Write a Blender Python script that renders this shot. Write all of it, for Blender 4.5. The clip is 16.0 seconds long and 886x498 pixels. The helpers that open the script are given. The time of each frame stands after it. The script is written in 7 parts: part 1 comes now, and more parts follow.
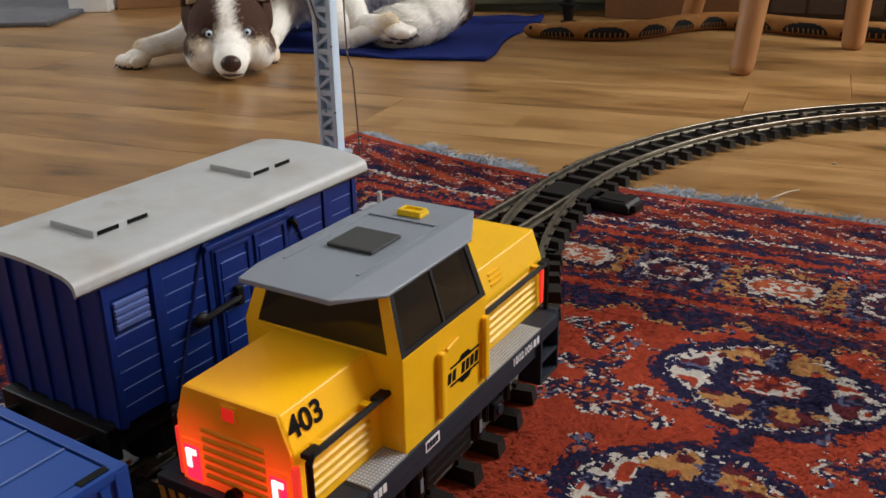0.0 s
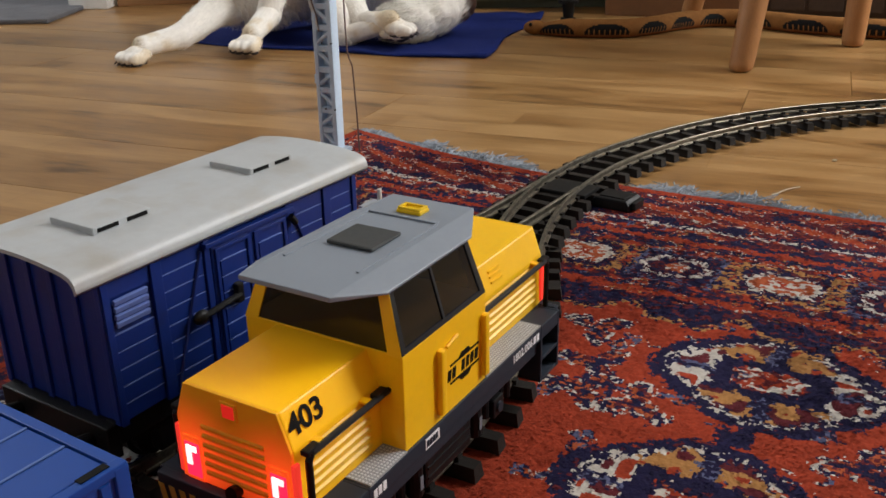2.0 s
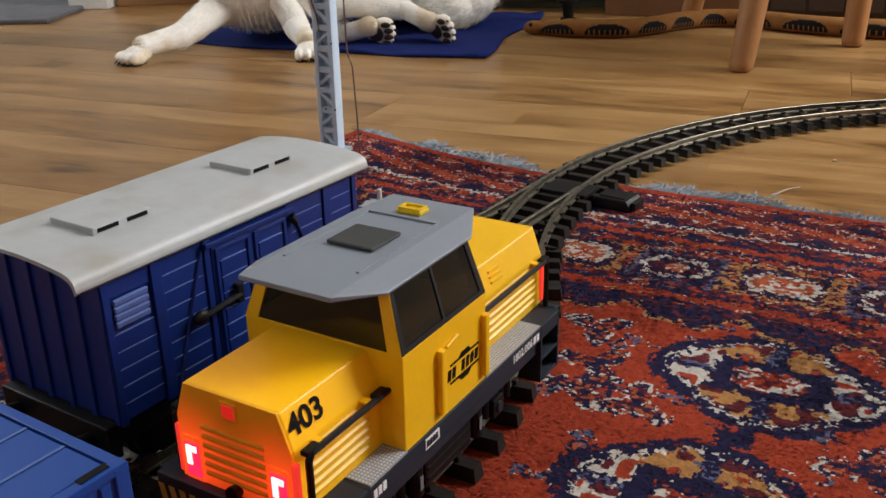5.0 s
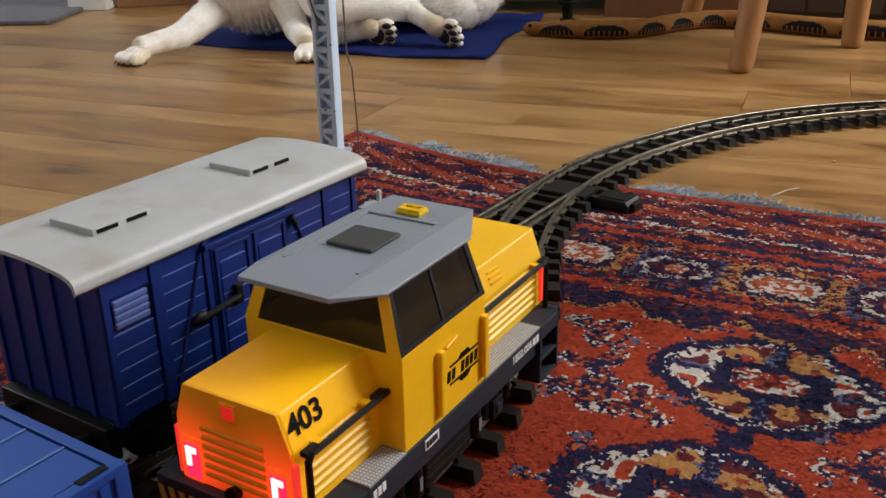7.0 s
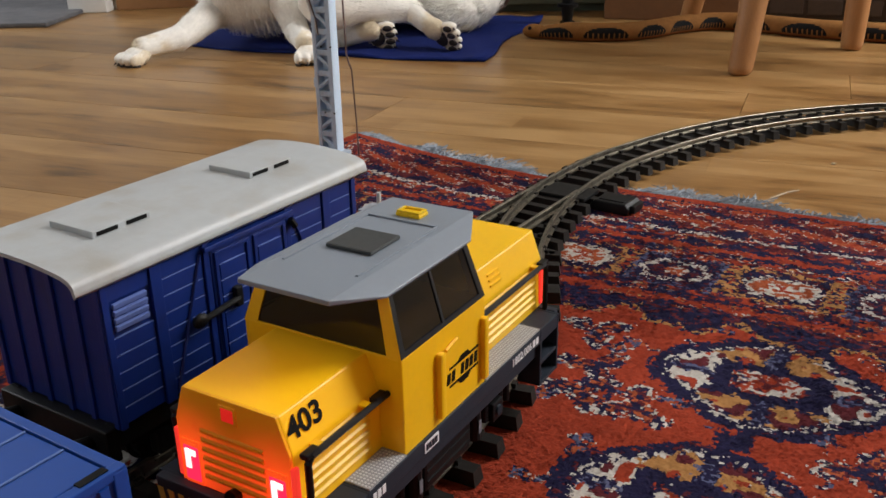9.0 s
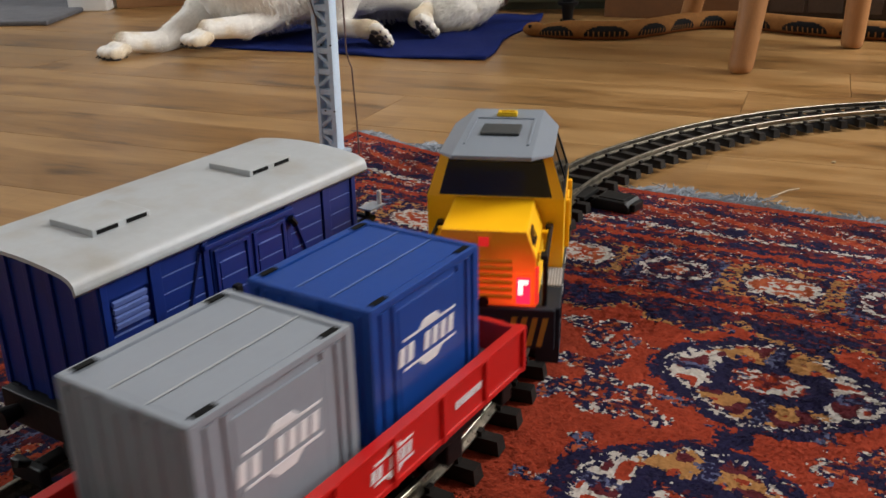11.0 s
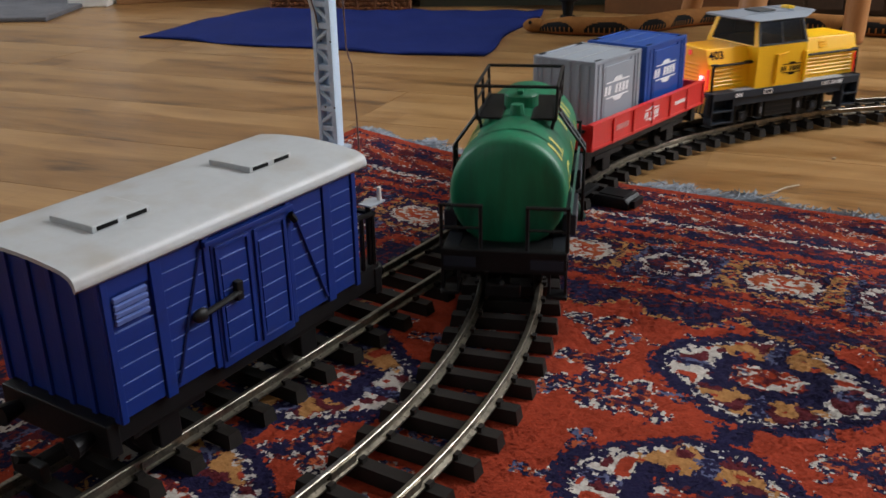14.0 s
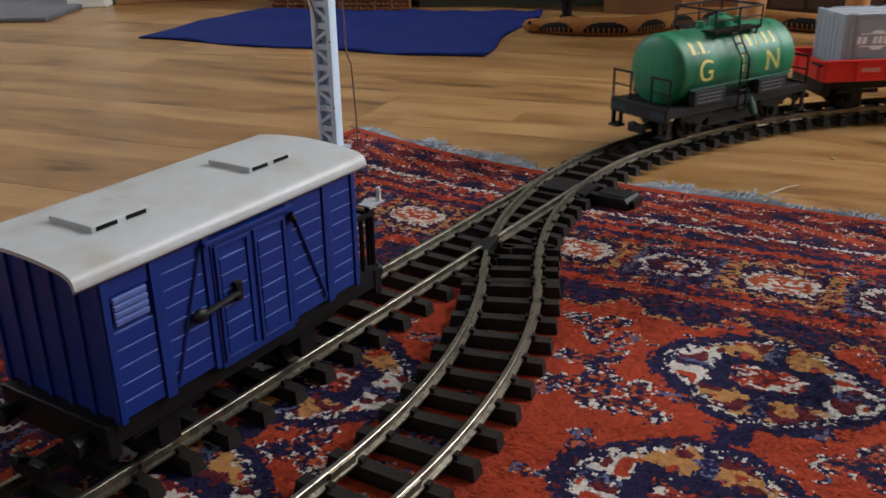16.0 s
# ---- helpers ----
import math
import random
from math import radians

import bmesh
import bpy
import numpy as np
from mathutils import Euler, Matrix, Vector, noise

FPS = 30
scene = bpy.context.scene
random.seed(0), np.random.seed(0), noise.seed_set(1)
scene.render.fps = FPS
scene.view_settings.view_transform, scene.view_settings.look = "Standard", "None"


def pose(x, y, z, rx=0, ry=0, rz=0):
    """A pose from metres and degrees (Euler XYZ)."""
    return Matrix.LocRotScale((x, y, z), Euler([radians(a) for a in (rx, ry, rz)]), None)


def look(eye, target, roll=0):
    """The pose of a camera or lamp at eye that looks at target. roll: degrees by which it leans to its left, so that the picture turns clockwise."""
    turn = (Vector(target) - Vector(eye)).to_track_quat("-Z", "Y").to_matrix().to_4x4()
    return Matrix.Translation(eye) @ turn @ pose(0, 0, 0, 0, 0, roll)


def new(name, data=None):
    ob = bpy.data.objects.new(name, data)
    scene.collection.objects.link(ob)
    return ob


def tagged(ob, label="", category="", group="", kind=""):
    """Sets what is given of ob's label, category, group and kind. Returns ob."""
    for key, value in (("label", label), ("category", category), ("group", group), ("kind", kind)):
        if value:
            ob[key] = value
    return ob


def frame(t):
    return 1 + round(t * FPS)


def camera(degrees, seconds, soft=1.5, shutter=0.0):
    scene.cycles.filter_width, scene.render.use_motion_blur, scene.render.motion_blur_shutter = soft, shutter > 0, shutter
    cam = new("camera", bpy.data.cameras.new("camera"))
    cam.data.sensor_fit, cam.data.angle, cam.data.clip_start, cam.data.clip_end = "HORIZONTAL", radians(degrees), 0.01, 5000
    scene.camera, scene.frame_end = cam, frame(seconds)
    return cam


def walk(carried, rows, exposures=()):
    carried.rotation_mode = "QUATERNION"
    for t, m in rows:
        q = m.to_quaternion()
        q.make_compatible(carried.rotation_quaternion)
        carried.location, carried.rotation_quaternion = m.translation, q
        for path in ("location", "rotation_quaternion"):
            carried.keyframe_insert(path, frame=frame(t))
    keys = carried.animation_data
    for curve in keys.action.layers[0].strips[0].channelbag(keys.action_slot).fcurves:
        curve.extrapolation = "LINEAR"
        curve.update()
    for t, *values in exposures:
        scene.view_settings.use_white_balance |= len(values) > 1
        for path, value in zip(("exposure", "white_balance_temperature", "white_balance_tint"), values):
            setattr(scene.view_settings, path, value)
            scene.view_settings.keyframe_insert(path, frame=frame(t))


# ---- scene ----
# ---------------------------------------------------------------- camera
cam = camera(51.4, 16.0, soft=1.6, shutter=0.5)
EYE_Z, TILT, LEAN, FOCAL = 0.3273, 22.374, -1.078, 1629.0


def held(right, down):
    """The tripod head's pose, nudged by small shifts of the picture."""
    up, left = math.degrees(down / FOCAL), math.degrees(right / FOCAL)
    return pose(0, 0, EYE_Z, 90 - TILT + up, 0, left) @ pose(0, 0, 0, 0, 0, LEAN)


NUDGES = ((0, 2, 8), (0.5, 2, 5), (1, 2, 2.5), (2, 2, 3), (3, 2, 2), (4, 2, 3.5), (6.5, 2, 2.5), (7, 1, 5), (7.5, 0.5, 10),
          (8, 0.5, 10), (8.5, 0.5, 8.5), (9, 0.5, 9), (10.2, 0.7, 7), (11.5, 1, 3.5), (12, 1, -1), (12.5, 1, -2.5), (13, 1, -1),
          (13.5, 1, 0), (14.5, 1, -1), (15, 1, -0.5), (15.5, 0.7, 1), (16, 0, 0))
walk(cam, [(t, held(dx, dy)) for t, dx, dy in NUDGES], exposures=[(0, -0.38, 6450, 10), (9, -0.34, 6450, 10), (11.5, -0.36, 6450, 10), (12.5, -0.28, 6300, 10), (14, -0.43, 6150, 10), (16, -0.40, 6150, 10)])

# ---------------------------------------------------------------- light: a daylit room with windows at the sides and an added fill behind
world = bpy.data.worlds.new("sky")
scene.world = world
world.use_nodes = True
wn = world.node_tree.nodes
sky = wn.new("ShaderNodeTexSky")
sky.sky_type, sky.sun_disc = "NISHITA", False
sky.sun_elevation, sky.sun_rotation = radians(40), radians(200)
wn["Background"].inputs["Strength"].default_value = 0.12
world.node_tree.links.new(sky.outputs[0], wn["Background"].inputs[0])


def area_daylight(name, x, y, z, target, w, h, power, colour):
    lamp = bpy.data.lights.new(name, "AREA")
    lamp.shape, lamp.size, lamp.size_y, lamp.energy, lamp.color = "RECTANGLE", w, h, power, colour
    ob = new(name, lamp)
    ob.matrix_world = look((x, y, z), target)
    return ob


WIN_A = area_daylight("daylight_panel", 2.52, 1.45, 1.5, (0.0, 1.2, 0.2), 1.25, 2.2, 160, (1.0, 0.97, 0.93))
WIN_B = area_daylight("daylight_panel", -3.02, 2.6, 1.45, (-0.3, 1.5, 0.1), 1.25, 1.4, 62, (0.93, 0.97, 1.0))
# unseen fill lamp, added behind the camera to brighten faces turned towards it
FILL_C = area_daylight("daylight_panel", -2.1, -1.93, 1.5, (-0.6, 1.0, 0.2), 1.5, 1.25, 8, (1.0, 0.97, 0.94))
# ---------------------------------------------------------------- materials
def material(name, colour, rough=0.5, metal=0.0, vary=0.12, scale=30.0, bump=0.0, bump_scale=200.0, dirt=None, dirt_amount=0.0,
             emit=None, emit_strength=0.0, alpha=1.0, spec=0.5, coat=0.0, stretch=None, transmission=0.0):
    """A surface with two scales of colour variation, uneven gloss and fine relief."""
    m = bpy.data.materials.new(name)
    m.use_nodes = True
    t, links = m.node_tree.nodes, m.node_tree.links
    b = t["Principled BSDF"]
    co = t.new("ShaderNodeTexCoord")
    src = co.outputs["Object"]
    if stretch:
        mp = t.new("ShaderNodeMapping")
        mp.inputs["Scale"].default_value = stretch
        links.new(src, mp.inputs[0])
        src = mp.outputs[0]

    def noisy(s, detail=4):
        n = t.new("ShaderNodeTexNoise")
        n.inputs["Scale"].default_value, n.inputs["Detail"].default_value = s, detail
        links.new(src, n.inputs["Vector"])
        return n.outputs[0]

    big, small = noisy(scale), noisy(scale * 9)
    mixf = t.new("ShaderNodeMath")
    mixf.operation = "ADD"
    links.new(big, mixf.inputs[0])
    links.new(small, mixf.inputs[1])
    ramp = t.new("ShaderNodeMapRange")
    ramp.inputs[1].default_value, ramp.inputs[2].default_value = 0.6, 1.4
    ramp.inputs[3].default_value, ramp.inputs[4].default_value = 1 - vary, 1 + vary
    links.new(mixf.outputs[0], ramp.inputs[0])
    hsv = t.new("ShaderNodeHueSaturation")
    hsv.inputs["Color"].default_value = (*colour, 1)
    links.new(ramp.outputs[0], hsv.inputs["Value"])
    out = hsv.outputs[0]
    if dirt:
        dn = noisy(scale * 2.3, 8)
        dr = t.new("ShaderNodeMapRange")
        dr.inputs[1].default_value, dr.inputs[2].default_value = 0.62 - 0.25 * dirt_amount, 0.72
        dr.inputs[4].default_value = dirt_amount
        links.new(dn, dr.inputs[0])
        mx = t.new("ShaderNodeMix")
        mx.data_type = "RGBA"
        links.new(dr.outputs[0], mx.inputs[0])
        links.new(out, mx.inputs[6])
        mx.inputs[7].default_value = (*dirt, 1)
        out = mx.outputs[2]
    links.new(out, b.inputs["Base Color"])
    rr = t.new("ShaderNodeMapRange")
    rr.inputs[3].default_value, rr.inputs[4].default_value = max(rough - 0.08, 0.02), min(rough + 0.08, 1)
    links.new(small, rr.inputs[0])
    links.new(rr.outputs[0], b.inputs["Roughness"])
    b.inputs["Metallic"].default_value = metal
    b.inputs["Coat Weight"].default_value = coat
    b.inputs["Alpha"].default_value = alpha
    b.inputs["Transmission Weight"].default_value = transmission
    b.inputs["Specular IOR Level"].default_value = spec
    if rough > 0.84:
        b.inputs["Specular IOR Level"].default_value = 0.12
    if emit:
        b.inputs["Emission Color"].default_value = (*emit, 1)
        b.inputs["Emission Strength"].default_value = emit_strength
    if bump:
        bp = t.new("ShaderNodeBump")
        bp.inputs["Strength"].default_value, bp.inputs["Distance"].default_value = bump, 0.001
        links.new(noisy(bump_scale, 3), bp.inputs["Height"])
        links.new(bp.outputs[0], b.inputs["Normal"])
    return m


YELLOW = material("yellow_plastic", (0.98, 0.555, 0.005), 0.36, vary=0.04, bump=0.04, bump_scale=900)
GREY_ROOF = material("grey_plastic", (0.235, 0.272, 0.325), 0.40, vary=0.05, bump=0.06, bump_scale=1500)
BLACK = material("black_plastic", (0.0045, 0.0045, 0.0052), 0.48, vary=0.2, bump=0.05, dirt=(0.014, 0.013, 0.012), dirt_amount=0.2, spec=0.28)
DARK_GREY = material("dark_grey_plastic", (0.018, 0.025, 0.038), 0.55, vary=0.1, spec=0.3)
HATCH = material("charcoal_plastic", (0.045, 0.05, 0.052), 0.5, vary=0.08)
TREAD = material("grey_tread_plate", (0.30, 0.32, 0.34), 0.45, vary=0.08)
WHITE = material("white_print", (0.86, 0.87, 0.89), 0.5, vary=0.05)
PRINT_BLACK = material("black_print", (0.006, 0.006, 0.006), 0.6, vary=0.05, spec=0.1)
BLUE = material("blue_plastic", (0.002, 0.022, 0.185), 0.45, vary=0.1, bump=0.05, dirt=(0.01, 0.012, 0.05), dirt_amount=0.3)
# pale blue for painted highlights on board edges, also used on the louvres
BLUE_HIGHLIGHT_LOUVRE = material("blue_highlight_and_louvre", (0.12, 0.18, 0.48), 0.5, vary=0.1)
CONT_BLUE = material("container_blue_plastic", (0.006, 0.058, 0.31), 0.4, vary=0.06)
CONT_GREY = material("container_grey_plastic", (0.29, 0.325, 0.375), 0.48, vary=0.05, bump=0.04)
RED = material("red_plastic", (0.62, 0.012, 0.010), 0.36, vary=0.06)
GREEN = material("green_plastic", (0.003, 0.165, 0.072), 0.46, vary=0.2, scale=18, dirt=(0.002, 0.026, 0.016), dirt_amount=0.75, stretch=(1, 1.6, 0.3))
PALE_YELLOW = material("pale_yellow_print", (0.62, 0.55, 0.13), 0.5, vary=0.12)
WAGON_ROOF = material("weathered_roof_plastic", (0.47, 0.50, 0.52), 0.42, vary=0.08, scale=14, dirt=(0.36, 0.33, 0.28), dirt_amount=0.6, bump=0.1, bump_scale=600)
GLASS = material("smoked_window", (0.008, 0.008, 0.009), 0.06, vary=0.05, alpha=0.9, spec=0.4)
RAIL = material("rail_brass", (0.26, 0.235, 0.19), 0.3, metal=0.9, vary=0.3, scale=60, dirt=(0.05, 0.045, 0.035), dirt_amount=0.6)
SLEEPER = material("sleeper_plastic", (0.011, 0.0085, 0.007), 0.6, vary=0.3, bump=0.15, bump_scale=700, stretch=(1, 0.2, 1), spec=0.3)
MAST = material("mast_grey_plastic", (0.56, 0.70, 0.86), 0.45, vary=0.08, scale=40)
MAST_DARK = material("mast_lattice_plastic", (0.36, 0.43, 0.52), 0.5, vary=0.1)
WIRE = material("rusty_wire", (0.15, 0.095, 0.085), 0.5, metal=0.3)
TAIL_LIGHT = material("red_lamp", (0.85, 0.02, 0.05), 0.3, emit=(1.0, 0.022, 0.085), emit_strength=1.45)
TAIL_CORE = material("lamp_core", (1, 0.8, 0.7), 0.3, emit=(1.0, 0.58, 0.52), emit_strength=2.6)
SIDE_LIGHT = material("lit_red_lens", (0.8, 0.03, 0.02), 0.3, emit=(1.0, 0.05, 0.03), emit_strength=0.9)
WOOD_LEG = material("beech_leg", (0.36, 0.165, 0.055), 0.52, vary=0.18, scale=12, stretch=(6, 6, 0.6))
MAT_BLUE = material("blue_cloth", (0.010, 0.020, 0.125), 0.9, vary=0.2, scale=12, bump=0.5, bump_scale=900)
WALL = material("wall_paint", (0.30, 0.285, 0.255), 0.8, vary=0.04, scale=3)
CEILING = material("ceiling_paint", (0.80, 0.79, 0.76), 0.8, vary=0.03, scale=3)
PAINT_WHITE = material("white_gloss_paint", (0.72, 0.72, 0.70), 0.4, vary=0.05, scale=8)
CARPET = material("grey_carpet", (0.13, 0.13, 0.14), 0.95, vary=0.25, scale=20, bump=0.6)
SAGE = material("sage_paint", (0.11, 0.13, 0.09), 0.55, vary=0.1, scale=8)
CARDBOARD = material("brown_board", (0.17, 0.075, 0.025), 0.7, vary=0.15, scale=10)
WICKER = material("wicker", (0.20, 0.075, 0.025), 0.6, vary=0.4, scale=60)
SNAKE_TAN = material("snake_tan_cloth", (0.24, 0.108, 0.032), 0.85, vary=0.25, scale=60, bump=0.4)
SNAKE_BLACK = material("snake_black_cloth", (0.012, 0.012, 0.012), 0.85, vary=0.3, bump=0.4)
SNAKE_RIM = material("snake_rust_cloth", (0.25, 0.09, 0.03), 0.85, vary=0.3, bump=0.4)
WHITE_COAT, BROWN_COAT, CREAM_COAT = (0.93, 0.91, 0.86), (0.070, 0.038, 0.028), (0.76, 0.66, 0.50)


def coat_material():
    """Fur, its colours laid down by the coat's own markings, with fine hair relief."""
    m = material("husky_fur", (1, 1, 1), 0.92, vary=0.12, scale=24, bump=0.5, bump_scale=320, stretch=(1, 1, 0.5))
    t, links = m.node_tree.nodes, m.node_tree.links
    at = t.new("ShaderNodeAttribute")
    at.attribute_name = "coat"
    links.new(at.outputs["Color"], t["Hue/Saturation/Value"].inputs["Color"])
    return m


FUR = coat_material()
FUR_BROWN = material("brown_fur", BROWN_COAT, 0.92, vary=0.35, scale=18, bump=0.6, bump_scale=260)
FUR_CREAM = material("cream_fur", CREAM_COAT, 0.92, vary=0.2, scale=16, bump=0.6, bump_scale=260)
NOSE = material("brown_nose", (0.045, 0.018, 0.014), 0.35, vary=0.3, bump=0.4)
EYE_ICE = material("ice_blue_eye", (0.50, 0.62, 0.72), 0.15)
PAD = material("paw_pad", (0.03, 0.022, 0.02), 0.7)
HAZARD = material("hazard_yellow", (0.50, 0.33, 0.05), 0.5)
STUD = material("worn_stud", (0.60, 0.63, 0.66), 0.4)
REFLECTOR = material("red_reflector", (0.6, 0.02, 0.01), 0.15, emit=(1, 0.03, 0.02), emit_strength=0.6)
BEACON = material("beacon_yellow", (0.85, 0.55, 0.006), 0.35, vary=0.04)
FAINT = material("faint_print", (0.16, 0.17, 0.20), 0.5)


# ---------------------------------------------------------------- mesh helpers
def part(name, bm, mat, parent=None, label="", smooth=False, mats=()):
    me = bpy.data.meshes.new(name)
    if smooth:
        for f in bm.faces:
            f.smooth = True
    bm.to_mesh(me)
    bm.free()
    for m in ((mat,) if mat else ()) + tuple(mats):
        me.materials.append(m)
    ob = new(name, me)
    ob.parent = parent
    if label:
        ob["label"] = label
    return ob


def thing(name, label, category, group="", at=None, kind=""):
    ob = tagged(new(name), label, category, group, kind)
    ob.empty_display_size = 0.02
    if at is not None:
        ob.matrix_world = at
    return ob


def box(x0, x1, y0, y1, z0, z1, bevel=0.0, bm=None):
    own = bmesh.new()
    bmesh.ops.create_cube(own, size=1, matrix=Matrix.LocRotScale(((x0 + x1) / 2, (y0 + y1) / 2, (z0 + z1) / 2), None, (x1 - x0, y1 - y0, z1 - z0)))
    if bevel:
        bmesh.ops.bevel(own, geom=own.edges[:], offset=bevel, segments=2, affect="EDGES", profile=0.6)
    return merge(bm, own)


def merge(bm, own):
    if bm is None:
        return own
    me = bpy.data.meshes.new("tmp")
    own.to_mesh(me)
    own.free()
    bm.from_mesh(me)
    bpy.data.meshes.remove(me)
    return bm


def turned(own, m):
    own.transform(m)
    return own


def prism(points, axis, a, b, bevel=0.0, bm=None):
    """A polygon of (p, q) drawn out along an axis from a to b. Axis x: (y, z); y: (x, z); z: (x, y)."""
    own = bmesh.new()

    def put(p, q, r):
        return {"x": (r, p, q), "y": (p, r, q), "z": (p, q, r)}[axis]

    lo = [own.verts.new(put(p, q, a)) for p, q in points]
    hi = [own.verts.new(put(p, q, b)) for p, q in points]
    n = len(points)
    own.faces.new(lo)
    own.faces.new(hi)
    for i in range(n):
        own.faces.new((lo[i], lo[(i + 1) % n], hi[(i + 1) % n], hi[i]))
    bmesh.ops.recalc_face_normals(own, faces=own.faces[:])
    if bevel:
        bmesh.ops.bevel(own, geom=own.edges[:], offset=bevel, segments=2, affect="EDGES", profile=0.6)
    return merge(bm, own)


def solid(corners, bevel=0.0, bm=None):
    """A box-like solid from 8 corners: four below, four above, each counter-clockwise."""
    own = bmesh.new()
    v = [own.verts.new(c) for c in corners]
    for f in ((3, 2, 1, 0), (4, 5, 6, 7), (0, 1, 5, 4), (1, 2, 6, 5), (2, 3, 7, 6), (3, 0, 4, 7)):
        own.faces.new([v[i] for i in f])
    bmesh.ops.recalc_face_normals(own, faces=own.faces[:])
    if bevel:
        bmesh.ops.bevel(own, geom=own.edges[:], offset=bevel, segments=2, affect="EDGES", profile=0.6)
    return merge(bm, own)


def rod(a, b, r, r2=None, sides=8, bm=None):
    a, b = Vector(a), Vector(b)
    own = bmesh.new()
    bmesh.ops.create_cone(own, cap_ends=True, segments=sides, radius1=r, radius2=r if r2 is None else r2, depth=(b - a).length)
    own.transform(Matrix.Translation((a + b) / 2) @ (b - a).to_track_quat("Z", "Y").to_matrix().to_4x4())
    return merge(bm, own)


def ball(c, rx, ry, rz, seg=16, rings=10, bm=None, m=None):
    own = bmesh.new()
    bmesh.ops.create_uvsphere(own, u_segments=seg, v_segments=rings, radius=1)
    own.transform(Matrix.LocRotScale(c, m, (rx, ry, rz)))
    return merge(bm, own)


def lettering(text, size, m, mat, parent, name="lettering", depth=0.0002, bold=0.0):
    cu = bpy.data.curves.new(name, "FONT")
    cu.body, cu.size, cu.extrude, cu.align_x, cu.align_y = text, size, depth, "CENTER", "CENTER"
    cu.offset = bold
    tmp = new(name, cu)
    bpy.context.view_layer.update()
    me = bpy.data.meshes.new_from_object(tmp)
    bpy.data.objects.remove(tmp)
    me.transform(m)
    me.materials.clear()
    me.materials.append(mat)
    ob = new(name, me)
    ob.parent = parent
    return ob
# ---------------------------------------------------------------- the line: circles of about 0.6 m, a turnout and a siding
RAIL_Z, GAUGE = 0.024, 0.045
TOE_ANGLE, CURVE_ANGLE = 2.5541, 3.0585
FAR_C, FAR_R = Vector((0.6999, 0.5869)), 0.6650
TURN_C, TURN_R = Vector((0.6078, 0.6482)), 0.5544
BACK_C, BACK_R = Vector((-0.5288, 0.7428)), 0.5862
TOE = Vector((0.1464, 0.9554))
AWAY = Vector((math.sin(TOE_ANGLE), -math.cos(TOE_ANGLE)))
TURN_LEN, BACK_LEN = TURN_R * (CURVE_ANGLE - TOE_ANGLE), BACK_R * (CURVE_ANGLE - TOE_ANGLE)


def polar(c, r, a):
    return Vector((c.x + r * math.cos(a), c.y + r * math.sin(a)))


def main_line(s):
    """The point s metres along the line from the turnout's toe (positive: away)."""
    if s >= 0:
        return polar(FAR_C, FAR_R, TOE_ANGLE - s / FAR_R)
    s = -s
    if s <= TURN_LEN:
        return polar(TURN_C, TURN_R, TOE_ANGLE + s / TURN_R)
    s -= TURN_LEN
    if s <= BACK_LEN:
        return polar(BACK_C, -BACK_R, CURVE_ANGLE - s / BACK_R)
    return polar(BACK_C, -BACK_R, TOE_ANGLE) - AWAY * (s - BACK_LEN)


def siding(s):
    return TOE + AWAY * s


def dip(line, s):
    """How far the rails lie lower where the line leaves the rug for the bare floor."""
    f = min(1, max(0, (s - 0.03) / 0.16)) if line is main_line else 0
    return 0.002 * f * f * (3 - 2 * f)


def on_line(line, s, base, z=RAIL_Z):
    """The pose of a vehicle whose two axles stand base metres apart on the line, s at its middle."""
    a, b = line(s - base / 2), line(s + base / 2)
    d = b - a
    return pose((a.x + b.x) / 2, (a.y + b.y) / 2, z - dip(line, s), 0, 0, math.degrees(math.atan2(d.y, d.x)))


def heading(line, s):
    d = line(s + 0.004) - line(s - 0.004)
    return math.atan2(d.y, d.x)


RAIL_PROFILE = ((-0.0037, -0.0083), (0.0037, -0.0083), (0.0037, -0.0070), (0.0009, -0.0058), (0.0009, -0.0028), (0.0018, -0.0020),
                (0.0018, -0.0004), (0.0013, 0), (-0.0013, 0), (-0.0018, -0.0004), (-0.0018, -0.0020), (-0.0009, -0.0028), (-0.0009, -0.0058), (-0.0037, -0.0070))


def rail(parent, line, s0, s1, side, name="rail"):
    """One rail at an offset to the left of the line from s0 to s1."""
    n = max(2, int(abs(s1 - s0) / 0.012))
    bm = bmesh.new()
    rings = []
    for i in range(n + 1):
        s = s0 + (s1 - s0) * i / n
        p, a = line(s), heading(line, s)
        left = Vector((-math.sin(a), math.cos(a)))
        rings.append([bm.verts.new((p.x + left.x * (side + y), p.y + left.y * (side + y), RAIL_Z - dip(line, s) + z)) for y, z in RAIL_PROFILE])
    k = len(RAIL_PROFILE)
    for r0, r1 in zip(rings, rings[1:]):
        for j in range(k):
            bm.faces.new((r0[j], r0[(j + 1) % k], r1[(j + 1) % k], r1[j]))
    bm.faces.new(rings[0])
    bm.faces.new(rings[-1])
    bmesh.ops.recalc_face_normals(bm, faces=bm.faces[:])
    return part(name, bm, RAIL, parent)


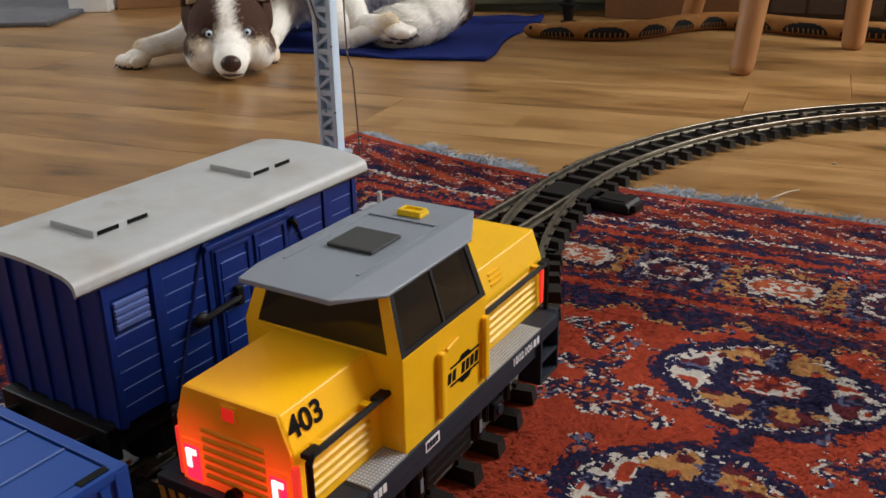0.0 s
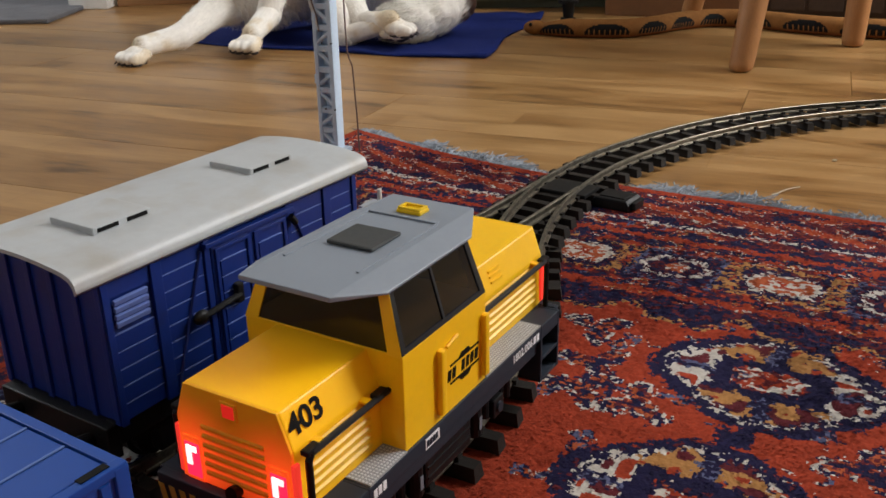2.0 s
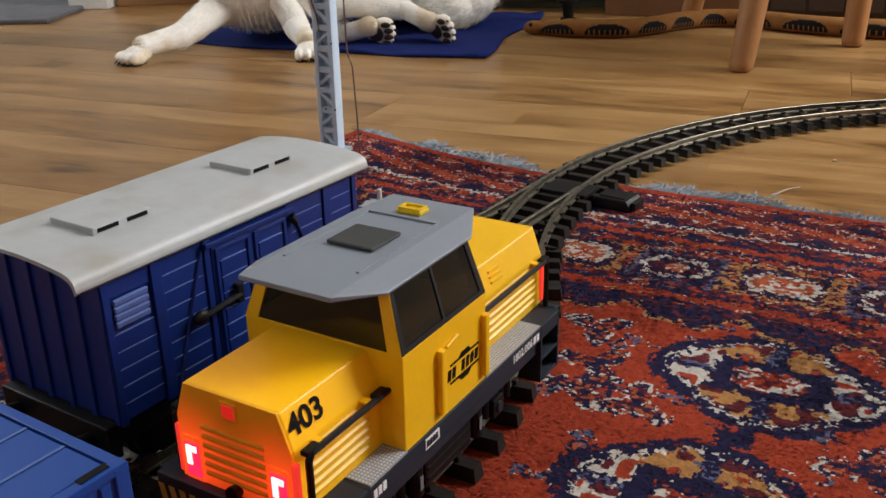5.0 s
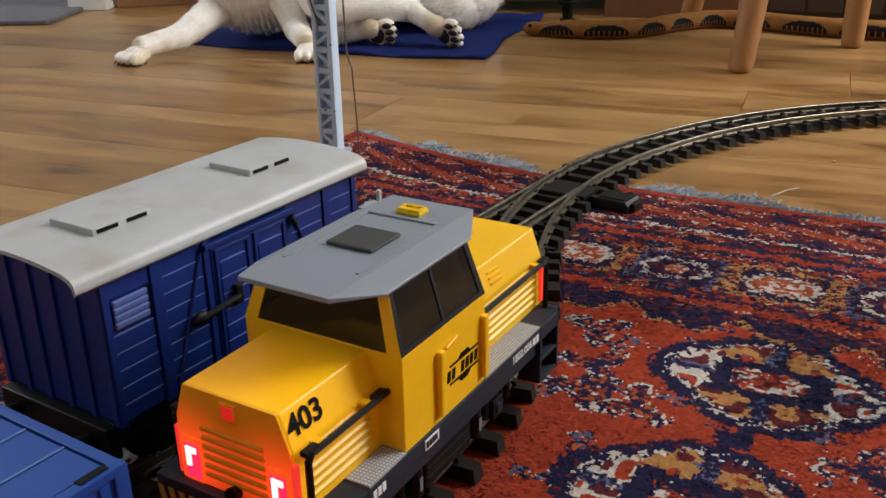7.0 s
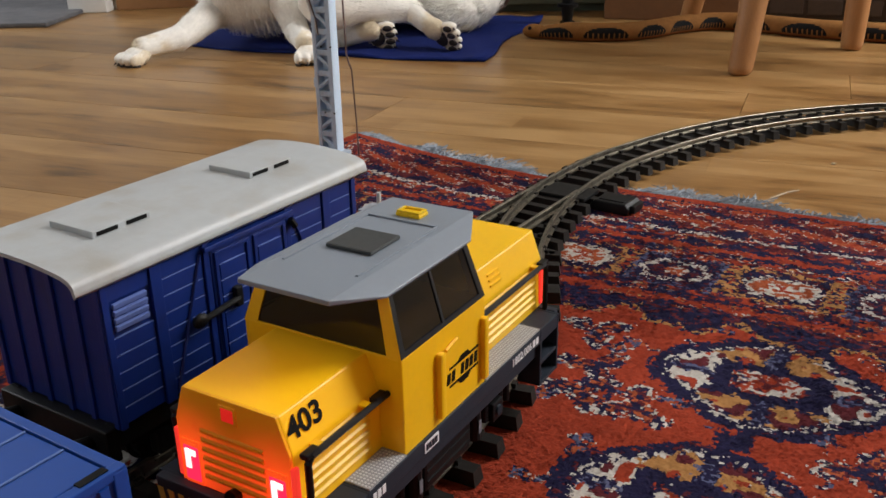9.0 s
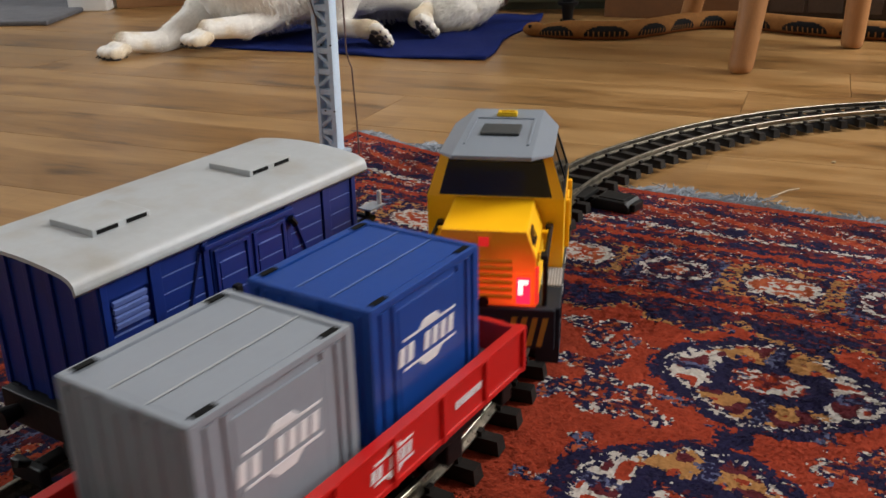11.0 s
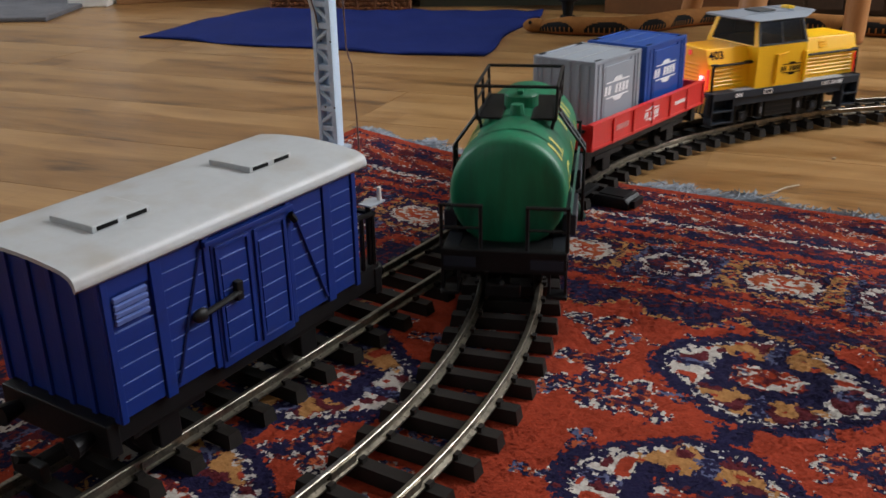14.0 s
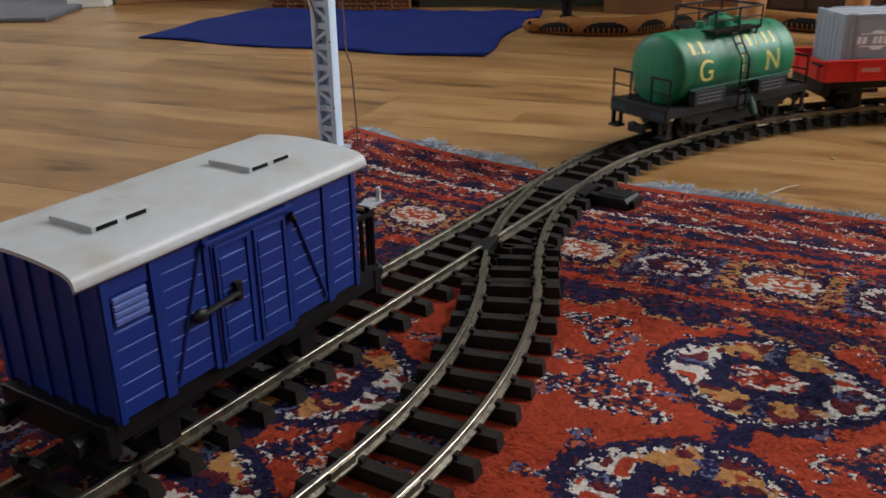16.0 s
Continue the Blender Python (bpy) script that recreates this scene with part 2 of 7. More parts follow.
def sleeper_mesh(length, chairs, low=0.0064):
    """A moulded sleeper with bevelled top and the small chairs that clip the rails."""
    bm = bmesh.new()
    h, w, l, z1 = 0.0055, 0.0045, length / 2, RAIL_Z - 0.0083
    solid([(-h, -l, low), (h, -l, low), (h, l, low), (-h, l, low), (-w, -l + 0.0015, z1), (w, -l + 0.0015, z1), (w, l - 0.0015, z1), (-w, l - 0.0015, z1)], bm=bm)
    for y in chairs:
        for d in (-0.0045, 0.0045):
            box(-0.0025, 0.0025, y + d - 0.0016, y + d + 0.0016, z1 - 0.0002, z1 + 0.0032, bm=bm)
    me = bpy.data.meshes.new("sleeper")
    bm.to_mesh(me)
    bm.free()
    me.materials.append(SLEEPER)
    return me


SLEEPER_MESH = sleeper_mesh(0.082, (-GAUGE / 2, GAUGE / 2))
DEEP_SLEEPER = sleeper_mesh(0.0765, (-GAUGE / 2, GAUGE / 2), 0.0056)


def sleeper(parent, line, s, mesh=None, shift=0.0, turn=0.0):
    ob = new("sleeper", mesh or SLEEPER_MESH)
    p, a = line(s), heading(line, s)
    ob.parent = parent
    ob.matrix_world = pose(p.x - math.sin(a) * shift, p.y + math.cos(a) * shift, -dip(line, s), 0, 0, math.degrees(a) + turn)


PITCH = 0.0278


def lay_track(label, line, s0, s1, sleepers=None):
    ob = thing("railway_track", label, "toy track", "pieces of toy track")
    rail(ob, line, s0, s1, GAUGE / 2)
    rail(ob, line, s0, s1, -GAUGE / 2)
    a, b = sleepers or (s0, s1)
    n = int(abs(b - a) / PITCH)
    for i in range(n):
        sleeper(ob, line, a + (b - a) * (i + 0.5) / n, DEEP_SLEEPER if line is main_line and a + b > 0 and s0 > 0.1 else None)
    for s in (s1,):
        for side in (-GAUGE / 2, GAUGE / 2):
            p, an = line(s), heading(line, s)
            own = box(-0.011, 0.011, side - 0.0024, side + 0.0024, RAIL_Z - 0.0078, RAIL_Z - 0.0016)
            own.transform(pose(p.x, p.y, -dip(line, s), 0, 0, math.degrees(an)))
            part("fishplate", own, RAIL, ob)
    return ob


def build_tracks():
    step = FAR_R * radians(30)
    lay_track("curved toy rails on dark plastic sleepers across wood floor", main_line, 0.0, step)
    for k in (1, 2, 3, 4):
        lay_track("curved toy rails on dark plastic sleepers across wood floor", main_line, step * k, step * (k + 1))
    back = -TURN_LEN - BACK_LEN
    lay_track("curved toy rails on dark plastic sleepers on the rug", main_line, -TURN_LEN, back)
    lay_track("straight toy rails on dark plastic sleepers on the rug", main_line, back, back - 0.60)
    lay_track("straight siding rails on dark plastic sleepers on the rug", siding, -0.30, -0.60)
    lay_track("straight siding rails on dark plastic sleepers on the rug", siding, -0.60, -0.90)
    lay_track("straight siding rails on dark plastic sleepers on the rug", siding, -0.90, -1.20)
    # the turnout between them
    ob = thing("railway_turnout", "toy railway turnout with black frog on the rug", "toy track", "pieces of toy track")
    h = GAUGE / 2
    rail(ob, siding, 0, -0.30, h, "stock_rail")
    rail(ob, main_line, 0, -TURN_LEN, -h, "stock_rail")
    frog = 0.2235
    rail(ob, siding, -0.045, -frog + 0.012, -h, "point_blade")
    rail(ob, siding, -frog - 0.016, -0.30, -h, "closure_rail")
    rail(ob, main_line, -0.045, -frog + 0.010, h, "point_blade")
    rail(ob, main_line, -frog - 0.020, -TURN_LEN, h, "closure_rail")
    a = math.degrees(heading(siding, 0))
    p = siding(-frog) + Vector((math.cos(radians(a - 97)), math.sin(radians(a - 97)))) * 0.0225
    part("frog", turned(prism(((-0.02, -0.009), (0.018, -0.004), (0.018, 0.004), (-0.02, 0.009)), "z", RAIL_Z - 0.009, RAIL_Z - 0.0005, 0.001), pose(p.x, p.y, 0, 0, 0, a + 8)), BLACK, ob)
    p = siding(-0.028)
    part("tie_plate", turned(box(-0.03, 0.008, -0.036, 0.016, RAIL_Z - 0.0088, RAIL_Z - 0.0045, 0.001), pose(p.x, p.y, 0, 0, 0, a)), BLACK, ob)
    n = 12
    for i in range(n):
        s = 0.012 + i * 0.30 / n
        gap = (TURN_R - math.sqrt(TURN_R ** 2 - s * s))
        if s < 0.20:
            sleeper(ob, siding, -s, sleeper_mesh(0.082 + gap, ((0.082 + gap) / 2 - 0.0185, -(0.082 + gap) / 2 + 0.0185)), -gap / 2, -s * 30)
        else:
            sleeper(ob, siding, -s)
            sleeper(ob, main_line, -s)
    # the point motor's housing
    box_ = thing("point_motor", "black plastic point motor beside the turnout", "toy motor")
    box_.matrix_world = pose(0.180, 0.893, 0.006, 0, 0, -36)
    part("housing", prism(((-0.023, 0), (0.019, 0), (0.019, 0.007), (0.015, 0.012), (-0.019, 0.012), (-0.023, 0.007)), "y", -0.0155, 0.0155, 0.002), BLACK, box_)
    part("lid", box(-0.016, 0.012, -0.0118, 0.0118, 0.0115, 0.0132, 0.001), BLACK, box_)
    part("terminal", box(0.0185, 0.0235, -0.0105, 0.0105, 0.002, 0.010, 0.001), BLACK, box_)


# ---------------------------------------------------------------- floor of laminate planks
def plank_material():
    m = bpy.data.materials.new("laminate_oak")
    m.use_nodes = True
    t, links = m.node_tree.nodes, m.node_tree.links
    b = t["Principled BSDF"]
    info, co = t.new("ShaderNodeObjectInfo"), t.new("ShaderNodeTexCoord")
    shift = t.new("ShaderNodeVectorMath")
    shift.operation = "ADD"
    scl = t.new("ShaderNodeVectorMath")
    scl.operation = "SCALE"
    links.new(info.outputs["Random"], scl.inputs["Scale"])
    scl.inputs[0].default_value = (17.0, 31.0, 5.0)
    links.new(co.outputs["Object"], shift.inputs[0])
    links.new(scl.outputs[0], shift.inputs[1])

    def grain(scale, size, detail, dist):
        mp = t.new("ShaderNodeMapping")
        mp.inputs["Scale"].default_value = scale
        links.new(shift.outputs[0], mp.inputs[0])
        n = t.new("ShaderNodeTexNoise")
        n.inputs["Scale"].default_value, n.inputs["Detail"].default_value, n.inputs["Distortion"].default_value = size, detail, dist
        links.new(mp.outputs[0], n.inputs["Vector"])
        return n.outputs[0]

    brick = t.new("ShaderNodeTexBrick")
    mp = t.new("ShaderNodeMapping")
    mp.inputs["Location"].default_value = (0.0, 0.095, 0)
    links.new(co.outputs["Object"], mp.inputs[0])
    links.new(mp.outputs[0], brick.inputs["Vector"])
    brick.inputs["Scale"].default_value = 1.0
    brick.inputs["Brick Width"].default_value, brick.inputs["Row Height"].default_value = 0.43, 0.0633
    brick.inputs["Mortar Size"].default_value = 0.0007
    brick.inputs["Color1"].default_value, brick.inputs["Color2"].default_value = (0, 0, 0, 1), (1, 1, 1, 1)
    brick.inputs["Mortar"].default_value = (0.15, 0.15, 0.15, 1)
    brick.offset = 0.37
    fine, broad = grain((2.2, 26, 26), 7, 8, 0.6), grain((1.5, 6, 6), 2.6, 7, 1.2)
    add = t.new("ShaderNodeMath")
    add.operation = "MULTIPLY_ADD"
    add.inputs[1].default_value = 0.36
    links.new(fine, add.inputs[0])
    links.new(broad, add.inputs[2])
    add2 = t.new("ShaderNodeMath")
    add2.operation = "MULTIPLY_ADD"
    add2.inputs[1].default_value = 0.27
    links.new(brick.outputs["Color"], add2.inputs[0])
    links.new(add.outputs[0], add2.inputs[2])
    add3 = t.new("ShaderNodeMath")
    add3.operation = "MULTIPLY_ADD"
    add3.inputs[1].default_value = 0.14
    links.new(info.outputs["Random"], add3.inputs[0])
    links.new(add2.outputs[0], add3.inputs[2])
    ramp = t.new("ShaderNodeValToRGB")
    e = ramp.color_ramp.elements
    e[0].position, e[0].color = 0.62, (0.056, 0.027, 0.0095, 1)
    e[1].position, e[1].color = 1.22, (0.37, 0.215, 0.084, 1)
    mid = e.new(0.86)
    mid.color = (0.240, 0.122, 0.038, 1)
    rng = t.new("ShaderNodeMapRange")
    rng.inputs[1].default_value, rng.inputs[2].default_value = 0.0, 1.5
    links.new(add3.outputs[0], rng.inputs[0])
    for el, p in zip(sorted(e, key=lambda q: q.position), (0.325, 0.475, 0.69)):
        el.position = p
    links.new(rng.outputs[0], ramp.inputs[0])
    links.new(ramp.outputs[0], b.inputs["Base Color"])
    rr = t.new("ShaderNodeMapRange")
    rr.inputs[3].default_value, rr.inputs[4].default_value = 0.24, 0.42
    links.new(broad, rr.inputs[0])
    links.new(rr.outputs[0], b.inputs["Roughness"])
    bp = t.new("ShaderNodeBump")
    bp.inputs["Strength"].default_value, bp.inputs["Distance"].default_value = 0.25, 0.0006
    links.new(fine, bp.inputs["Height"])
    links.new(bp.outputs[0], b.inputs["Normal"])
    return m


FLOOR_TURN = -22.0


def build_floor():
    base = tagged(part("floor", box(-3.2, 3.2, -2.2, 4.2, -0.06, -0.0105), CARDBOARD), "laminate floor of warm brown oak-look planks", "floor", kind="structure")
    oak = plank_material()
    w, l, g = 0.19, 1.29, 0.00015
    bm = bmesh.new()
    solid([(-l / 2 + g, -w / 2 + g, -0.01), (l / 2 - g, -w / 2 + g, -0.01), (l / 2 - g, w / 2 - g, -0.01), (-l / 2 + g, w / 2 - g, -0.01),
           (-l / 2 + g + 0.0003, -w / 2 + g + 0.0003, 0), (l / 2 - g - 0.0003, -w / 2 + g + 0.0003, 0), (l / 2 - g - 0.0003, w / 2 - g - 0.0003, 0), (-l / 2 + g + 0.0003, w / 2 - g - 0.0003, 0)], bm=bm)
    me = bpy.data.meshes.new("plank")
    bm.to_mesh(me)
    bm.free()
    me.materials.append(oak)
    rng = random.Random(4)
    turn = pose(0, 0.9, 0, 0, 0, FLOOR_TURN)
    for j in (*range(-16, 17), *range(17, 23), *range(-22, -16)):
        off = rng.uniform(0, l)
        for i in range(-3, 4):
            m = turn @ Matrix.Translation((i * l + off - l / 2, j * w + 0.02, 0))
            if -3.6 < m.translation.x < 3.1 and -2.35 < m.translation.y < 4.25:
                ob = new("plank", me)
                ob.parent = base
                ob.matrix_world = m


# ---------------------------------------------------------------- the knotted rug
RUG = pose(0.2245, 0.9424, 0.0, 0, 0, -29.0)
WOOL = [material("wool_" + n, c, 0.95, vary=v, scale=55, bump=1.0, bump_scale=420) for n, c, v in (
    ("red", (0.295, 0.040, 0.017), 0.28), ("navy", (0.013, 0.011, 0.042), 0.3), ("maroon", (0.095, 0.015, 0.021), 0.3), ("cream", (0.50, 0.47, 0.43), 0.2),
    ("gold", (0.38, 0.19, 0.066), 0.2), ("orange", (0.34, 0.078, 0.030), 0.25), ("slate", (0.085, 0.095, 0.18), 0.3))]
RED_, NAVY_, MAROON_, CREAM_, GOLD_, ORANGE_, SLATE_ = range(7)
MEDALLIONS = ((0.190, 0.357), (0.178, 0.512), (-0.082, 0.487), (-0.090, 0.640), (0.428, 0.36), (0.416, 0.51), (-0.30, 0.50), (-0.30, 0.36))
SPRIGS = ((0.078, 0.385), (0.080, 0.420), (0.257, 0.434), (0.118, 0.425), (0.06, 0.33), (-0.17, 0.42), (-0.043, 0.566), (0.30, 0.30), (-0.02, 0.35), (0.06, 0.62))


def noise_field(u, v, s, seed):
    """Smooth value noise on arrays."""
    rs = np.random.RandomState(seed)
    table = rs.rand(256, 256)
    x, y = u * s + 100.3, v * s + 100.7
    i, j = np.floor(x).astype(int), np.floor(y).astype(int)
    fx, fy = x - i, y - j
    fx, fy = fx * fx * (3 - 2 * fx), fy * fy * (3 - 2 * fy)
    g = lambda a, b: table[a % 256, b % 256]
    return (g(i, j) * (1 - fx) + g(i + 1, j) * fx) * (1 - fy) + (g(i, j + 1) * (1 - fx) + g(i + 1, j + 1) * fx) * fy


def rug_pattern(u, v):
    """The wool of each knot from its place across and along the rug."""
    ju = u + 0.0075 * (noise_field(u, v, 330, 1) - 0.5) + 0.004 * (noise_field(u, v, 90, 2) - 0.5)
    jv = v + 0.0095 * (noise_field(u, v, 330, 3) - 0.5) + 0.004 * (noise_field(u, v, 90, 4) - 0.5)
    k1, k2 = 0.65 * noise_field(u, v * 1.5, 210, 5) + 0.35 * noise_field(u, v, 420, 15), noise_field(u, v, 430, 6)
    c = np.full(u.shape, RED_)
    # the field's medallions
    for mu, mv in MEDALLIONS:
        a, b = (ju - mu) / 0.082, (jv - mv) / 0.066
        r = np.maximum(np.hypot(a, b), 0.80 * (abs(a) + abs(b)))
        ring = (r < 1) & (r > 0.86)
        inn = r <= 0.86
        c[ring] = np.where(k1[ring] > 0.75, MAROON_, NAVY_)
        lobe = np.where(abs(b) > abs(a) * 0.9, GOLD_, CREAM_)
        blot = noise_field(u, v, 110, 7)
        lobe = np.where(blot > 0.66, MAROON_, np.where(blot < 0.27, RED_, lobe))
        c[inn] = lobe[inn]
        seam = inn & ((abs(a) < 0.09) | (abs(b) < 0.07)) & (r > 0.3)
        c[seam] = np.where(k2[seam] > 0.6, SLATE_, NAVY_)
        rim = inn & (r > 0.78)
        c[rim] = np.where(k2[rim] > 0.55, CREAM_, NAVY_)
        core = np.maximum(abs(a) * 0.9, abs(b) * 1.1) < 0.42
        c[core] = NAVY_
        heart = np.maximum(abs(a) * 1.0, abs(b) * 1.3) < 0.27
        c[heart] = np.where(k1[heart] > 0.62, CREAM_, np.where(k1[heart] > 0.40, RED_, MAROON_))
        link = (abs(a) < 0.075) & (r >= 0.86) & (abs(b) < 1.3)
        c[link] = NAVY_
    field = c == RED_
    for su, sv in SPRIGS:
        d = np.hypot(ju - su, jv - sv)
        ang = np.arctan2(jv - sv, ju - su)
        petal = d < 0.014 + 0.009 * np.cos(3 * ang + 40 * su)
        edge = (d < 0.019 + 0.010 * np.cos(3 * ang + 40 * su)) & ~petal
        c[field & edge] = np.where(k2[field & edge] > 0.55, CREAM_, NAVY_)
        c[field & petal] = np.where(k1[field & petal] > 0.5, NAVY_, np.where(k2[field & petal] > 0.5, ORANGE_, MAROON_))
    # thin sprigs with pale edges strewn over the field
    strewn = 0.7 * noise_field(u, v * 1.3, 46, 31) + 0.3 * noise_field(u, v, 190, 32)
    leaf = field & (c == RED_) & (strewn > 0.745)
    c[leaf] = np.where(k2 > 0.62, ORANGE_, np.where(k1 > 0.52, SLATE_, NAVY_))[leaf]
    hem = field & (c == RED_) & (strewn > 0.725)
    c[hem] = np.where(k2 > 0.58, CREAM_, NAVY_)[hem]
    # the same border runs down the side
    turn = (u + 0.43) < v
    ju, jv = np.where(turn, jv, ju), np.where(turn, ju + 0.43, jv)
    # scrolling edge of the field
    wave = 0.292 + 0.012 * np.sin(ju * 70) + 0.006 * np.sin(ju * 151 + 1)
    curl = (jv < wave) & (jv > 0.262)
    c[curl] = np.where(k1[curl] > 0.6, MAROON_, NAVY_)
    lip = (abs(jv - wave) < 0.0035)
    c[lip] = np.where(k2[lip] > 0.5, GOLD_, NAVY_)
    # the borders, band after band
    busy = np.where(k1 > 0.76, CREAM_, np.where(k1 > 0.62, ORANGE_, np.where(k1 > 0.46, NAVY_, np.where(k1 > 0.38, RED_, MAROON_))))
    fine = noise_field(u, v * 1.4, 160, 23)
    dusk = np.where(fine > 0.64, RED_, np.where(fine > 0.34, MAROON_, NAVY_))
    # small sprays, each with a thin pale outline
    spray = 0.75 * noise_field(u, v * 1.9, 58, 21) + 0.25 * noise_field(u, v * 1.6, 240, 22)
    dusk = np.where(spray > 0.70, np.where(k2 > 0.6, ORANGE_, np.where(k1 > 0.5, RED_, MAROON_)), np.where(spray > 0.665, np.where(k2 > 0.42, CREAM_, GOLD_), np.where(spray < 0.24, np.where(k2 > 0.6, SLATE_, NAVY_), dusk)))
    dusk = np.where((spray > 0.24) & (spray < 0.262) & (k2 > 0.45), GOLD_, dusk)
    band = jv < 0.262
    c[band] = dusk[band]
    out = (jv < 0.088)
    flame = np.sin(ju * 88 + 5 * np.sin(jv * 60)) + 0.9 * np.sin(jv * 130)
    c[out] = np.where(flame > 0.5, np.where(k2 > 0.35, RED_, ORANGE_), np.where(flame < -1.25, NAVY_, np.where(fine > 0.45, MAROON_, busy)))[out]
    c[out & (abs(flame - 0.5) < 0.12) & (k2 > 0.4)] = CREAM_
    for lo, hi, w in ((0.088, 0.094, NAVY_), (0.094, 0.099, CREAM_), (0.118, 0.126, NAVY_), (0.128, 0.136, RED_), (0.140, 0.147, NAVY_), (0.238, 0.244, NAVY_), (0.246, 0.256, RED_), (0.012, 0.017, NAVY_)):
        z = (jv > lo) & (jv < hi) & (k2 > 0.3)
        c[z] = w
    # hexagons in the main border
    cell = np.round((ju + 0.007) / 0.0885)
    a, b = abs(ju + 0.007 - cell * 0.0885), abs(jv - 0.193)
    hexd = np.maximum(b / 0.021, (a + b * 0.55) / 0.033)
    odd = (cell.astype(int) % 2) == 0
    square = np.maximum(a / 0.0385, b / 0.0335)
    c[(square < 0.98) & (hexd >= 0.98)] = np.where(k2 > 0.62, MAROON_, NAVY_)[(square < 0.98) & (hexd >= 0.98)]
    frame_line = (square > 0.86) & (square < 0.98) & (k2 > 0.38)
    c[frame_line] = np.where(odd, GOLD_, SLATE_)[frame_line]
    ring = (hexd < 0.98) & (hexd > 0.80)
    c[ring] = np.where(k2 > 0.25, CREAM_, MAROON_)[ring]
    inside = hexd <= 0.80
    c[inside] = np.where(odd, np.where(k1 > 0.62, CREAM_, ORANGE_), np.where(k2 > 0.55, MAROON_, NAVY_))[inside]
    heart = hexd < 0.34
    c[heart] = np.where(k1 > 0.52, CREAM_, np.where(odd, RED_, ORANGE_))[heart]
    bar = (a > 0.037) & (b < 0.034)
    c[bar] = np.where(k1 > 0.55, GOLD_, np.where(k2 > 0.6, RED_, NAVY_))[bar]
    c[jv < 0.011] = np.where(k2 > 0.85, MAROON_, RED_)[jv < 0.011]
    return c


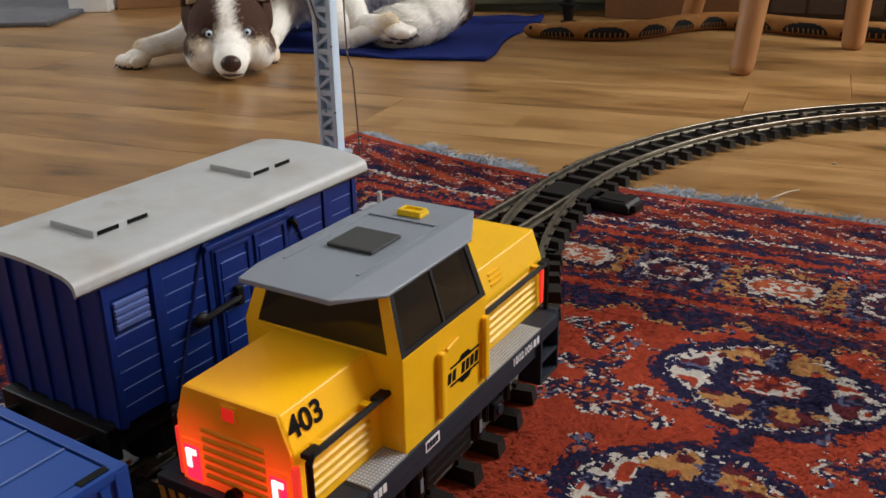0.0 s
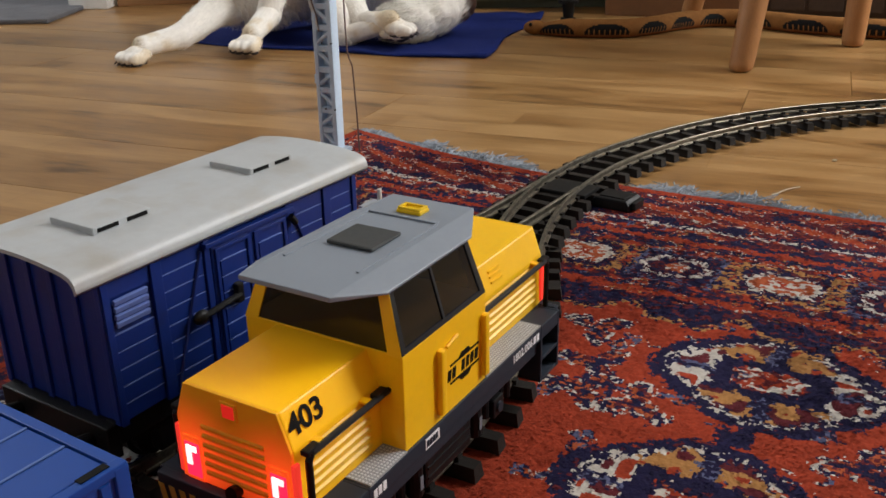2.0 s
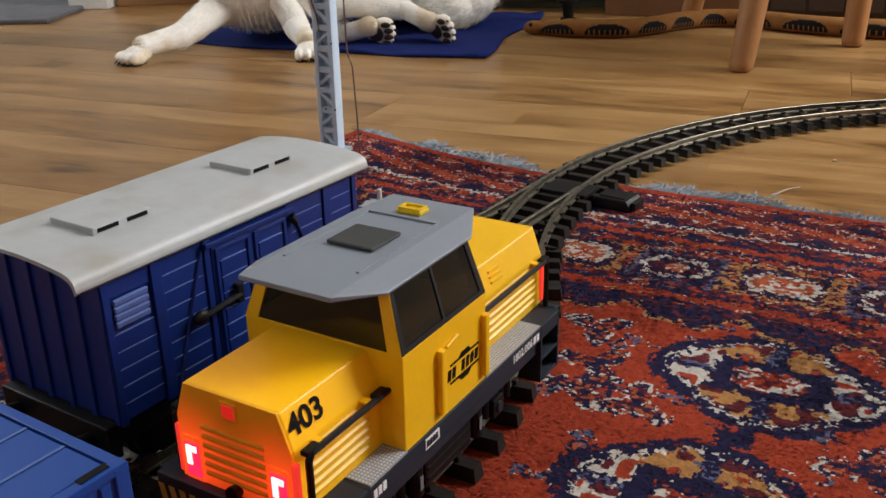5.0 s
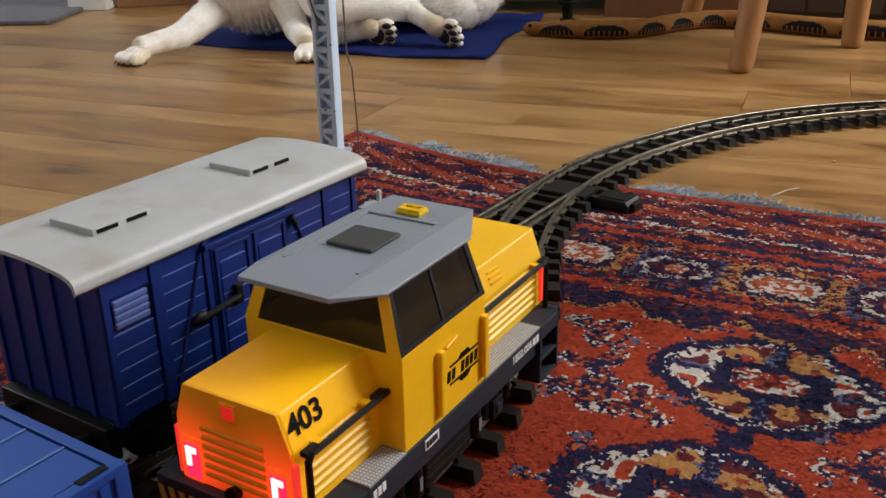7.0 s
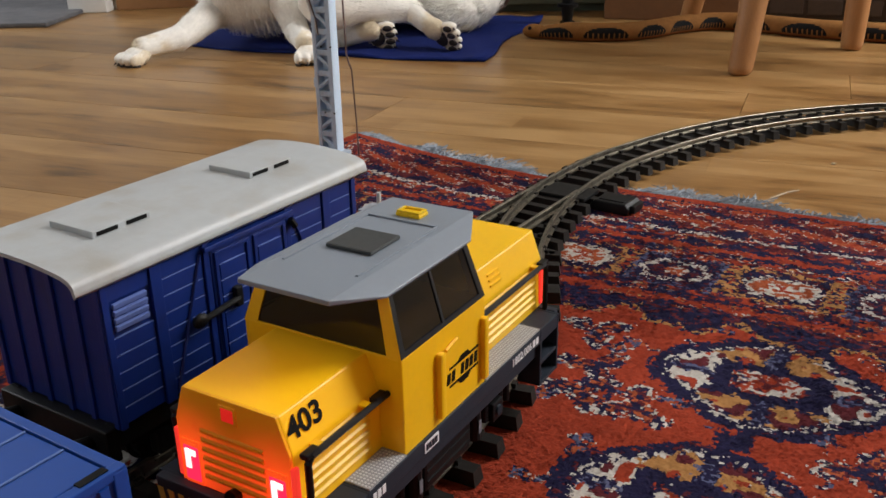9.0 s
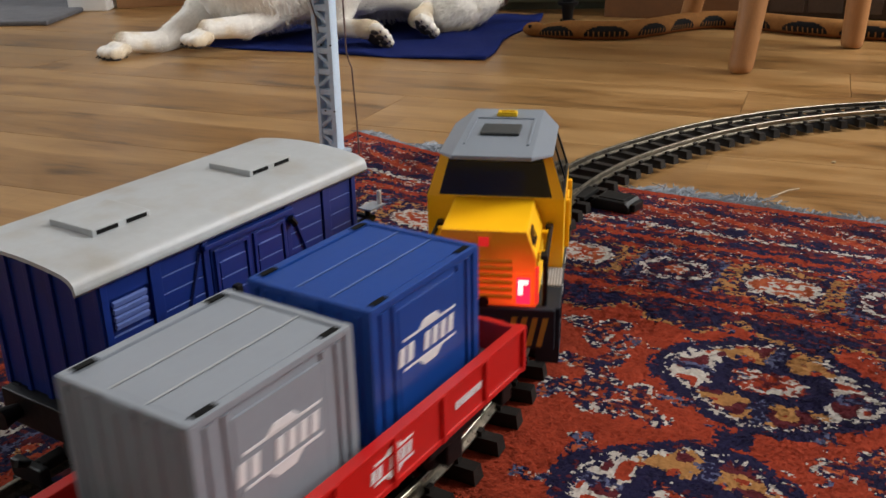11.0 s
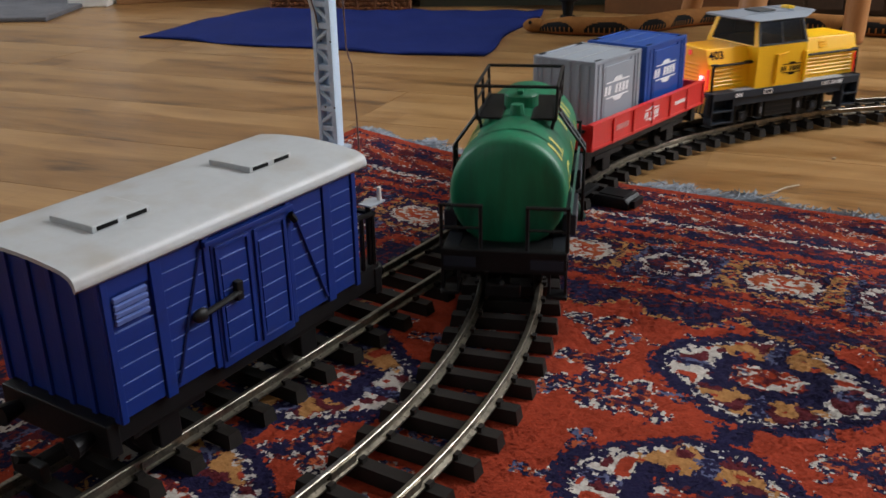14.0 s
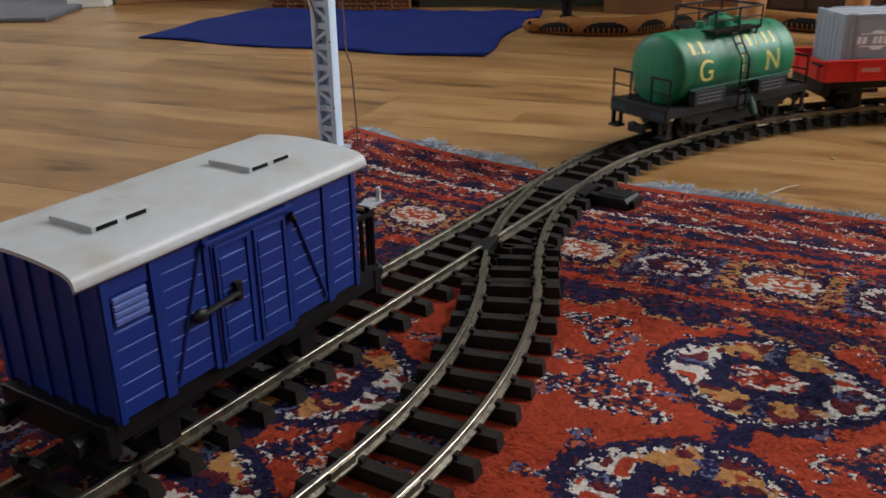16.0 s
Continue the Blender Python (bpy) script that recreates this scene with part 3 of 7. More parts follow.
def build_rug():
    us = np.concatenate([np.arange(-0.43, -0.12, 0.0018), np.arange(-0.12, 0.33, 0.0014), np.arange(0.33, 1.21, 0.008)])
    vs = np.concatenate([np.arange(0, 0.66, 0.0014), np.arange(0.66, 0.80, 0.003), np.arange(0.80, 1.75, 0.008)])
    u, v = np.meshgrid(us, vs, indexing="ij")
    nu, nv = u.shape
    rs = np.random.RandomState(3)
    bend = -0.42 * np.minimum(u, 0) ** 2 * np.clip(1 - v / 0.5, 0, 1)
    pile = 0.006 + 0.0006 * (noise_field(u, v, 300, 9) - 0.5) + 0.0012 * (noise_field(u, v, 12, 10) - 0.5)
    jit = 0.0011 * (rs.rand(2, nu, nv) - 0.5)
    x, y = u + jit[0], -(v + bend) + jit[1]
    top = np.stack([x, y, pile], -1).reshape(-1, 3)
    idx = np.arange(nu * nv).reshape(nu, nv)
    faces = np.stack([idx[:-1, :-1], idx[:-1, 1:], idx[1:, 1:], idx[1:, :-1]], -1).reshape(-1, 4)
    # the woven edge, turned down to the floor
    rim = np.concatenate([idx[:, 0], idx[-1, 1:], idx[-2::-1, -1], idx[0, -2:0:-1]])
    low = top[rim] * (1, 1, 0) + (0, 0, 0.0005)
    n0, k = len(top), len(rim)
    ring = np.arange(k)
    skirt = np.stack([rim, np.roll(rim, -1), n0 + np.roll(ring, -1), n0 + ring], -1)
    me = bpy.data.meshes.new("rug")
    me.from_pydata(np.concatenate([top, low]).tolist(), [], np.concatenate([faces, skirt]).tolist())
    mid = (u[:-1, :-1] + u[1:, 1:]) / 2, (v[:-1, :-1] + v[1:, 1:]) / 2
    kinds = np.concatenate([rug_pattern(*mid).reshape(-1), np.full(k, RED_)]).astype(np.int32)
    me.polygons.foreach_set("material_index", kinds)
    for m in WOOL:
        me.materials.append(m)
    me.update()
    ob = tagged(new("rug", me), "worn oriental rug with red field, navy medallions and fringe", "rug")
    ob.matrix_world = RUG
    # the pile: short yarn ends, each of its knot's wool
    n = 210000
    pu, pv = rs.uniform(-0.43, 0.33, n), rs.uniform(0.0, 0.72, n)
    kinds = rug_pattern(pu, pv).astype(np.int32)
    pb = -0.42 * np.minimum(pu, 0) ** 2 * np.clip(1 - pv / 0.5, 0, 1)
    base = np.stack([pu, -(pv + pb), np.full(n, 0.0058)], -1)
    ang = rs.normal(-1.1, 0.7, n)
    lean = np.stack([np.cos(ang), np.sin(ang), rs.uniform(0.18, 0.55, n)], -1) * rs.uniform(0.0014, 0.0030, n)[:, None]
    wide = np.stack([-np.sin(ang), np.cos(ang), np.zeros(n)], -1) * rs.uniform(0.0003, 0.0007, n)[:, None]
    tuft = np.stack([base - wide, base + wide, base + lean + wide * 0.5, base + lean - wide * 0.5], 1).reshape(-1, 3)
    pm = bpy.data.meshes.new("pile")
    pm.from_pydata(tuft.tolist(), [], np.arange(4 * n).reshape(-1, 4).tolist())
    pm.polygons.foreach_set("material_index", kinds)
    for m in WOOL:
        pm.materials.append(m)
    po = new("nap", pm)
    po.parent = ob
    tagged(po, kind="stuff")
    # the fringe of grey yarn along the far end
    bm = bmesh.new()
    rng = random.Random(8)
    for i in range(3400):
        a = rng.uniform(-0.43, 0.60)
        d = -0.42 * min(a, 0) ** 2
        drift = 0.9 * math.sin(a * 31) + 0.8 * math.sin(a * 77 + 2)
        length = rng.uniform(0.016, 0.042) * (0.75 + 0.35 * math.sin(a * 19) + 0.3 * math.sin(a * 61 + 1))
        r = rng.uniform(0.0004, 0.0008)
        pts, p, ang = [], Vector((a, -d + rng.uniform(-0.002, 0.002), rng.uniform(0.002, 0.005))), radians(90) - drift * 0.7 + rng.gauss(0, 0.35)
        for q in range(4):
            pts.append(p.copy())
            p = p + Vector((math.cos(ang), math.sin(ang), 0)) * length / 3
            p.z = max(0.0012, p.z + rng.uniform(-0.0018, 0.0008))
            ang += rng.gauss(0, 0.35)
        vs_ = []
        for k_, q in enumerate(pts):
            side = Vector((-math.sin(ang), math.cos(ang), 0)) * r
            vs_.append((bm.verts.new(q - side), bm.verts.new(q + Vector((0, 0, r * 1.5))), bm.verts.new(q + side)))
        for a_, b_ in zip(vs_, vs_[1:]):
            bm.faces.new((a_[0], a_[1], b_[1], b_[0]))
            bm.faces.new((a_[1], a_[2], b_[2], b_[1]))
    fr = part("fringe", bm, material("fringe_yarn", (0.25, 0.28, 0.32), 0.9, vary=0.5, scale=40), ob, "frayed grey yarn fringe")
    tagged(fr, kind="stuff")


build_floor()
build_rug()
build_tracks()
# ---------------------------------------------------------------- rolling stock
def wheel_sets(ob, xs, r=0.0155):
    for x in xs:
        for y in (-1, 1):
            bm = bmesh.new()
            rod((x, y * 0.0190, r - 0.002), (x, y * 0.0255, r - 0.002), r - 0.002, r - 0.0015, 24, bm=bm)
            rod((x, y * 0.0185, r - 0.002), (x, y * 0.0195, r - 0.002), r + 0.001, r + 0.001, 24, bm=bm)
            rod((x, y * 0.025, r - 0.002), (x, y * 0.029, r - 0.002), 0.004, 0.003, 12, bm=bm)
            part("wheel", bm, BLACK, ob)
        part("axle", rod((x, -0.02, r - 0.002), (x, 0.02, r - 0.002), 0.002), BLACK, ob)


def coupler(ob, x, d):
    bm = box(min(x, x + d * 0.02), max(x, x + d * 0.02), -0.004, 0.004, 0.012, 0.018, 0.001)
    box(min(x + d * 0.018, x + d * 0.024), max(x + d * 0.018, x + d * 0.024), -0.013, 0.013, 0.010, 0.021, 0.0015, bm=bm)
    rod((x + d * 0.012, 0, 0.014), (x + d * 0.028, 0, 0.024), 0.002, bm=bm)
    part("coupler", bm, BLACK, ob)


def emblem(ob, x, y, z, size, mat, d=-1):
    """A bold slanted emblem of plain bars between two toothed lines, on a side wall."""
    bm = bmesh.new()
    for i in range(7):
        if i == 2:
            continue
        x0 = x + d * -1 * (i - 3.4) * size * 0.155
        prism(((x0 - size * 0.066, z - size * 0.10), (x0 + size * 0.038, z - size * 0.10), (x0 + size * 0.066, z + size * 0.10), (x0 - size * 0.038, z + size * 0.10)), "y", y, y + d * 0.0003, bm=bm)
    for s in (-1, 1):
        prism(((x - size * 0.5, z + s * size * 0.17 - 0.0004), (x + size * 0.5, z + s * size * 0.17 - 0.0004), (x + size * 0.5, z + s * size * 0.17 + 0.0008), (x - size * 0.5, z + s * size * 0.17 + 0.0008)), "y", y, y + d * 0.0003, bm=bm)
        prism(((x - size * 0.24, z + s * size * 0.17), (x + size * 0.24, z + s * size * 0.17), (x + size * 0.12, z + s * size * 0.27), (x - size * 0.12, z + s * size * 0.27)), "y", y, y + d * 0.0003, bm=bm)
    part("emblem", bm, mat, ob)


def bars(ob, x, y, z, length, height, mat, n=6, name="small_print", d=-1):
    bm = bmesh.new()
    step = length / n
    for i in range(n):
        box(x - length / 2 + i * step, x - length / 2 + (i + 0.72) * step, min(y, y + d * 0.0003), max(y, y + d * 0.0003), z - height / 2, z + height / 2, bm=bm)
    part(name, bm, mat, ob)


def painted_glow_face():
    """Thin yellow plastic, the two tail lamps' glow painted into its emission."""
    m = material("yellow_plastic_painted_glow", (0.95, 0.50, 0.005), 0.36, vary=0.05)
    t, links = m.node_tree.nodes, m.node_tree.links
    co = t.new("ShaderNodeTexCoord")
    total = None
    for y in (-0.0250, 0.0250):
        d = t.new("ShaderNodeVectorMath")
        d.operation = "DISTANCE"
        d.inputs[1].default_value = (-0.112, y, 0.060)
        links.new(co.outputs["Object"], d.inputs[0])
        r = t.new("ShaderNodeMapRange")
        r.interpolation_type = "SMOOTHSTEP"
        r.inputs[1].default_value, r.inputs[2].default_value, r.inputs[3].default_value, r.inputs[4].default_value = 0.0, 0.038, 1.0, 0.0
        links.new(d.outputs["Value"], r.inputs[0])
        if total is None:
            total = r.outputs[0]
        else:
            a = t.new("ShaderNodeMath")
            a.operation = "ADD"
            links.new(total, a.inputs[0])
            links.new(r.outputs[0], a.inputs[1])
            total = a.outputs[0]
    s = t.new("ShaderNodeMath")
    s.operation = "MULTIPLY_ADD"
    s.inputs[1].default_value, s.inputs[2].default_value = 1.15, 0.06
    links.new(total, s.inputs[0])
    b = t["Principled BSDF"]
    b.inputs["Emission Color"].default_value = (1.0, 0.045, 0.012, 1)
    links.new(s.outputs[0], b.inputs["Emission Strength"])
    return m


def painted_glow_hood():
    """Yellow plastic with the tail lamps' soft glow painted into its emission near the nose."""
    m = material("yellow_hood_painted_glow", (0.98, 0.555, 0.005), 0.36, vary=0.04, bump=0.04, bump_scale=900)
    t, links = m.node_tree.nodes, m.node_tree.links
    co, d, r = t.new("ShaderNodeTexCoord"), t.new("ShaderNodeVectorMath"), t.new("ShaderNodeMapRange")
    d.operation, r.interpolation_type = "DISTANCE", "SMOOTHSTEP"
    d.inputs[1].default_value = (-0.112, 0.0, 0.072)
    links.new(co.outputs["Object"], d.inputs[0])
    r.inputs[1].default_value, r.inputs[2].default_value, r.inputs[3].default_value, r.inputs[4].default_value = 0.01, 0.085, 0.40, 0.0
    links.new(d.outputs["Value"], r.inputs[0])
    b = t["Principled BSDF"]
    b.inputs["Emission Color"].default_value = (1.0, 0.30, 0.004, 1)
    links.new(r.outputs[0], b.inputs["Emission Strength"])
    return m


def hull(points, bevel=0.0):
    bm = bmesh.new()
    for p in points:
        bm.verts.new(p)
    bmesh.ops.convex_hull(bm, input=bm.verts[:])
    bmesh.ops.dissolve_limit(bm, angle_limit=radians(2), verts=bm.verts[:], edges=bm.edges[:])
    if bevel:
        bmesh.ops.bevel(bm, geom=bm.edges[:], offset=bevel, segments=2, affect="EDGES", profile=0.6)
    return bm


def shared(name, bm, *mats):
    me = bpy.data.meshes.new(name)
    bm.to_mesh(me)
    bm.free()
    for m in mats:
        me.materials.append(m)
    return me


def piece(name, me, parent, m=None):
    ob = new(name, me)
    ob.parent = parent
    if m is not None:
        ob.matrix_basis = m
    return ob


def build_locomotive():
    ob = thing("diesel_locomotive", "yellow toy diesel locomotive with grey roof and red lights", "toy train")
    DECK, SIDE = 0.0488, 0.0482
    FRONT, BACK = -0.1124, 0.1277
    CAB0, CAB1, CAB_W, SILL = -0.0478, 0.0322, 0.0469, 0.0999
    # frame, footplate and end steps
    bm = box(FRONT, BACK, -SIDE, SIDE, DECK - 0.0093, DECK, 0.0008)
    box(-0.0785, 0.101, -SIDE + 0.0025, SIDE - 0.0025, 0.030, DECK - 0.009, 0.0008, bm=bm)
    part("frame", bm, DARK_GREY, ob)
    for x0, x1 in ((-0.0785, CAB0), (CAB1, 0.101)):
        w = (x1 - x0) / 2
        tread = shared("tread_plate", box(-w, w, -0.0070, 0.0070, 0, 0.0007), TREAD)
        nub = bmesh.new()
        for i in range(int(2 * w / 0.0021)):
            for j in range(7):
                box(-w + 0.0006 + i * 0.0021, -w + 0.0017 + i * 0.0021, -0.0064 + j * 0.0019, -0.0054 + j * 0.0019, 0.0007, 0.0010, bm=nub)
        studs = shared("tread_stud", nub, STUD)
        for y in (-0.0408, 0.0408):
            p = piece("tread_plate", tread, ob, pose((x0 + x1) / 2, y, DECK + 0.0001))
            tagged(p, "grey tread plate with small studs")
            piece("stud", studs, p)
    for d, e, s in ((-1, FRONT, -0.0785), (1, BACK, 0.101)):
        part("buffer_beam", box(min(e, e + d * 0.005), max(e, e + d * 0.005), -0.0455, 0.0455, 0.022, DECK + 0.0008, 0.001), DARK_GREY, ob)
        for y in (-1, 1):
            st = bmesh.new()
            for x in (s, e - d * 0.002):
                box(min(x, x + d * 0.002), max(x, x + d * 0.002), min(y * 0.034, y * 0.0484), max(y * 0.034, y * 0.0484), 0.010, DECK + 0.0002, 0.0003, bm=st)
            box(min(s, e), max(s, e), min(y * 0.0335, y * 0.0350), max(y * 0.0335, y * 0.0350), 0.010, DECK - 0.009, bm=st)
            for z in (0.010, 0.0245):
                box(min(s, e), max(s, e), min(y * 0.034, y * 0.0482), max(y * 0.034, y * 0.0482), z, z + 0.0022, 0.0003, bm=st)
            part("steps", st, DARK_GREY, ob)
            for i in range(4):
                y0 = y * (0.018 + i * 0.0065)
                hz = prism(((y0, 0.024), (y0 + 0.0035, 0.024), (y0 + y * 0.004 + 0.0035, 0.044), (y0 + y * 0.004, 0.044)), "x", e + d * 0.005, e + d * 0.0053)
                part("warning_stripe", hz, HAZARD, ob, "slanted yellow warning stripe")
        coupler(ob, e, d)
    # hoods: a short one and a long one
    # both materials emit a painted lamp glow; no light passes through the plastic
    face, glowing = painted_glow_face(), painted_glow_hood()
    section = ((-0.0336, DECK), (-0.0329, 0.0818), (-0.0267, 0.0990), (0.0267, 0.0990), (0.0329, 0.0818), (0.0336, DECK))
    for d, root, e in ((-1, CAB0 + 0.001, -0.1105), (1, CAB1 - 0.001, 0.1315)):
        length = abs(e - root)
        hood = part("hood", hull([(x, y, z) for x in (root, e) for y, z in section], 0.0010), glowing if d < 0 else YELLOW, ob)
        hood["label"] = "yellow engine hood with louvred sides"
        half = length / 2 - 0.009
        side_slat = shared("slat", prism(((0, 0), (-0.0009, 0.0012), (-0.0009, 0.0024), (0, 0.0035)), "x", -half, half), YELLOW)
        for y in (-1, 1):
            for i in range(6):
                piece("slat", side_slat, hood, pose(d * 0.001 + (root + e) / 2, y * (0.03345 - i * 0.00009), 0.0525 + i * 0.0046, 0, 0, 0 if y < 0 else 180))
            # two short raised vents high on the long hood's shoulder
            if d > 0:
                for i in range(3):
                    zc = 0.0865 + 0.0030 * i
                    yc = 0.0329 - (zc - 0.0818) * 0.36
                    part("louvre", box(0.068, 0.081, min(y * (yc - 0.001), y * (yc + 0.0008)), max(y * (yc - 0.001), y * (yc + 0.0008)), zc, zc + 0.0013, 0.0003), YELLOW, hood)
            # handrail with its brackets and end post
            x0, x1 = root + d * 0.001, e - d * 0.0030
            hr = bmesh.new()
            rod((x0, y * 0.0385, 0.0805), (x1 - d * 0.002, y * 0.0385, 0.0805), 0.0016, bm=hr)
            rod((x1 - d * 0.002, y * 0.0385, 0.0805), (x1, y * 0.0383, 0.0775), 0.0017, bm=hr)
            rod((x1, y * 0.0383, 0.0780), (x1, y * 0.0383, DECK), 0.0017, bm=hr)
            for x in (x0 + d * 0.006, x1 - d * 0.003):
                box(x - 0.0045, x + 0.0045, min(y * 0.0350, y * 0.0395), max(y * 0.0350, y * 0.0395), 0.0800, 0.0828, 0.0008, bm=hr)
            part("handrail", hr, BLACK, ob, "black plastic handrail")
            for x in (x0 + d * 0.014, x1 - d * 0.010):
                part("rail_bracket", box(x - 0.0022, x + 0.0022, min(y * 0.0320, y * 0.0385), max(y * 0.0320, y * 0.0385), 0.0802, 0.0816, 0.0003), YELLOW, hood)
            part("side_light", box(e - 0.0018, e + 0.0018, min(y * 0.0322, y * 0.0346), max(y * 0.0322, y * 0.0346), 0.0510, 0.0760, 0.0006), SIDE_LIGHT, hood, "glowing red corner lens")
        # end face with its grille
        pts = [(x, y * 0.985, z) for y, z in section for x in (e - d * 0.0005, e + d * 0.0013)]
        end = part("end_panel", hull(pts, 0.0004), face if d < 0 else YELLOW, hood, "yellow end panel with painted red-orange glow round its lamps" if d < 0 else "")
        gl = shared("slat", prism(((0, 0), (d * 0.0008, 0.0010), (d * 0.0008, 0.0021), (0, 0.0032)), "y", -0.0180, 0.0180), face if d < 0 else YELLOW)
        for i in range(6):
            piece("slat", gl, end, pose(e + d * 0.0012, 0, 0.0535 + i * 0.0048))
        for y in (-1, 1):
            x = e + d * 0.0012
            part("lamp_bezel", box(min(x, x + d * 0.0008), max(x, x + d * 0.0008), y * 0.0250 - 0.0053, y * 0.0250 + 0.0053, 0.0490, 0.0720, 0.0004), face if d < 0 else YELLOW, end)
            part("tail_lamp", box(min(x, x + d * 0.0013), max(x, x + d * 0.0013), y * 0.0250 - 0.0044, y * 0.0250 + 0.0044, 0.0510, 0.0690, 0.0006), TAIL_LIGHT if d < 0 else SIDE_LIGHT, end, "lit red tail lamp")
            if d < 0:
                part("bulb", box(x - 0.0019, x - 0.0011, y * 0.0250 - 0.0032, y * 0.0250 + 0.0024, 0.0646, 0.0676, 0.0003), TAIL_CORE, end)
                part("bulb", box(x - 0.0019, x - 0.0011, y * 0.0250 + 0.0002, y * 0.0250 + 0.0032, 0.0575, 0.0676, 0.0003), TAIL_CORE, end)
        x = e + d * 0.0012
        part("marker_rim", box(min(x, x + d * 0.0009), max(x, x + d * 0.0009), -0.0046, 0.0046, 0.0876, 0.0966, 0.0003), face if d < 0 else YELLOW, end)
        part("marker_lamp", box(min(x, x + d * 0.0013), max(x, x + d * 0.0013), -0.0034, 0.0034, 0.0890, 0.0955, 0.0005), REFLECTOR, end, "small red marker lamp")
        part("hook", rod((e, 0, DECK + 0.0028), (e + d * 0.006, 0, DECK + 0.0036), 0.0030, 0.0036, 12), BLACK, end)
    # running number on the sloping shoulder
    slope = math.atan2(0.0172, 0.0062)
    m = pose(-0.0975, -0.0298, 0.0905) @ Matrix.Rotation(slope, 4, "X") @ Matrix.Translation((0, 0.0004, 0.0004))
    lettering("403", 0.0136, m @ Matrix.Diagonal((1.12, 1.0, 1, 1)), PRINT_BLACK, ob, "running_number", 0.0001, 0.00038)
    # cab
    part("cab", box(CAB0, CAB1, -CAB_W, CAB_W, DECK - 0.0012, SILL, 0.0007), YELLOW, ob, "square yellow cab")
    TOP, T0, T1, TW = 0.1288, -0.0425, 0.0300, 0.0372
    lo = [(CAB0 + 0.0006, -CAB_W + 0.0006), (CAB1 - 0.0006, -CAB_W + 0.0006), (CAB1 - 0.0006, CAB_W - 0.0006), (CAB0 + 0.0006, CAB_W - 0.0006)]
    up = [(T0 + 0.0006, -TW + 0.0006), (T1 - 0.0006, -TW + 0.0006), (T1 - 0.0006, TW - 0.0006), (T0 + 0.0006, TW - 0.0006)]
    part("window_band", solid([(x, y, SILL - 0.0002) for x, y in lo] + [(x, y, TOP) for x, y in up]), GLASS, ob, "smoked dark cab windows")

    def on_side(f, t, y):
        """A point on the leaning side window: f along it, t up it."""
        a, b = CAB0 + (T0 - CAB0) * t, CAB1 + (T1 - CAB1) * t
        return (a + (b - a) * f, y * (CAB_W + (TW - CAB_W) * t), SILL + (TOP - SILL) * t)

    for y in (-1, 1):
        for x0, x1, t0, t1 in ((0, 1, 0, 0.075), (0, 1, 0.94, 1), (0, 0.045, 0.075, 0.94), (0.945, 1, 0.075, 0.94), (0.475, 0.50, 0.075, 0.94)):
            c = [on_side(x0, t0, y), on_side(x1, t0, y), on_side(x1, t1, y), on_side(x0, t1, y)]
            part("window_frame", hull(c + [(p[0], p[1] - y * 0.0013, p[2]) for p in c]), BLACK, ob, "black side window frame")
        # grab bars and lock on the cab side
        for x in (-0.0159, 0.0293):
            part("grab_bar", box(x - 0.0024, x + 0.0024, min(y * (CAB_W - 0.0005), y * (CAB_W + 0.0032)), max(y * (CAB_W - 0.0005), y * (CAB_W + 0.0032)), 0.0525, 0.0890, 0.0014), YELLOW, ob)
        part("door_handle", rod((-0.0105, y * (CAB_W + 0.0012), 0.0875), (0.0005, y * (CAB_W + 0.0012), 0.0895), 0.0010, sides=6), YELLOW, ob)
        emblem(ob, 0.0095, y * CAB_W, 0.0690, 0.0300, PRINT_BLACK, y)
        for a, b in ((CAB0, T0), (CAB1, T1)):
            k = 1 if a < 0 else -1
            part("pillar", hull([(a - k * 0.0003, y * CAB_W, SILL - 0.001), (a - k * 0.0003, y * (CAB_W - 0.0080), SILL - 0.001), (a + k * 0.0016, y * (CAB_W - 0.0080), SILL - 0.001), (a + k * 0.0016, y * CAB_W, SILL - 0.001),
                                 (b - k * 0.0003, y * TW, TOP), (b - k * 0.0003, y * (TW - 0.0062), TOP), (b + k * 0.0016, y * (TW - 0.0062), TOP), (b + k * 0.0016, y * TW, TOP)]), YELLOW, ob)
    # roof with hatch, shallow tray and beacon
    z0, z1 = 0.1282, 0.1348
    roof = part("roof", hull([(x, y * 0.0260, z) for x in (-0.0713, 0.0580) for y in (-1, 1) for z in (z1 - 0.0026, z1)] + [(x, y * 0.0386, z) for x in (-0.0453, 0.0325) for y in (-1, 1) for z in (z0, z0 + 0.0012)], 0.0006), GREY_ROOF, ob, "pale grey angular roof")
    part("hatch", box(-0.0213, 0.0051, -0.0138, 0.0138, z1, z1 + 0.0022, 0.0012), HATCH, roof, "charcoal roof hatch")
    tray = bmesh.new()
    box(0.0262, 0.0284, -0.0215, 0.0215, z1 - 0.0002, z1 + 0.0010, 0.0004, bm=tray)
    for y in (-1, 1):
        box(-0.044, 0.0262, y * 0.0215 - 0.0008, y * 0.0215 + 0.0008, z1 - 0.0002, z1 + 0.0008, 0.0003, bm=tray)
    part("tray_rim", tray, GREY_ROOF, roof)
    part("beacon", box(0.0325, 0.0420, -0.0076, 0.0076, z1, z1 + 0.0022, 0.0008), BEACON, roof, "bright yellow roof beacon")
    rim = bmesh.new()
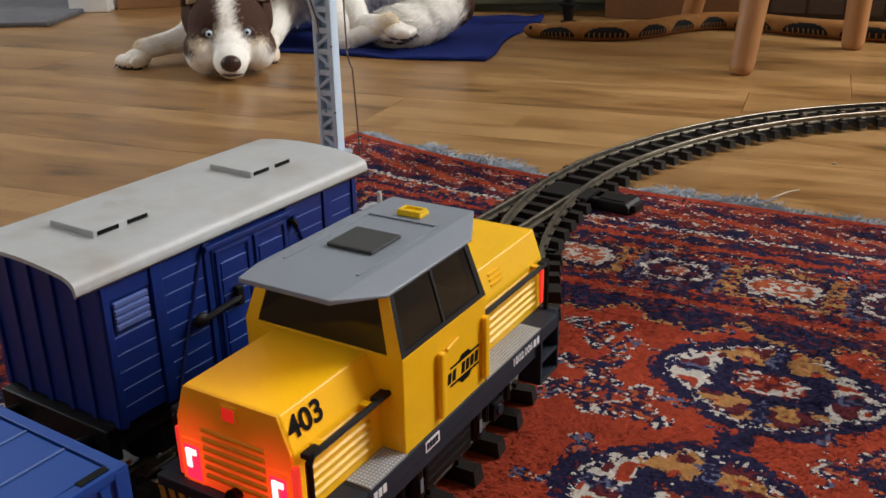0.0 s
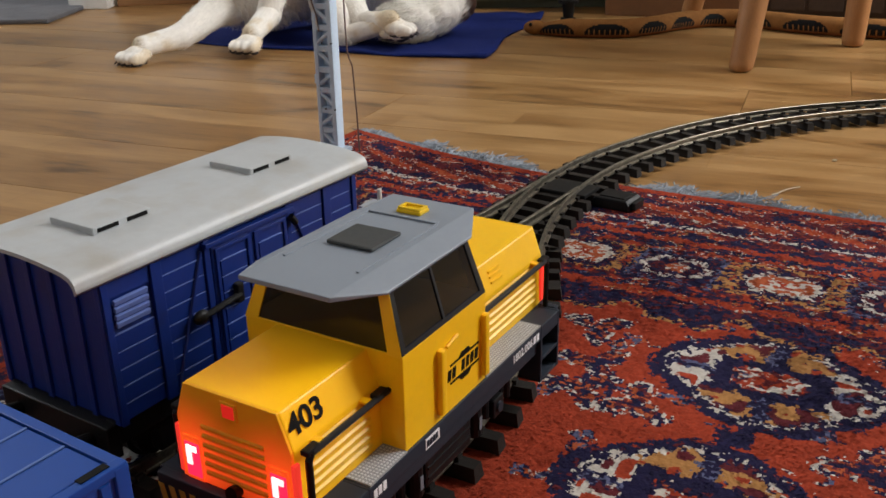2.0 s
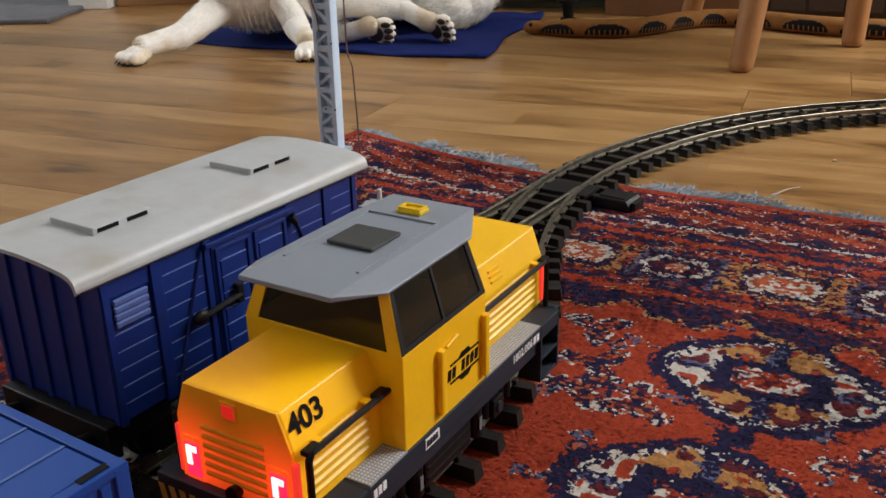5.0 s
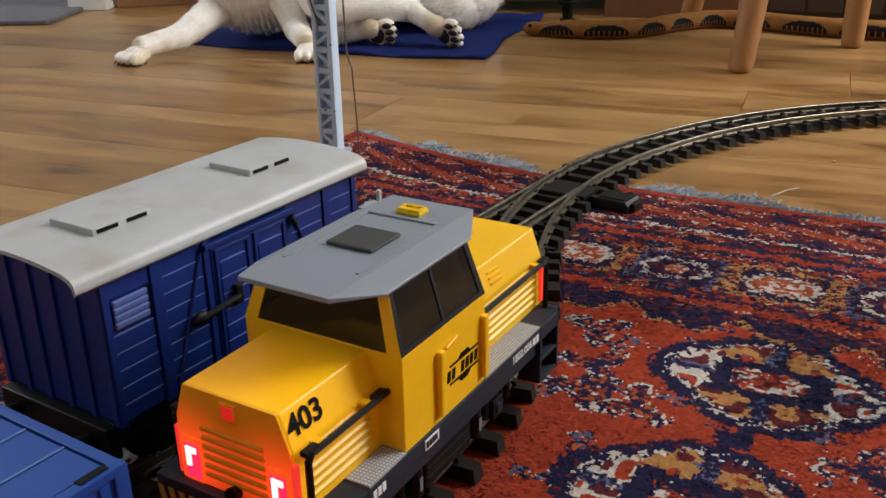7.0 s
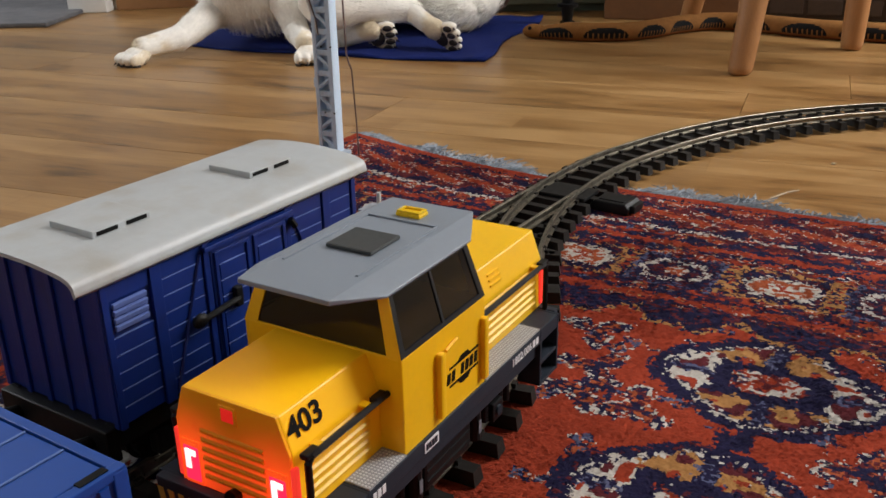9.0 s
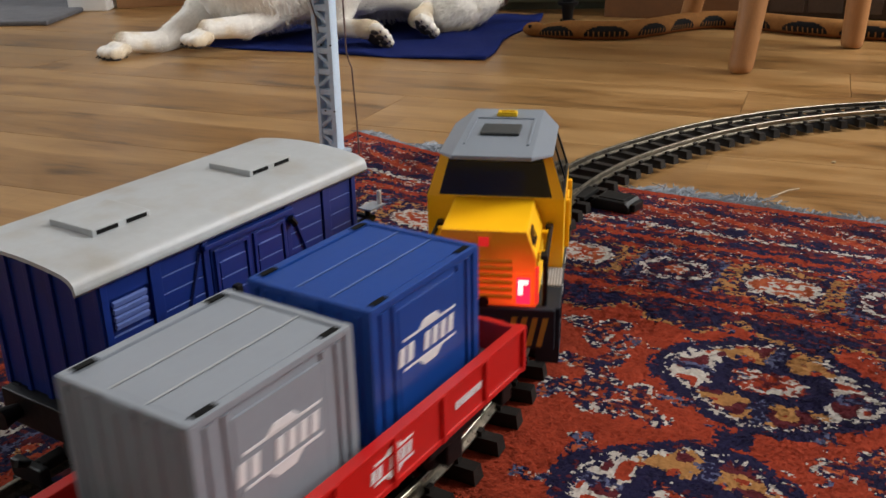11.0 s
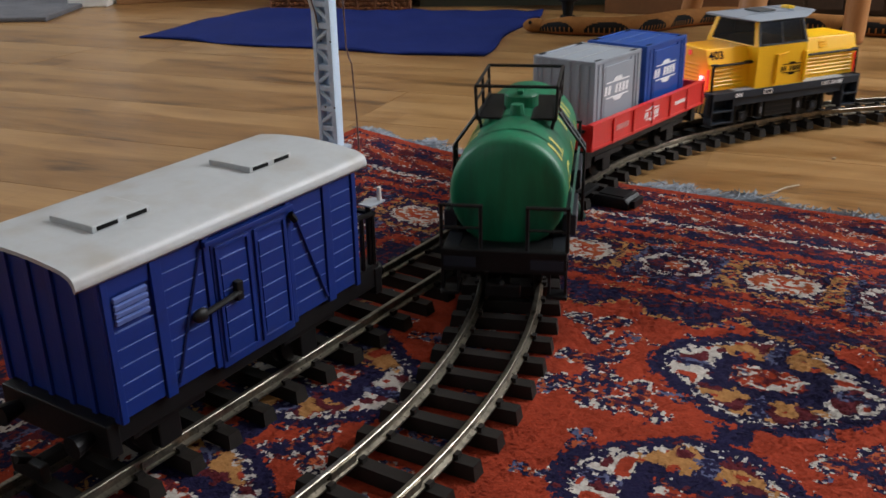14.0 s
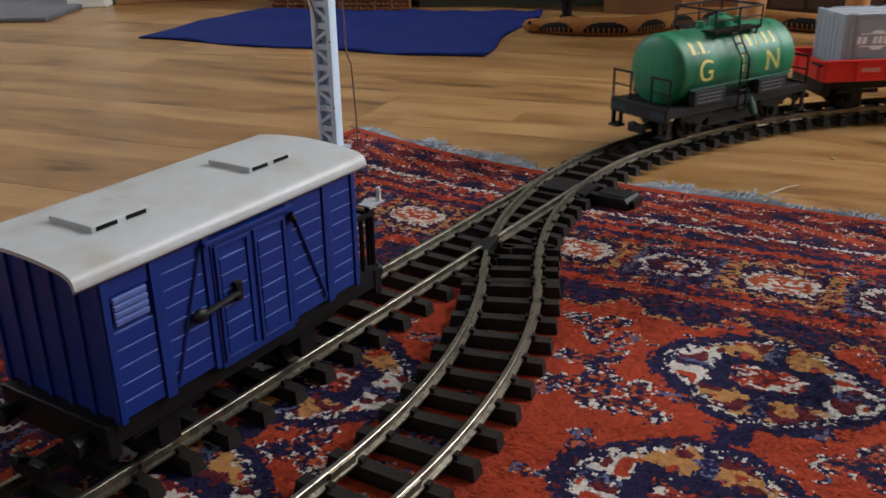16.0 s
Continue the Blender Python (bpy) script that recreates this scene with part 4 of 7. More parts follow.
    for x0, x1, y0, y1 in ((0.0330, 0.0345, -0.0070, 0.0070), (0.0400, 0.0415, -0.0070, 0.0070), (0.0345, 0.0400, -0.0070, -0.0052), (0.0345, 0.0400, 0.0052, 0.0070)):
        box(x0, x1, y0, y1, z1 + 0.0020, z1 + 0.0034, 0.0003, bm=rim)
    part("beacon_rim", rim, BEACON, roof)
    # running gear
    wheel_sets(ob, (-0.058, 0.058), 0.0165)
    for y in (-1, 1):
        for x in (-0.058, 0.058):
            fr = box(x - 0.026, x + 0.026, min(y * 0.030, y * 0.036), max(y * 0.030, y * 0.036), 0.010, 0.030, 0.001)
            for k in (-0.018, -0.009, 0.009, 0.018):
                rod((x + k, y * 0.0375, 0.011), (x + k, y * 0.0375, 0.029), 0.0025, bm=fr)
            box(x - 0.006, x + 0.006, min(y * 0.036, y * 0.042), max(y * 0.036, y * 0.042), 0.009, 0.021, 0.001, bm=fr)
            part("axle_frame", fr, BLACK, ob)
            part("axle_cap", rod((x, y * 0.0415, 0.0150), (x, y * 0.0432, 0.0150), 0.0036, 0.0030, 12), DARK_GREY, ob)
        tank = box(-0.024, 0.024, min(y * 0.028, y * 0.0425), max(y * 0.028, y * 0.0425), 0.010, 0.031, 0.002)
        for k in (0.0150, 0.0210, 0.0270):
            box(-0.022, 0.022, min(y * 0.042, y * 0.0432), max(y * 0.042, y * 0.0432), k, k + 0.0012, bm=tank)
        part("fuel_tank", tank, BLACK, ob)
        for x in (-0.031, 0.031):
            part("cylinder", rod((x, y * 0.040, 0.011), (x, y * 0.040, 0.030), 0.0045, 0.0045, 12), BLACK, ob)
            bars(ob, x, y * 0.0447, 0.020, 0.004, 0.008, FAINT, 1, d=y)
        part("label_plate", box(-0.0325, -0.0195, min(y * SIDE, y * (SIDE + 0.0003)), max(y * SIDE, y * (SIDE + 0.0003)), 0.0410, 0.0470), WHITE, ob)
        bars(ob, -0.0260, y * (SIDE + 0.0003), 0.0440, 0.011, 0.0036, DARK_GREY, 4, d=y)
        bars(ob, -0.0715, y * SIDE, 0.0438, 0.011, 0.0046, WHITE, 3, d=y)
        bars(ob, 0.0945, y * SIDE, 0.0440, 0.009, 0.0046, WHITE, 2, d=y)
    lettering("1802.006", 0.0070, pose(0.0755, -SIDE - 0.0002, 0.0440, 90), WHITE, ob, "class_number")
    return ob


def build_container(label, colour, seam):
    ob = thing("shipping_container", label, "toy container", "containers on the flat wagon")
    L, W, H = 0.0468, 0.0367, 0.0752
    part("shell", box(-L + 0.001, L - 0.001, -W + 0.001, W - 0.001, 0.0005, H - 0.002, 0.0006), colour, ob)
    post = shared("corner_post", box(-0.0028, 0.0028, -0.0028, 0.0028, 0, H - 0.001, 0.0005), colour)
    for x in (-1, 1):
        for y in (-1, 1):
            piece("corner_post", post, ob, pose(x * (L - 0.0026), y * (W - 0.0026), 0))
            part("lifting_slot", box(x * (L - 0.011) - 0.0055, x * (L - 0.011) + 0.0055, y * (W - 0.0034) - 0.0016, y * (W - 0.0034) + 0.0016, H - 0.0004, H + 0.0004), PRINT_BLACK, ob)
    for y in (-1, 1):
        part("top_rail", box(-L, L, y * (W - 0.0022) - 0.0022, y * (W - 0.0022) + 0.0022, H - 0.0035, H, 0.0005), colour, ob)
        part("bottom_rail", box(-L, L, y * (W - 0.0015) - 0.0015, y * (W - 0.0015) + 0.0015, 0.0, 0.0035, 0.0005), colour, ob)
    for x in (-1, 1):
        part("end_rail", box(x * (L - 0.0022) - 0.0022, x * (L - 0.0022) + 0.0022, -W, W, H - 0.0033, H - 0.0002, 0.0005), colour, ob)
        part("end_clip", box(x * (L - 0.0005) - 0.0012, x * (L - 0.0005) + 0.0012, -0.008, 0.008, H - 0.0062, H - 0.001, 0.0005), colour, ob)
    panel = shared("roof_panel", box(-L + 0.005, L - 0.005, -0.0098, 0.0098, H - 0.0022, H - 0.0008, 0.0006), colour)
    line = shared("roof_seam", box(-L + 0.005, L - 0.005, -0.0004, 0.0004, H - 0.0010, H - 0.0005), seam)
    for k in (-1, 0, 1):
        piece("roof_panel", panel, ob, pose(0, k * 0.0212, 0))
    for k in (-0.5, 0.5):
        piece("roof_seam", line, ob, pose(0, k * 0.0212, 0))
    rib = shared("wall_rib", prism(((-0.0026, 0), (0.0026, 0), (0.0016, -0.0013), (-0.0016, -0.0013)), "z", 0.004, H - 0.0045), colour)
    for k in range(9):
        x = -L + 0.0095 + k * (2 * L - 0.019) / 8
        for y, r in ((-1, 0), (1, 180)):
            if abs(x) > 0.022:
                piece("wall_rib", rib, ob, pose(x, y * (W - 0.0013), 0, 0, 0, r))
    for k in range(6):
        y = -W + 0.0085 + k * (2 * W - 0.017) / 5
        for x, r in ((1, 90), (-1, -90)):
            piece("wall_rib", rib, ob, pose(x * (L - 0.0013), y, 0, 0, 0, r))
    for y in (-1, 1):
        part("sign_panel", box(-0.026, 0.026, min(y * (W - 0.001), y * (W + 0.0002)), max(y * (W - 0.001), y * (W + 0.0002)), 0.006, H - 0.008), colour, ob)
        emblem(ob, 0.0, y * (W + 0.0002), 0.042, 0.046, WHITE, y)
    return ob


def build_flat_wagon():
    ob = thing("flat_wagon", "red low-sided toy flat wagon on black running gear", "toy train")
    part("deck", box(-0.1235, 0.1235, -0.046, 0.046, 0.0440, 0.0492), material("grey_deck", (0.20, 0.185, 0.175), 0.6, vary=0.2, scale=40), ob, "grey plank deck")
    plank = shared("plank", box(-0.0064, 0.0064, -0.0455, 0.0455, 0.0490, 0.0500, 0.0003), material("deck_board", (0.22, 0.205, 0.195), 0.6, vary=0.15))
    for k in range(18):
        piece("plank", plank, ob, pose(-0.1165 + k * 0.0137, 0, 0))
    for y in (-1, 1):
        w = box(-0.127, 0.127, min(y * 0.046, y * 0.0502), max(y * 0.046, y * 0.0502), 0.0420, 0.0690, 0.0006)
        part("side_wall", w, RED, ob)
        part("top_rail", box(-0.127, 0.127, min(y * 0.045, y * 0.0512), max(y * 0.045, y * 0.0512), 0.0672, 0.0695, 0.0005), RED, ob)
        part("bottom_rail", box(-0.127, 0.127, min(y * 0.047, y * 0.0512), max(y * 0.047, y * 0.0512), 0.0420, 0.0450, 0.0005), RED, ob)
        st = shared("stanchion", box(-0.0016, 0.0016, min(y * 0.050, y * 0.0518), max(y * 0.050, y * 0.0518), 0.042, 0.0690, 0.0004), RED)
        for k in range(7):
            piece("stanchion", st, ob, pose(-0.1245 + k * 0.0415, 0, 0))
        emblem(ob, 0.0, y * 0.0504, 0.0565, 0.030, WHITE, y)
        bars(ob, -0.064, y * 0.0504, 0.0565, 0.026, 0.0055, material("pale_red_print", (0.62, 0.25, 0.24), 0.5), 9, d=y)
        bars(ob, 0.066, y * 0.0504, 0.0565, 0.026, 0.0040, WHITE, 8, d=y)
        part("sole_bar", box(-0.118, 0.118, min(y * 0.034, y * 0.040), max(y * 0.034, y * 0.040), 0.030, 0.0425, 0.0008), BLACK, ob)
    for d in (-1, 1):
        e = box(min(d * 0.1235, d * 0.1275), max(d * 0.1235, d * 0.1275), -0.0505, 0.0505, 0.042, 0.0680, 0.0006)
        part("end_wall", e, RED, ob)
        for y in (-0.03, 0.03):
            part("end_rib", box(min(d * 0.1272, d * 0.1292), max(d * 0.1272, d * 0.1292), y - 0.006, y + 0.006, 0.043, 0.0675, 0.0006), RED, ob)
        part("latch", box(min(d * 0.1272, d * 0.1300), max(d * 0.1272, d * 0.1300), -0.044, -0.018, 0.0610, 0.0640, 0.0004), BLACK, ob)
        part("headstock", box(min(d * 0.113, d * 0.1235), max(d * 0.113, d * 0.1235), -0.044, 0.044, 0.022, 0.0425, 0.001), BLACK, ob)
        coupler(ob, d * 0.120, d)
    wheel_sets(ob, (-0.072, 0.072))
    for x in (-0.072, 0.072):
        for y in (-1, 1):
            ax = box(x - 0.008, x + 0.008, min(y * 0.030, y * 0.038), max(y * 0.030, y * 0.038), 0.008, 0.030, 0.001)
            box(x - 0.028, x + 0.028, min(y * 0.0375, y * 0.040), max(y * 0.0375, y * 0.040), 0.024, 0.0295, 0.0008, bm=ax)
            part("axle_box", ax, BLACK, ob)
    return ob


TANK_R, TANK_Z, TANK_L = 0.0440, 0.0800, 0.0965


def wrap(me, a0, y):
    """Lay a flat mesh (x along, y up) round the tank at elevation a0 on its side y."""
    for v in me.vertices:
        a = a0 + v.co.y / TANK_R
        r = TANK_R + 0.0002 + v.co.z
        v.co = (v.co.x if y < 0 else -v.co.x, y * r * math.cos(a), TANK_Z + r * math.sin(a))


def build_tank_wagon():
    ob = thing("tank_wagon", "green toy gin tank wagon with black walkway and ladder", "toy train")
    # barrel with dished ends
    bm = bmesh.new()
    prof = [(-TANK_L - 0.0085, 0.0), (-TANK_L - 0.0080, 0.018), (-TANK_L - 0.0062, 0.033), (-TANK_L - 0.0048, 0.0385), (-TANK_L - 0.0030, 0.0415), (-TANK_L - 0.0005, 0.0432), (-TANK_L + 0.0025, TANK_R)]
    prof = prof + [(-x, r) for x, r in reversed(prof)]
    rings = []
    for x, r in prof:
        rings.append([bm.verts.new((x, r * math.cos(k * math.tau / 48), TANK_Z + r * math.sin(k * math.tau / 48))) for k in range(48)] if r else [bm.verts.new((x, 0, TANK_Z))])
    for a, b in zip(rings, rings[1:]):
        for k in range(48):
            if len(a) == 1:
                bm.faces.new((a[0], b[k], b[(k + 1) % 48]))
            elif len(b) == 1:
                bm.faces.new((a[k], a[(k + 1) % 48], b[0]))
            else:
                bm.faces.new((a[k], a[(k + 1) % 48], b[(k + 1) % 48], b[k]))
    bmesh.ops.recalc_face_normals(bm, faces=bm.faces[:])
    barrel = part("barrel", bm, GREEN, ob, "green tank barrel with dark streaks", smooth=True)
    for x in (-0.075, -0.034, 0.034, 0.075):
        band = bmesh.new()
        bmesh.ops.create_cone(band, cap_ends=False, segments=48, radius1=TANK_R + 0.0007, radius2=TANK_R + 0.0007, depth=0.003)
        band.transform(pose(x, 0, TANK_Z, 0, 90, 0))
        part("weld_band", band, GREEN, barrel, smooth=True)
    # lettering on both sides: the name in plain bars, the word in letters
    for y in (-1, 1):
        for i, (x, w) in enumerate(((-0.079, 0.011), (-0.071, 0.0022), (-0.063, 0.009), (-0.0555, 0.0022), (0.006, 0.009), (0.0185, 0.010), (0.033, 0.010), (0.0475, 0.009), (0.0610, 0.009))):
            b = bmesh.new()
            h = 0.0165 if w > 0.004 else 0.0025
            w = w * 0.50 if w > 0.004 else w
            for k in range(4):
                box(x - w / 2, x + w / 2, -0.0082 + h * k / 4, -0.0082 + h * (k + 1) / 4, 0, 0.0002, bm=b)
            me = shared("name_bar", b, PALE_YELLOW)
            wrap(me, radians(41), y)
            piece("name_bar", me, barrel)
        for ch, x in (("G", -0.062), ("I", 0.000), ("N", 0.056)):
            o = lettering(ch, 0.036, Matrix.Identity(4), PALE_YELLOW, barrel, "letter", 0.0001)
            me = o.data
            b2 = bmesh.new()
            b2.from_mesh(me)
            for q in (-0.010, -0.005, 0.0, 0.005, 0.010):
                bmesh.ops.bisect_plane(b2, geom=b2.verts[:] + b2.edges[:] + b2.faces[:], plane_co=(0, q, 0), plane_no=(0, 1, 0))
            b2.transform(Matrix.Translation((x, 0, 0)))
            b2.to_mesh(me)
            b2.free()
            wrap(me, radians(2), y)
    # dome, valves, walkway with railings
    z = TANK_Z + TANK_R
    bm = rod((0.004, 0, z - 0.006), (0.004, 0, z + 0.008), 0.0145, 0.0138, 24)
    ball((0.004, 0, z + 0.008), 0.0142, 0.0142, 0.004, bm=bm)
    rod((0.004, 0, z + 0.010), (0.004, 0, z + 0.015), 0.005, 0.0035, bm=bm)
    box(-0.008, 0.016, -0.0025, 0.0025, z + 0.0105, z + 0.0135, 0.0008, bm=bm)
    part("dome", bm, GREEN, ob)
    for x in (-0.030, 0.036):
        part("valve", rod((x, 0, z - 0.004), (x, 0, z + 0.008), 0.007, 0.005, 12), GREEN, ob)
    for y in (-1, 1):
        slat = shared("slat", box(0, 0.0035, min(y * 0.0125, y * 0.0300), max(y * 0.0125, y * 0.0300), z - 0.002, z - 0.0003), BLACK)
        edge = part("walkway_edge", box(-0.041, 0.043, min(y * 0.0292, y * 0.0312), max(y * 0.0292, y * 0.0312), z - 0.003, z + 0.001), BLACK, ob)
        part("walkway_edge", box(-0.041, 0.043, min(y * 0.0115, y * 0.0135), max(y * 0.0115, y * 0.0135), z - 0.003, z - 0.0005), BLACK, ob)
        for k in range(16):
            piece("slat", slat, edge, pose(-0.040 + k * 0.0052, 0, 0))
        ra = bmesh.new()
        for x in (-0.040, 0.001, 0.042):
            rod((x, y * 0.0308, z - 0.002), (x, y * 0.0318, z + 0.024), 0.0013, sides=6, bm=ra)
        for h in (0.024, 0.012):
            rod((-0.040, y * 0.0314, z + h), (0.042, y * 0.0314, z + h), 0.0013 if h > 0.02 else 0.0009, sides=6, bm=ra)
        part("railing", ra, BLACK, ob)
        for x in (-0.036, 0.038):
            part("bracket", rod((x, y * 0.0270, z - 0.012), (x, y * 0.0300, z - 0.001), 0.0014, sides=6), BLACK, ob)
    for x in (-0.040, 0.042):
        ra = rod((x, -0.0318, z + 0.024), (x, 0.0318, z + 0.024), 0.0013, sides=6)
        part("end_railing", ra, BLACK, ob)
    for y in (-1, 1):
        la = bmesh.new()
        for x in (-0.0135, -0.0005):
            rod((x, y * 0.0318, z - 0.002), (x, y * 0.0535, TANK_Z + 0.012), 0.0013, sides=6, bm=la)
            rod((x, y * 0.0535, TANK_Z + 0.012), (x, y * 0.0535, 0.030), 0.0013, sides=6, bm=la)
        for k in range(9):
            zz = 0.033 + k * 0.0108
            yy = 0.0535 if zz < TANK_Z + 0.012 else 0.0535 - (zz - TANK_Z - 0.012) * 0.72
            rod((-0.0135, y * yy, zz), (-0.0005, y * yy, zz), 0.001, sides=6, bm=la)
        part("ladder", la, BLACK, ob)
        fr = box(-0.122, 0.122, min(y * 0.034, y * 0.046), max(y * 0.034, y * 0.046), 0.034, 0.0445, 0.0008)
        part("sole_bar", fr, material("slate_plastic", (0.012, 0.014, 0.019), 0.45, vary=0.15, spec=0.3), ob)
        for x in (-0.060, 0.052):
            sb = box(x - 0.026, x + 0.026, min(y * 0.040, y * 0.0505), max(y * 0.040, y * 0.0505), 0.0445, 0.0620, 0.0012)
            part("side_box", sb, material("slate_box", (0.017, 0.021, 0.030), 0.45, vary=0.12, spec=0.3), ob)
            for k in range(3):
                bars(ob, x, y * 0.0506, 0.0485 + k * 0.0045, 0.040, 0.0012, FAINT, 5 + k, d=y)
        part("drip_rail", box(-0.090, 0.090, min(y * 0.0455, y * 0.0475), max(y * 0.0455, y * 0.0475), 0.0630, 0.0645), material("pale_edge", (0.05, 0.12, 0.10), 0.5), ob)
        part("outlet", rod((0.020, y * 0.036, 0.050), (0.020, y * 0.053, 0.020), 0.0055, 0.0045, 12), material("dark_green_plastic", (0.003, 0.045, 0.026), 0.45, vary=0.2), ob)
        part("saddle", box(-0.088, 0.088, min(y * 0.010, y * 0.034), max(y * 0.010, y * 0.034), 0.0445, 0.056, 0.001), BLACK, ob)
    part("underframe", box(-0.124, 0.124, -0.034, 0.034, 0.030, 0.0440, 0.001), BLACK, ob)
    for y in (-1, 1):
        part("brake_gear", box(-0.046, 0.046, min(y * 0.024, y * 0.038), max(y * 0.024, y * 0.038), 0.013, 0.031, 0.002), BLACK, ob)
        for x in (-0.070, 0.070):
            part("leaf_spring", prism(((x - 0.027, 0.029), (x - 0.012, 0.0225), (x + 0.012, 0.0225), (x + 0.027, 0.029), (x + 0.027, 0.034), (x - 0.027, 0.034)), "y", min(y * 0.038, y * 0.042), max(y * 0.038, y * 0.042), 0.0006), BLACK, ob)
            part("axle_cap", rod((x, y * 0.038, 0.0150), (x, y * 0.0455, 0.0150), 0.0055, 0.0048, 12), BLACK, ob)
    for d in (-1, 1):
        part("headstock", box(min(d * 0.120, d * 0.127), max(d * 0.120, d * 0.127), -0.046, 0.046, 0.029, 0.0465, 0.001), BLACK, ob)
        coupler(ob, d * 0.105, d)
        for y in (-1, 1):
            hp = bmesh.new()
            for yy in (0.017, 0.046):
                rod((d * 0.123, y * yy, 0.046), (d * 0.123, y * yy, 0.079), 0.0015, sides=6, bm=hp)
            for zz in (0.079, 0.062):
                rod((d * 0.123, y * 0.0155, zz), (d * 0.123, y * 0.0475, zz), 0.0015 if zz > 0.07 else 0.001, sides=6, bm=hp)
            part("end_hoop", hp, BLACK, ob)
            part("step", box(min(d * 0.114, d * 0.128), max(d * 0.114, d * 0.128), min(y * 0.032, y * 0.047), max(y * 0.032, y * 0.047), 0.010, 0.013, 0.0006), BLACK, ob)
            for yy in (0.0325, 0.0445):
                part("step_hanger", box(min(d * 0.118, d * 0.124), max(d * 0.118, d * 0.124), min(y * yy, y * (yy + 0.002)), max(y * yy, y * (yy + 0.002)), 0.012, 0.031), BLACK, ob)
            part("end_sign", box(min(d * 0.127, d * 0.1275), max(d * 0.127, d * 0.1275), min(y * 0.020, y * 0.044), max(y * 0.020, y * 0.044), 0.033, 0.041), DARK_GREY, ob)
    wheel_sets(ob, (-0.070, 0.070))
    for x in (-0.070, 0.070):
        for y in (-1, 1):
            ax = box(x - 0.009, x + 0.009, min(y * 0.030, y * 0.039), max(y * 0.030, y * 0.039), 0.007, 0.034, 0.001)
            for k in (-1, 1):
                solid([(x + k * 0.008, y * 0.031, 0.012), (x + k * 0.014, y * 0.031, 0.012), (x + k * 0.014, y * 0.036, 0.012), (x + k * 0.008, y * 0.036, 0.012), (x + k * 0.020, y * 0.031, 0.034), (x + k * 0.027, y * 0.031, 0.034), (x + k * 0.027, y * 0.036, 0.034), (x + k * 0.020, y * 0.036, 0.034)], bm=ax)
            part("axle_frame", ax, BLACK, ob)
    return ob


def build_box_wagon():
    ob = thing("box_wagon", "blue toy box wagon with grey roof on the siding", "toy train", at=on_line(siding, -0.5375, 0.12) @ pose(0, 0.0033, 0, 0, 0, 1.195))
    A0, A1, W, Z0, Z1 = -0.0957, 0.1057, 0.0466, 0.0433, 0.1228
    part("body", box(A0, A1, -W + 0.0012, W - 0.0012, Z0, Z1, 0.0006), BLUE, ob)
    boards = {}
    def board(w):
        if w not in boards:
            bm = box(-w / 2, w / 2, -0.0012, 0, 0, 0.0093, 0.0003)
            # pale lip and top paint the light that catches each board's upper edge
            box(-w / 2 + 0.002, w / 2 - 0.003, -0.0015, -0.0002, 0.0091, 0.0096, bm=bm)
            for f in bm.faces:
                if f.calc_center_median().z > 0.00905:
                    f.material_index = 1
            boards[w] = shared("plank", bm, BLUE, BLUE_HIGHLIGHT_LOUVRE)
        return boards[w]
    for y, r in ((-1, 0), (1, 180)):
        # posts
        for x in (A0 + 0.0015, -0.0635, -0.0605, -0.0269, 0.0396, 0.0748, 0.0778, A1 - 0.0015):
            part("post", box(x - 0.0020, x + 0.0020, min(y * (W - 0.001), y * (W + 0.0012)), max(y * (W - 0.001), y * (W + 0.0012)), Z0 - 0.001, Z1, 0.0004), BLUE, ob)
        for x0, x1 in ((-0.0918, -0.0660), (-0.0580, -0.0295), (0.0422, 0.0722), (0.0804, 0.1018)):
            w = round(x1 - x0, 4)
            for k in range(8):
                if x0 < -0.09 and k in (6, 5) and y < 0:
                    continue
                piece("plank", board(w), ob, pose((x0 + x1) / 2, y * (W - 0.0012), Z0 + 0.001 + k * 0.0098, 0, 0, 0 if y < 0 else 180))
        # the sliding door with its framed leaves
        door = part("door", box(-0.0245, 0.0372, min(y * (W - 0.001), y * (W + 0.0018)), max(y * (W - 0.001), y * (W + 0.0018)), Z0 - 0.003, Z1 - 0.004, 0.0008), BLUE, ob, "blue plank sliding door")
        for xc in (-0.0090, 0.0217):
            fr = bmesh.new()
            for zz in (Z0 + 0.001, Z1 - 0.0095):
                box(xc - 0.0125, xc + 0.0125, min(y * (W + 0.0015), y * (W + 0.003)), max(y * (W + 0.0015), y * (W + 0.003)), zz, zz + 0.0022, 0.0004, bm=fr)
            for xx in (-0.0135, 0.0113):
                box(xc + xx, xc + xx + 0.0022, min(y * (W + 0.0015), y * (W + 0.003)), max(y * (W + 0.0015), y * (W + 0.003)), Z0 + 0.001, Z1 - 0.0075, 0.0004, bm=fr)
            part("leaf_frame", fr, BLUE, door)
            for k in range(6):
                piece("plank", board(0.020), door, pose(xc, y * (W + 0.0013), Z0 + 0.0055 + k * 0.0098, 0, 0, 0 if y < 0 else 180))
        part("door_track", box(-0.030, 0.042, min(y * W, y * (W + 0.004)), max(y * W, y * (W + 0.004)), Z1 - 0.005, Z1 - 0.002, 0.0005), BLUE, ob)
        lt = rod((-0.0388, y * (W + 0.0050), 0.0815), (-0.0099, y * (W + 0.0050), 0.0840), 0.0019)
        ball((-0.0388, y * (W + 0.004), 0.0815), 0.0056, 0.003, 0.0042, bm=lt)
        box(-0.0122, -0.0070, min(y * (W + 0.001), y * (W + 0.006)), max(y * (W + 0.001), y * (W + 0.006)), 0.079, 0.091, 0.001, bm=lt)
        part("latch_bar", lt, BLACK, door, "black door latch bar")
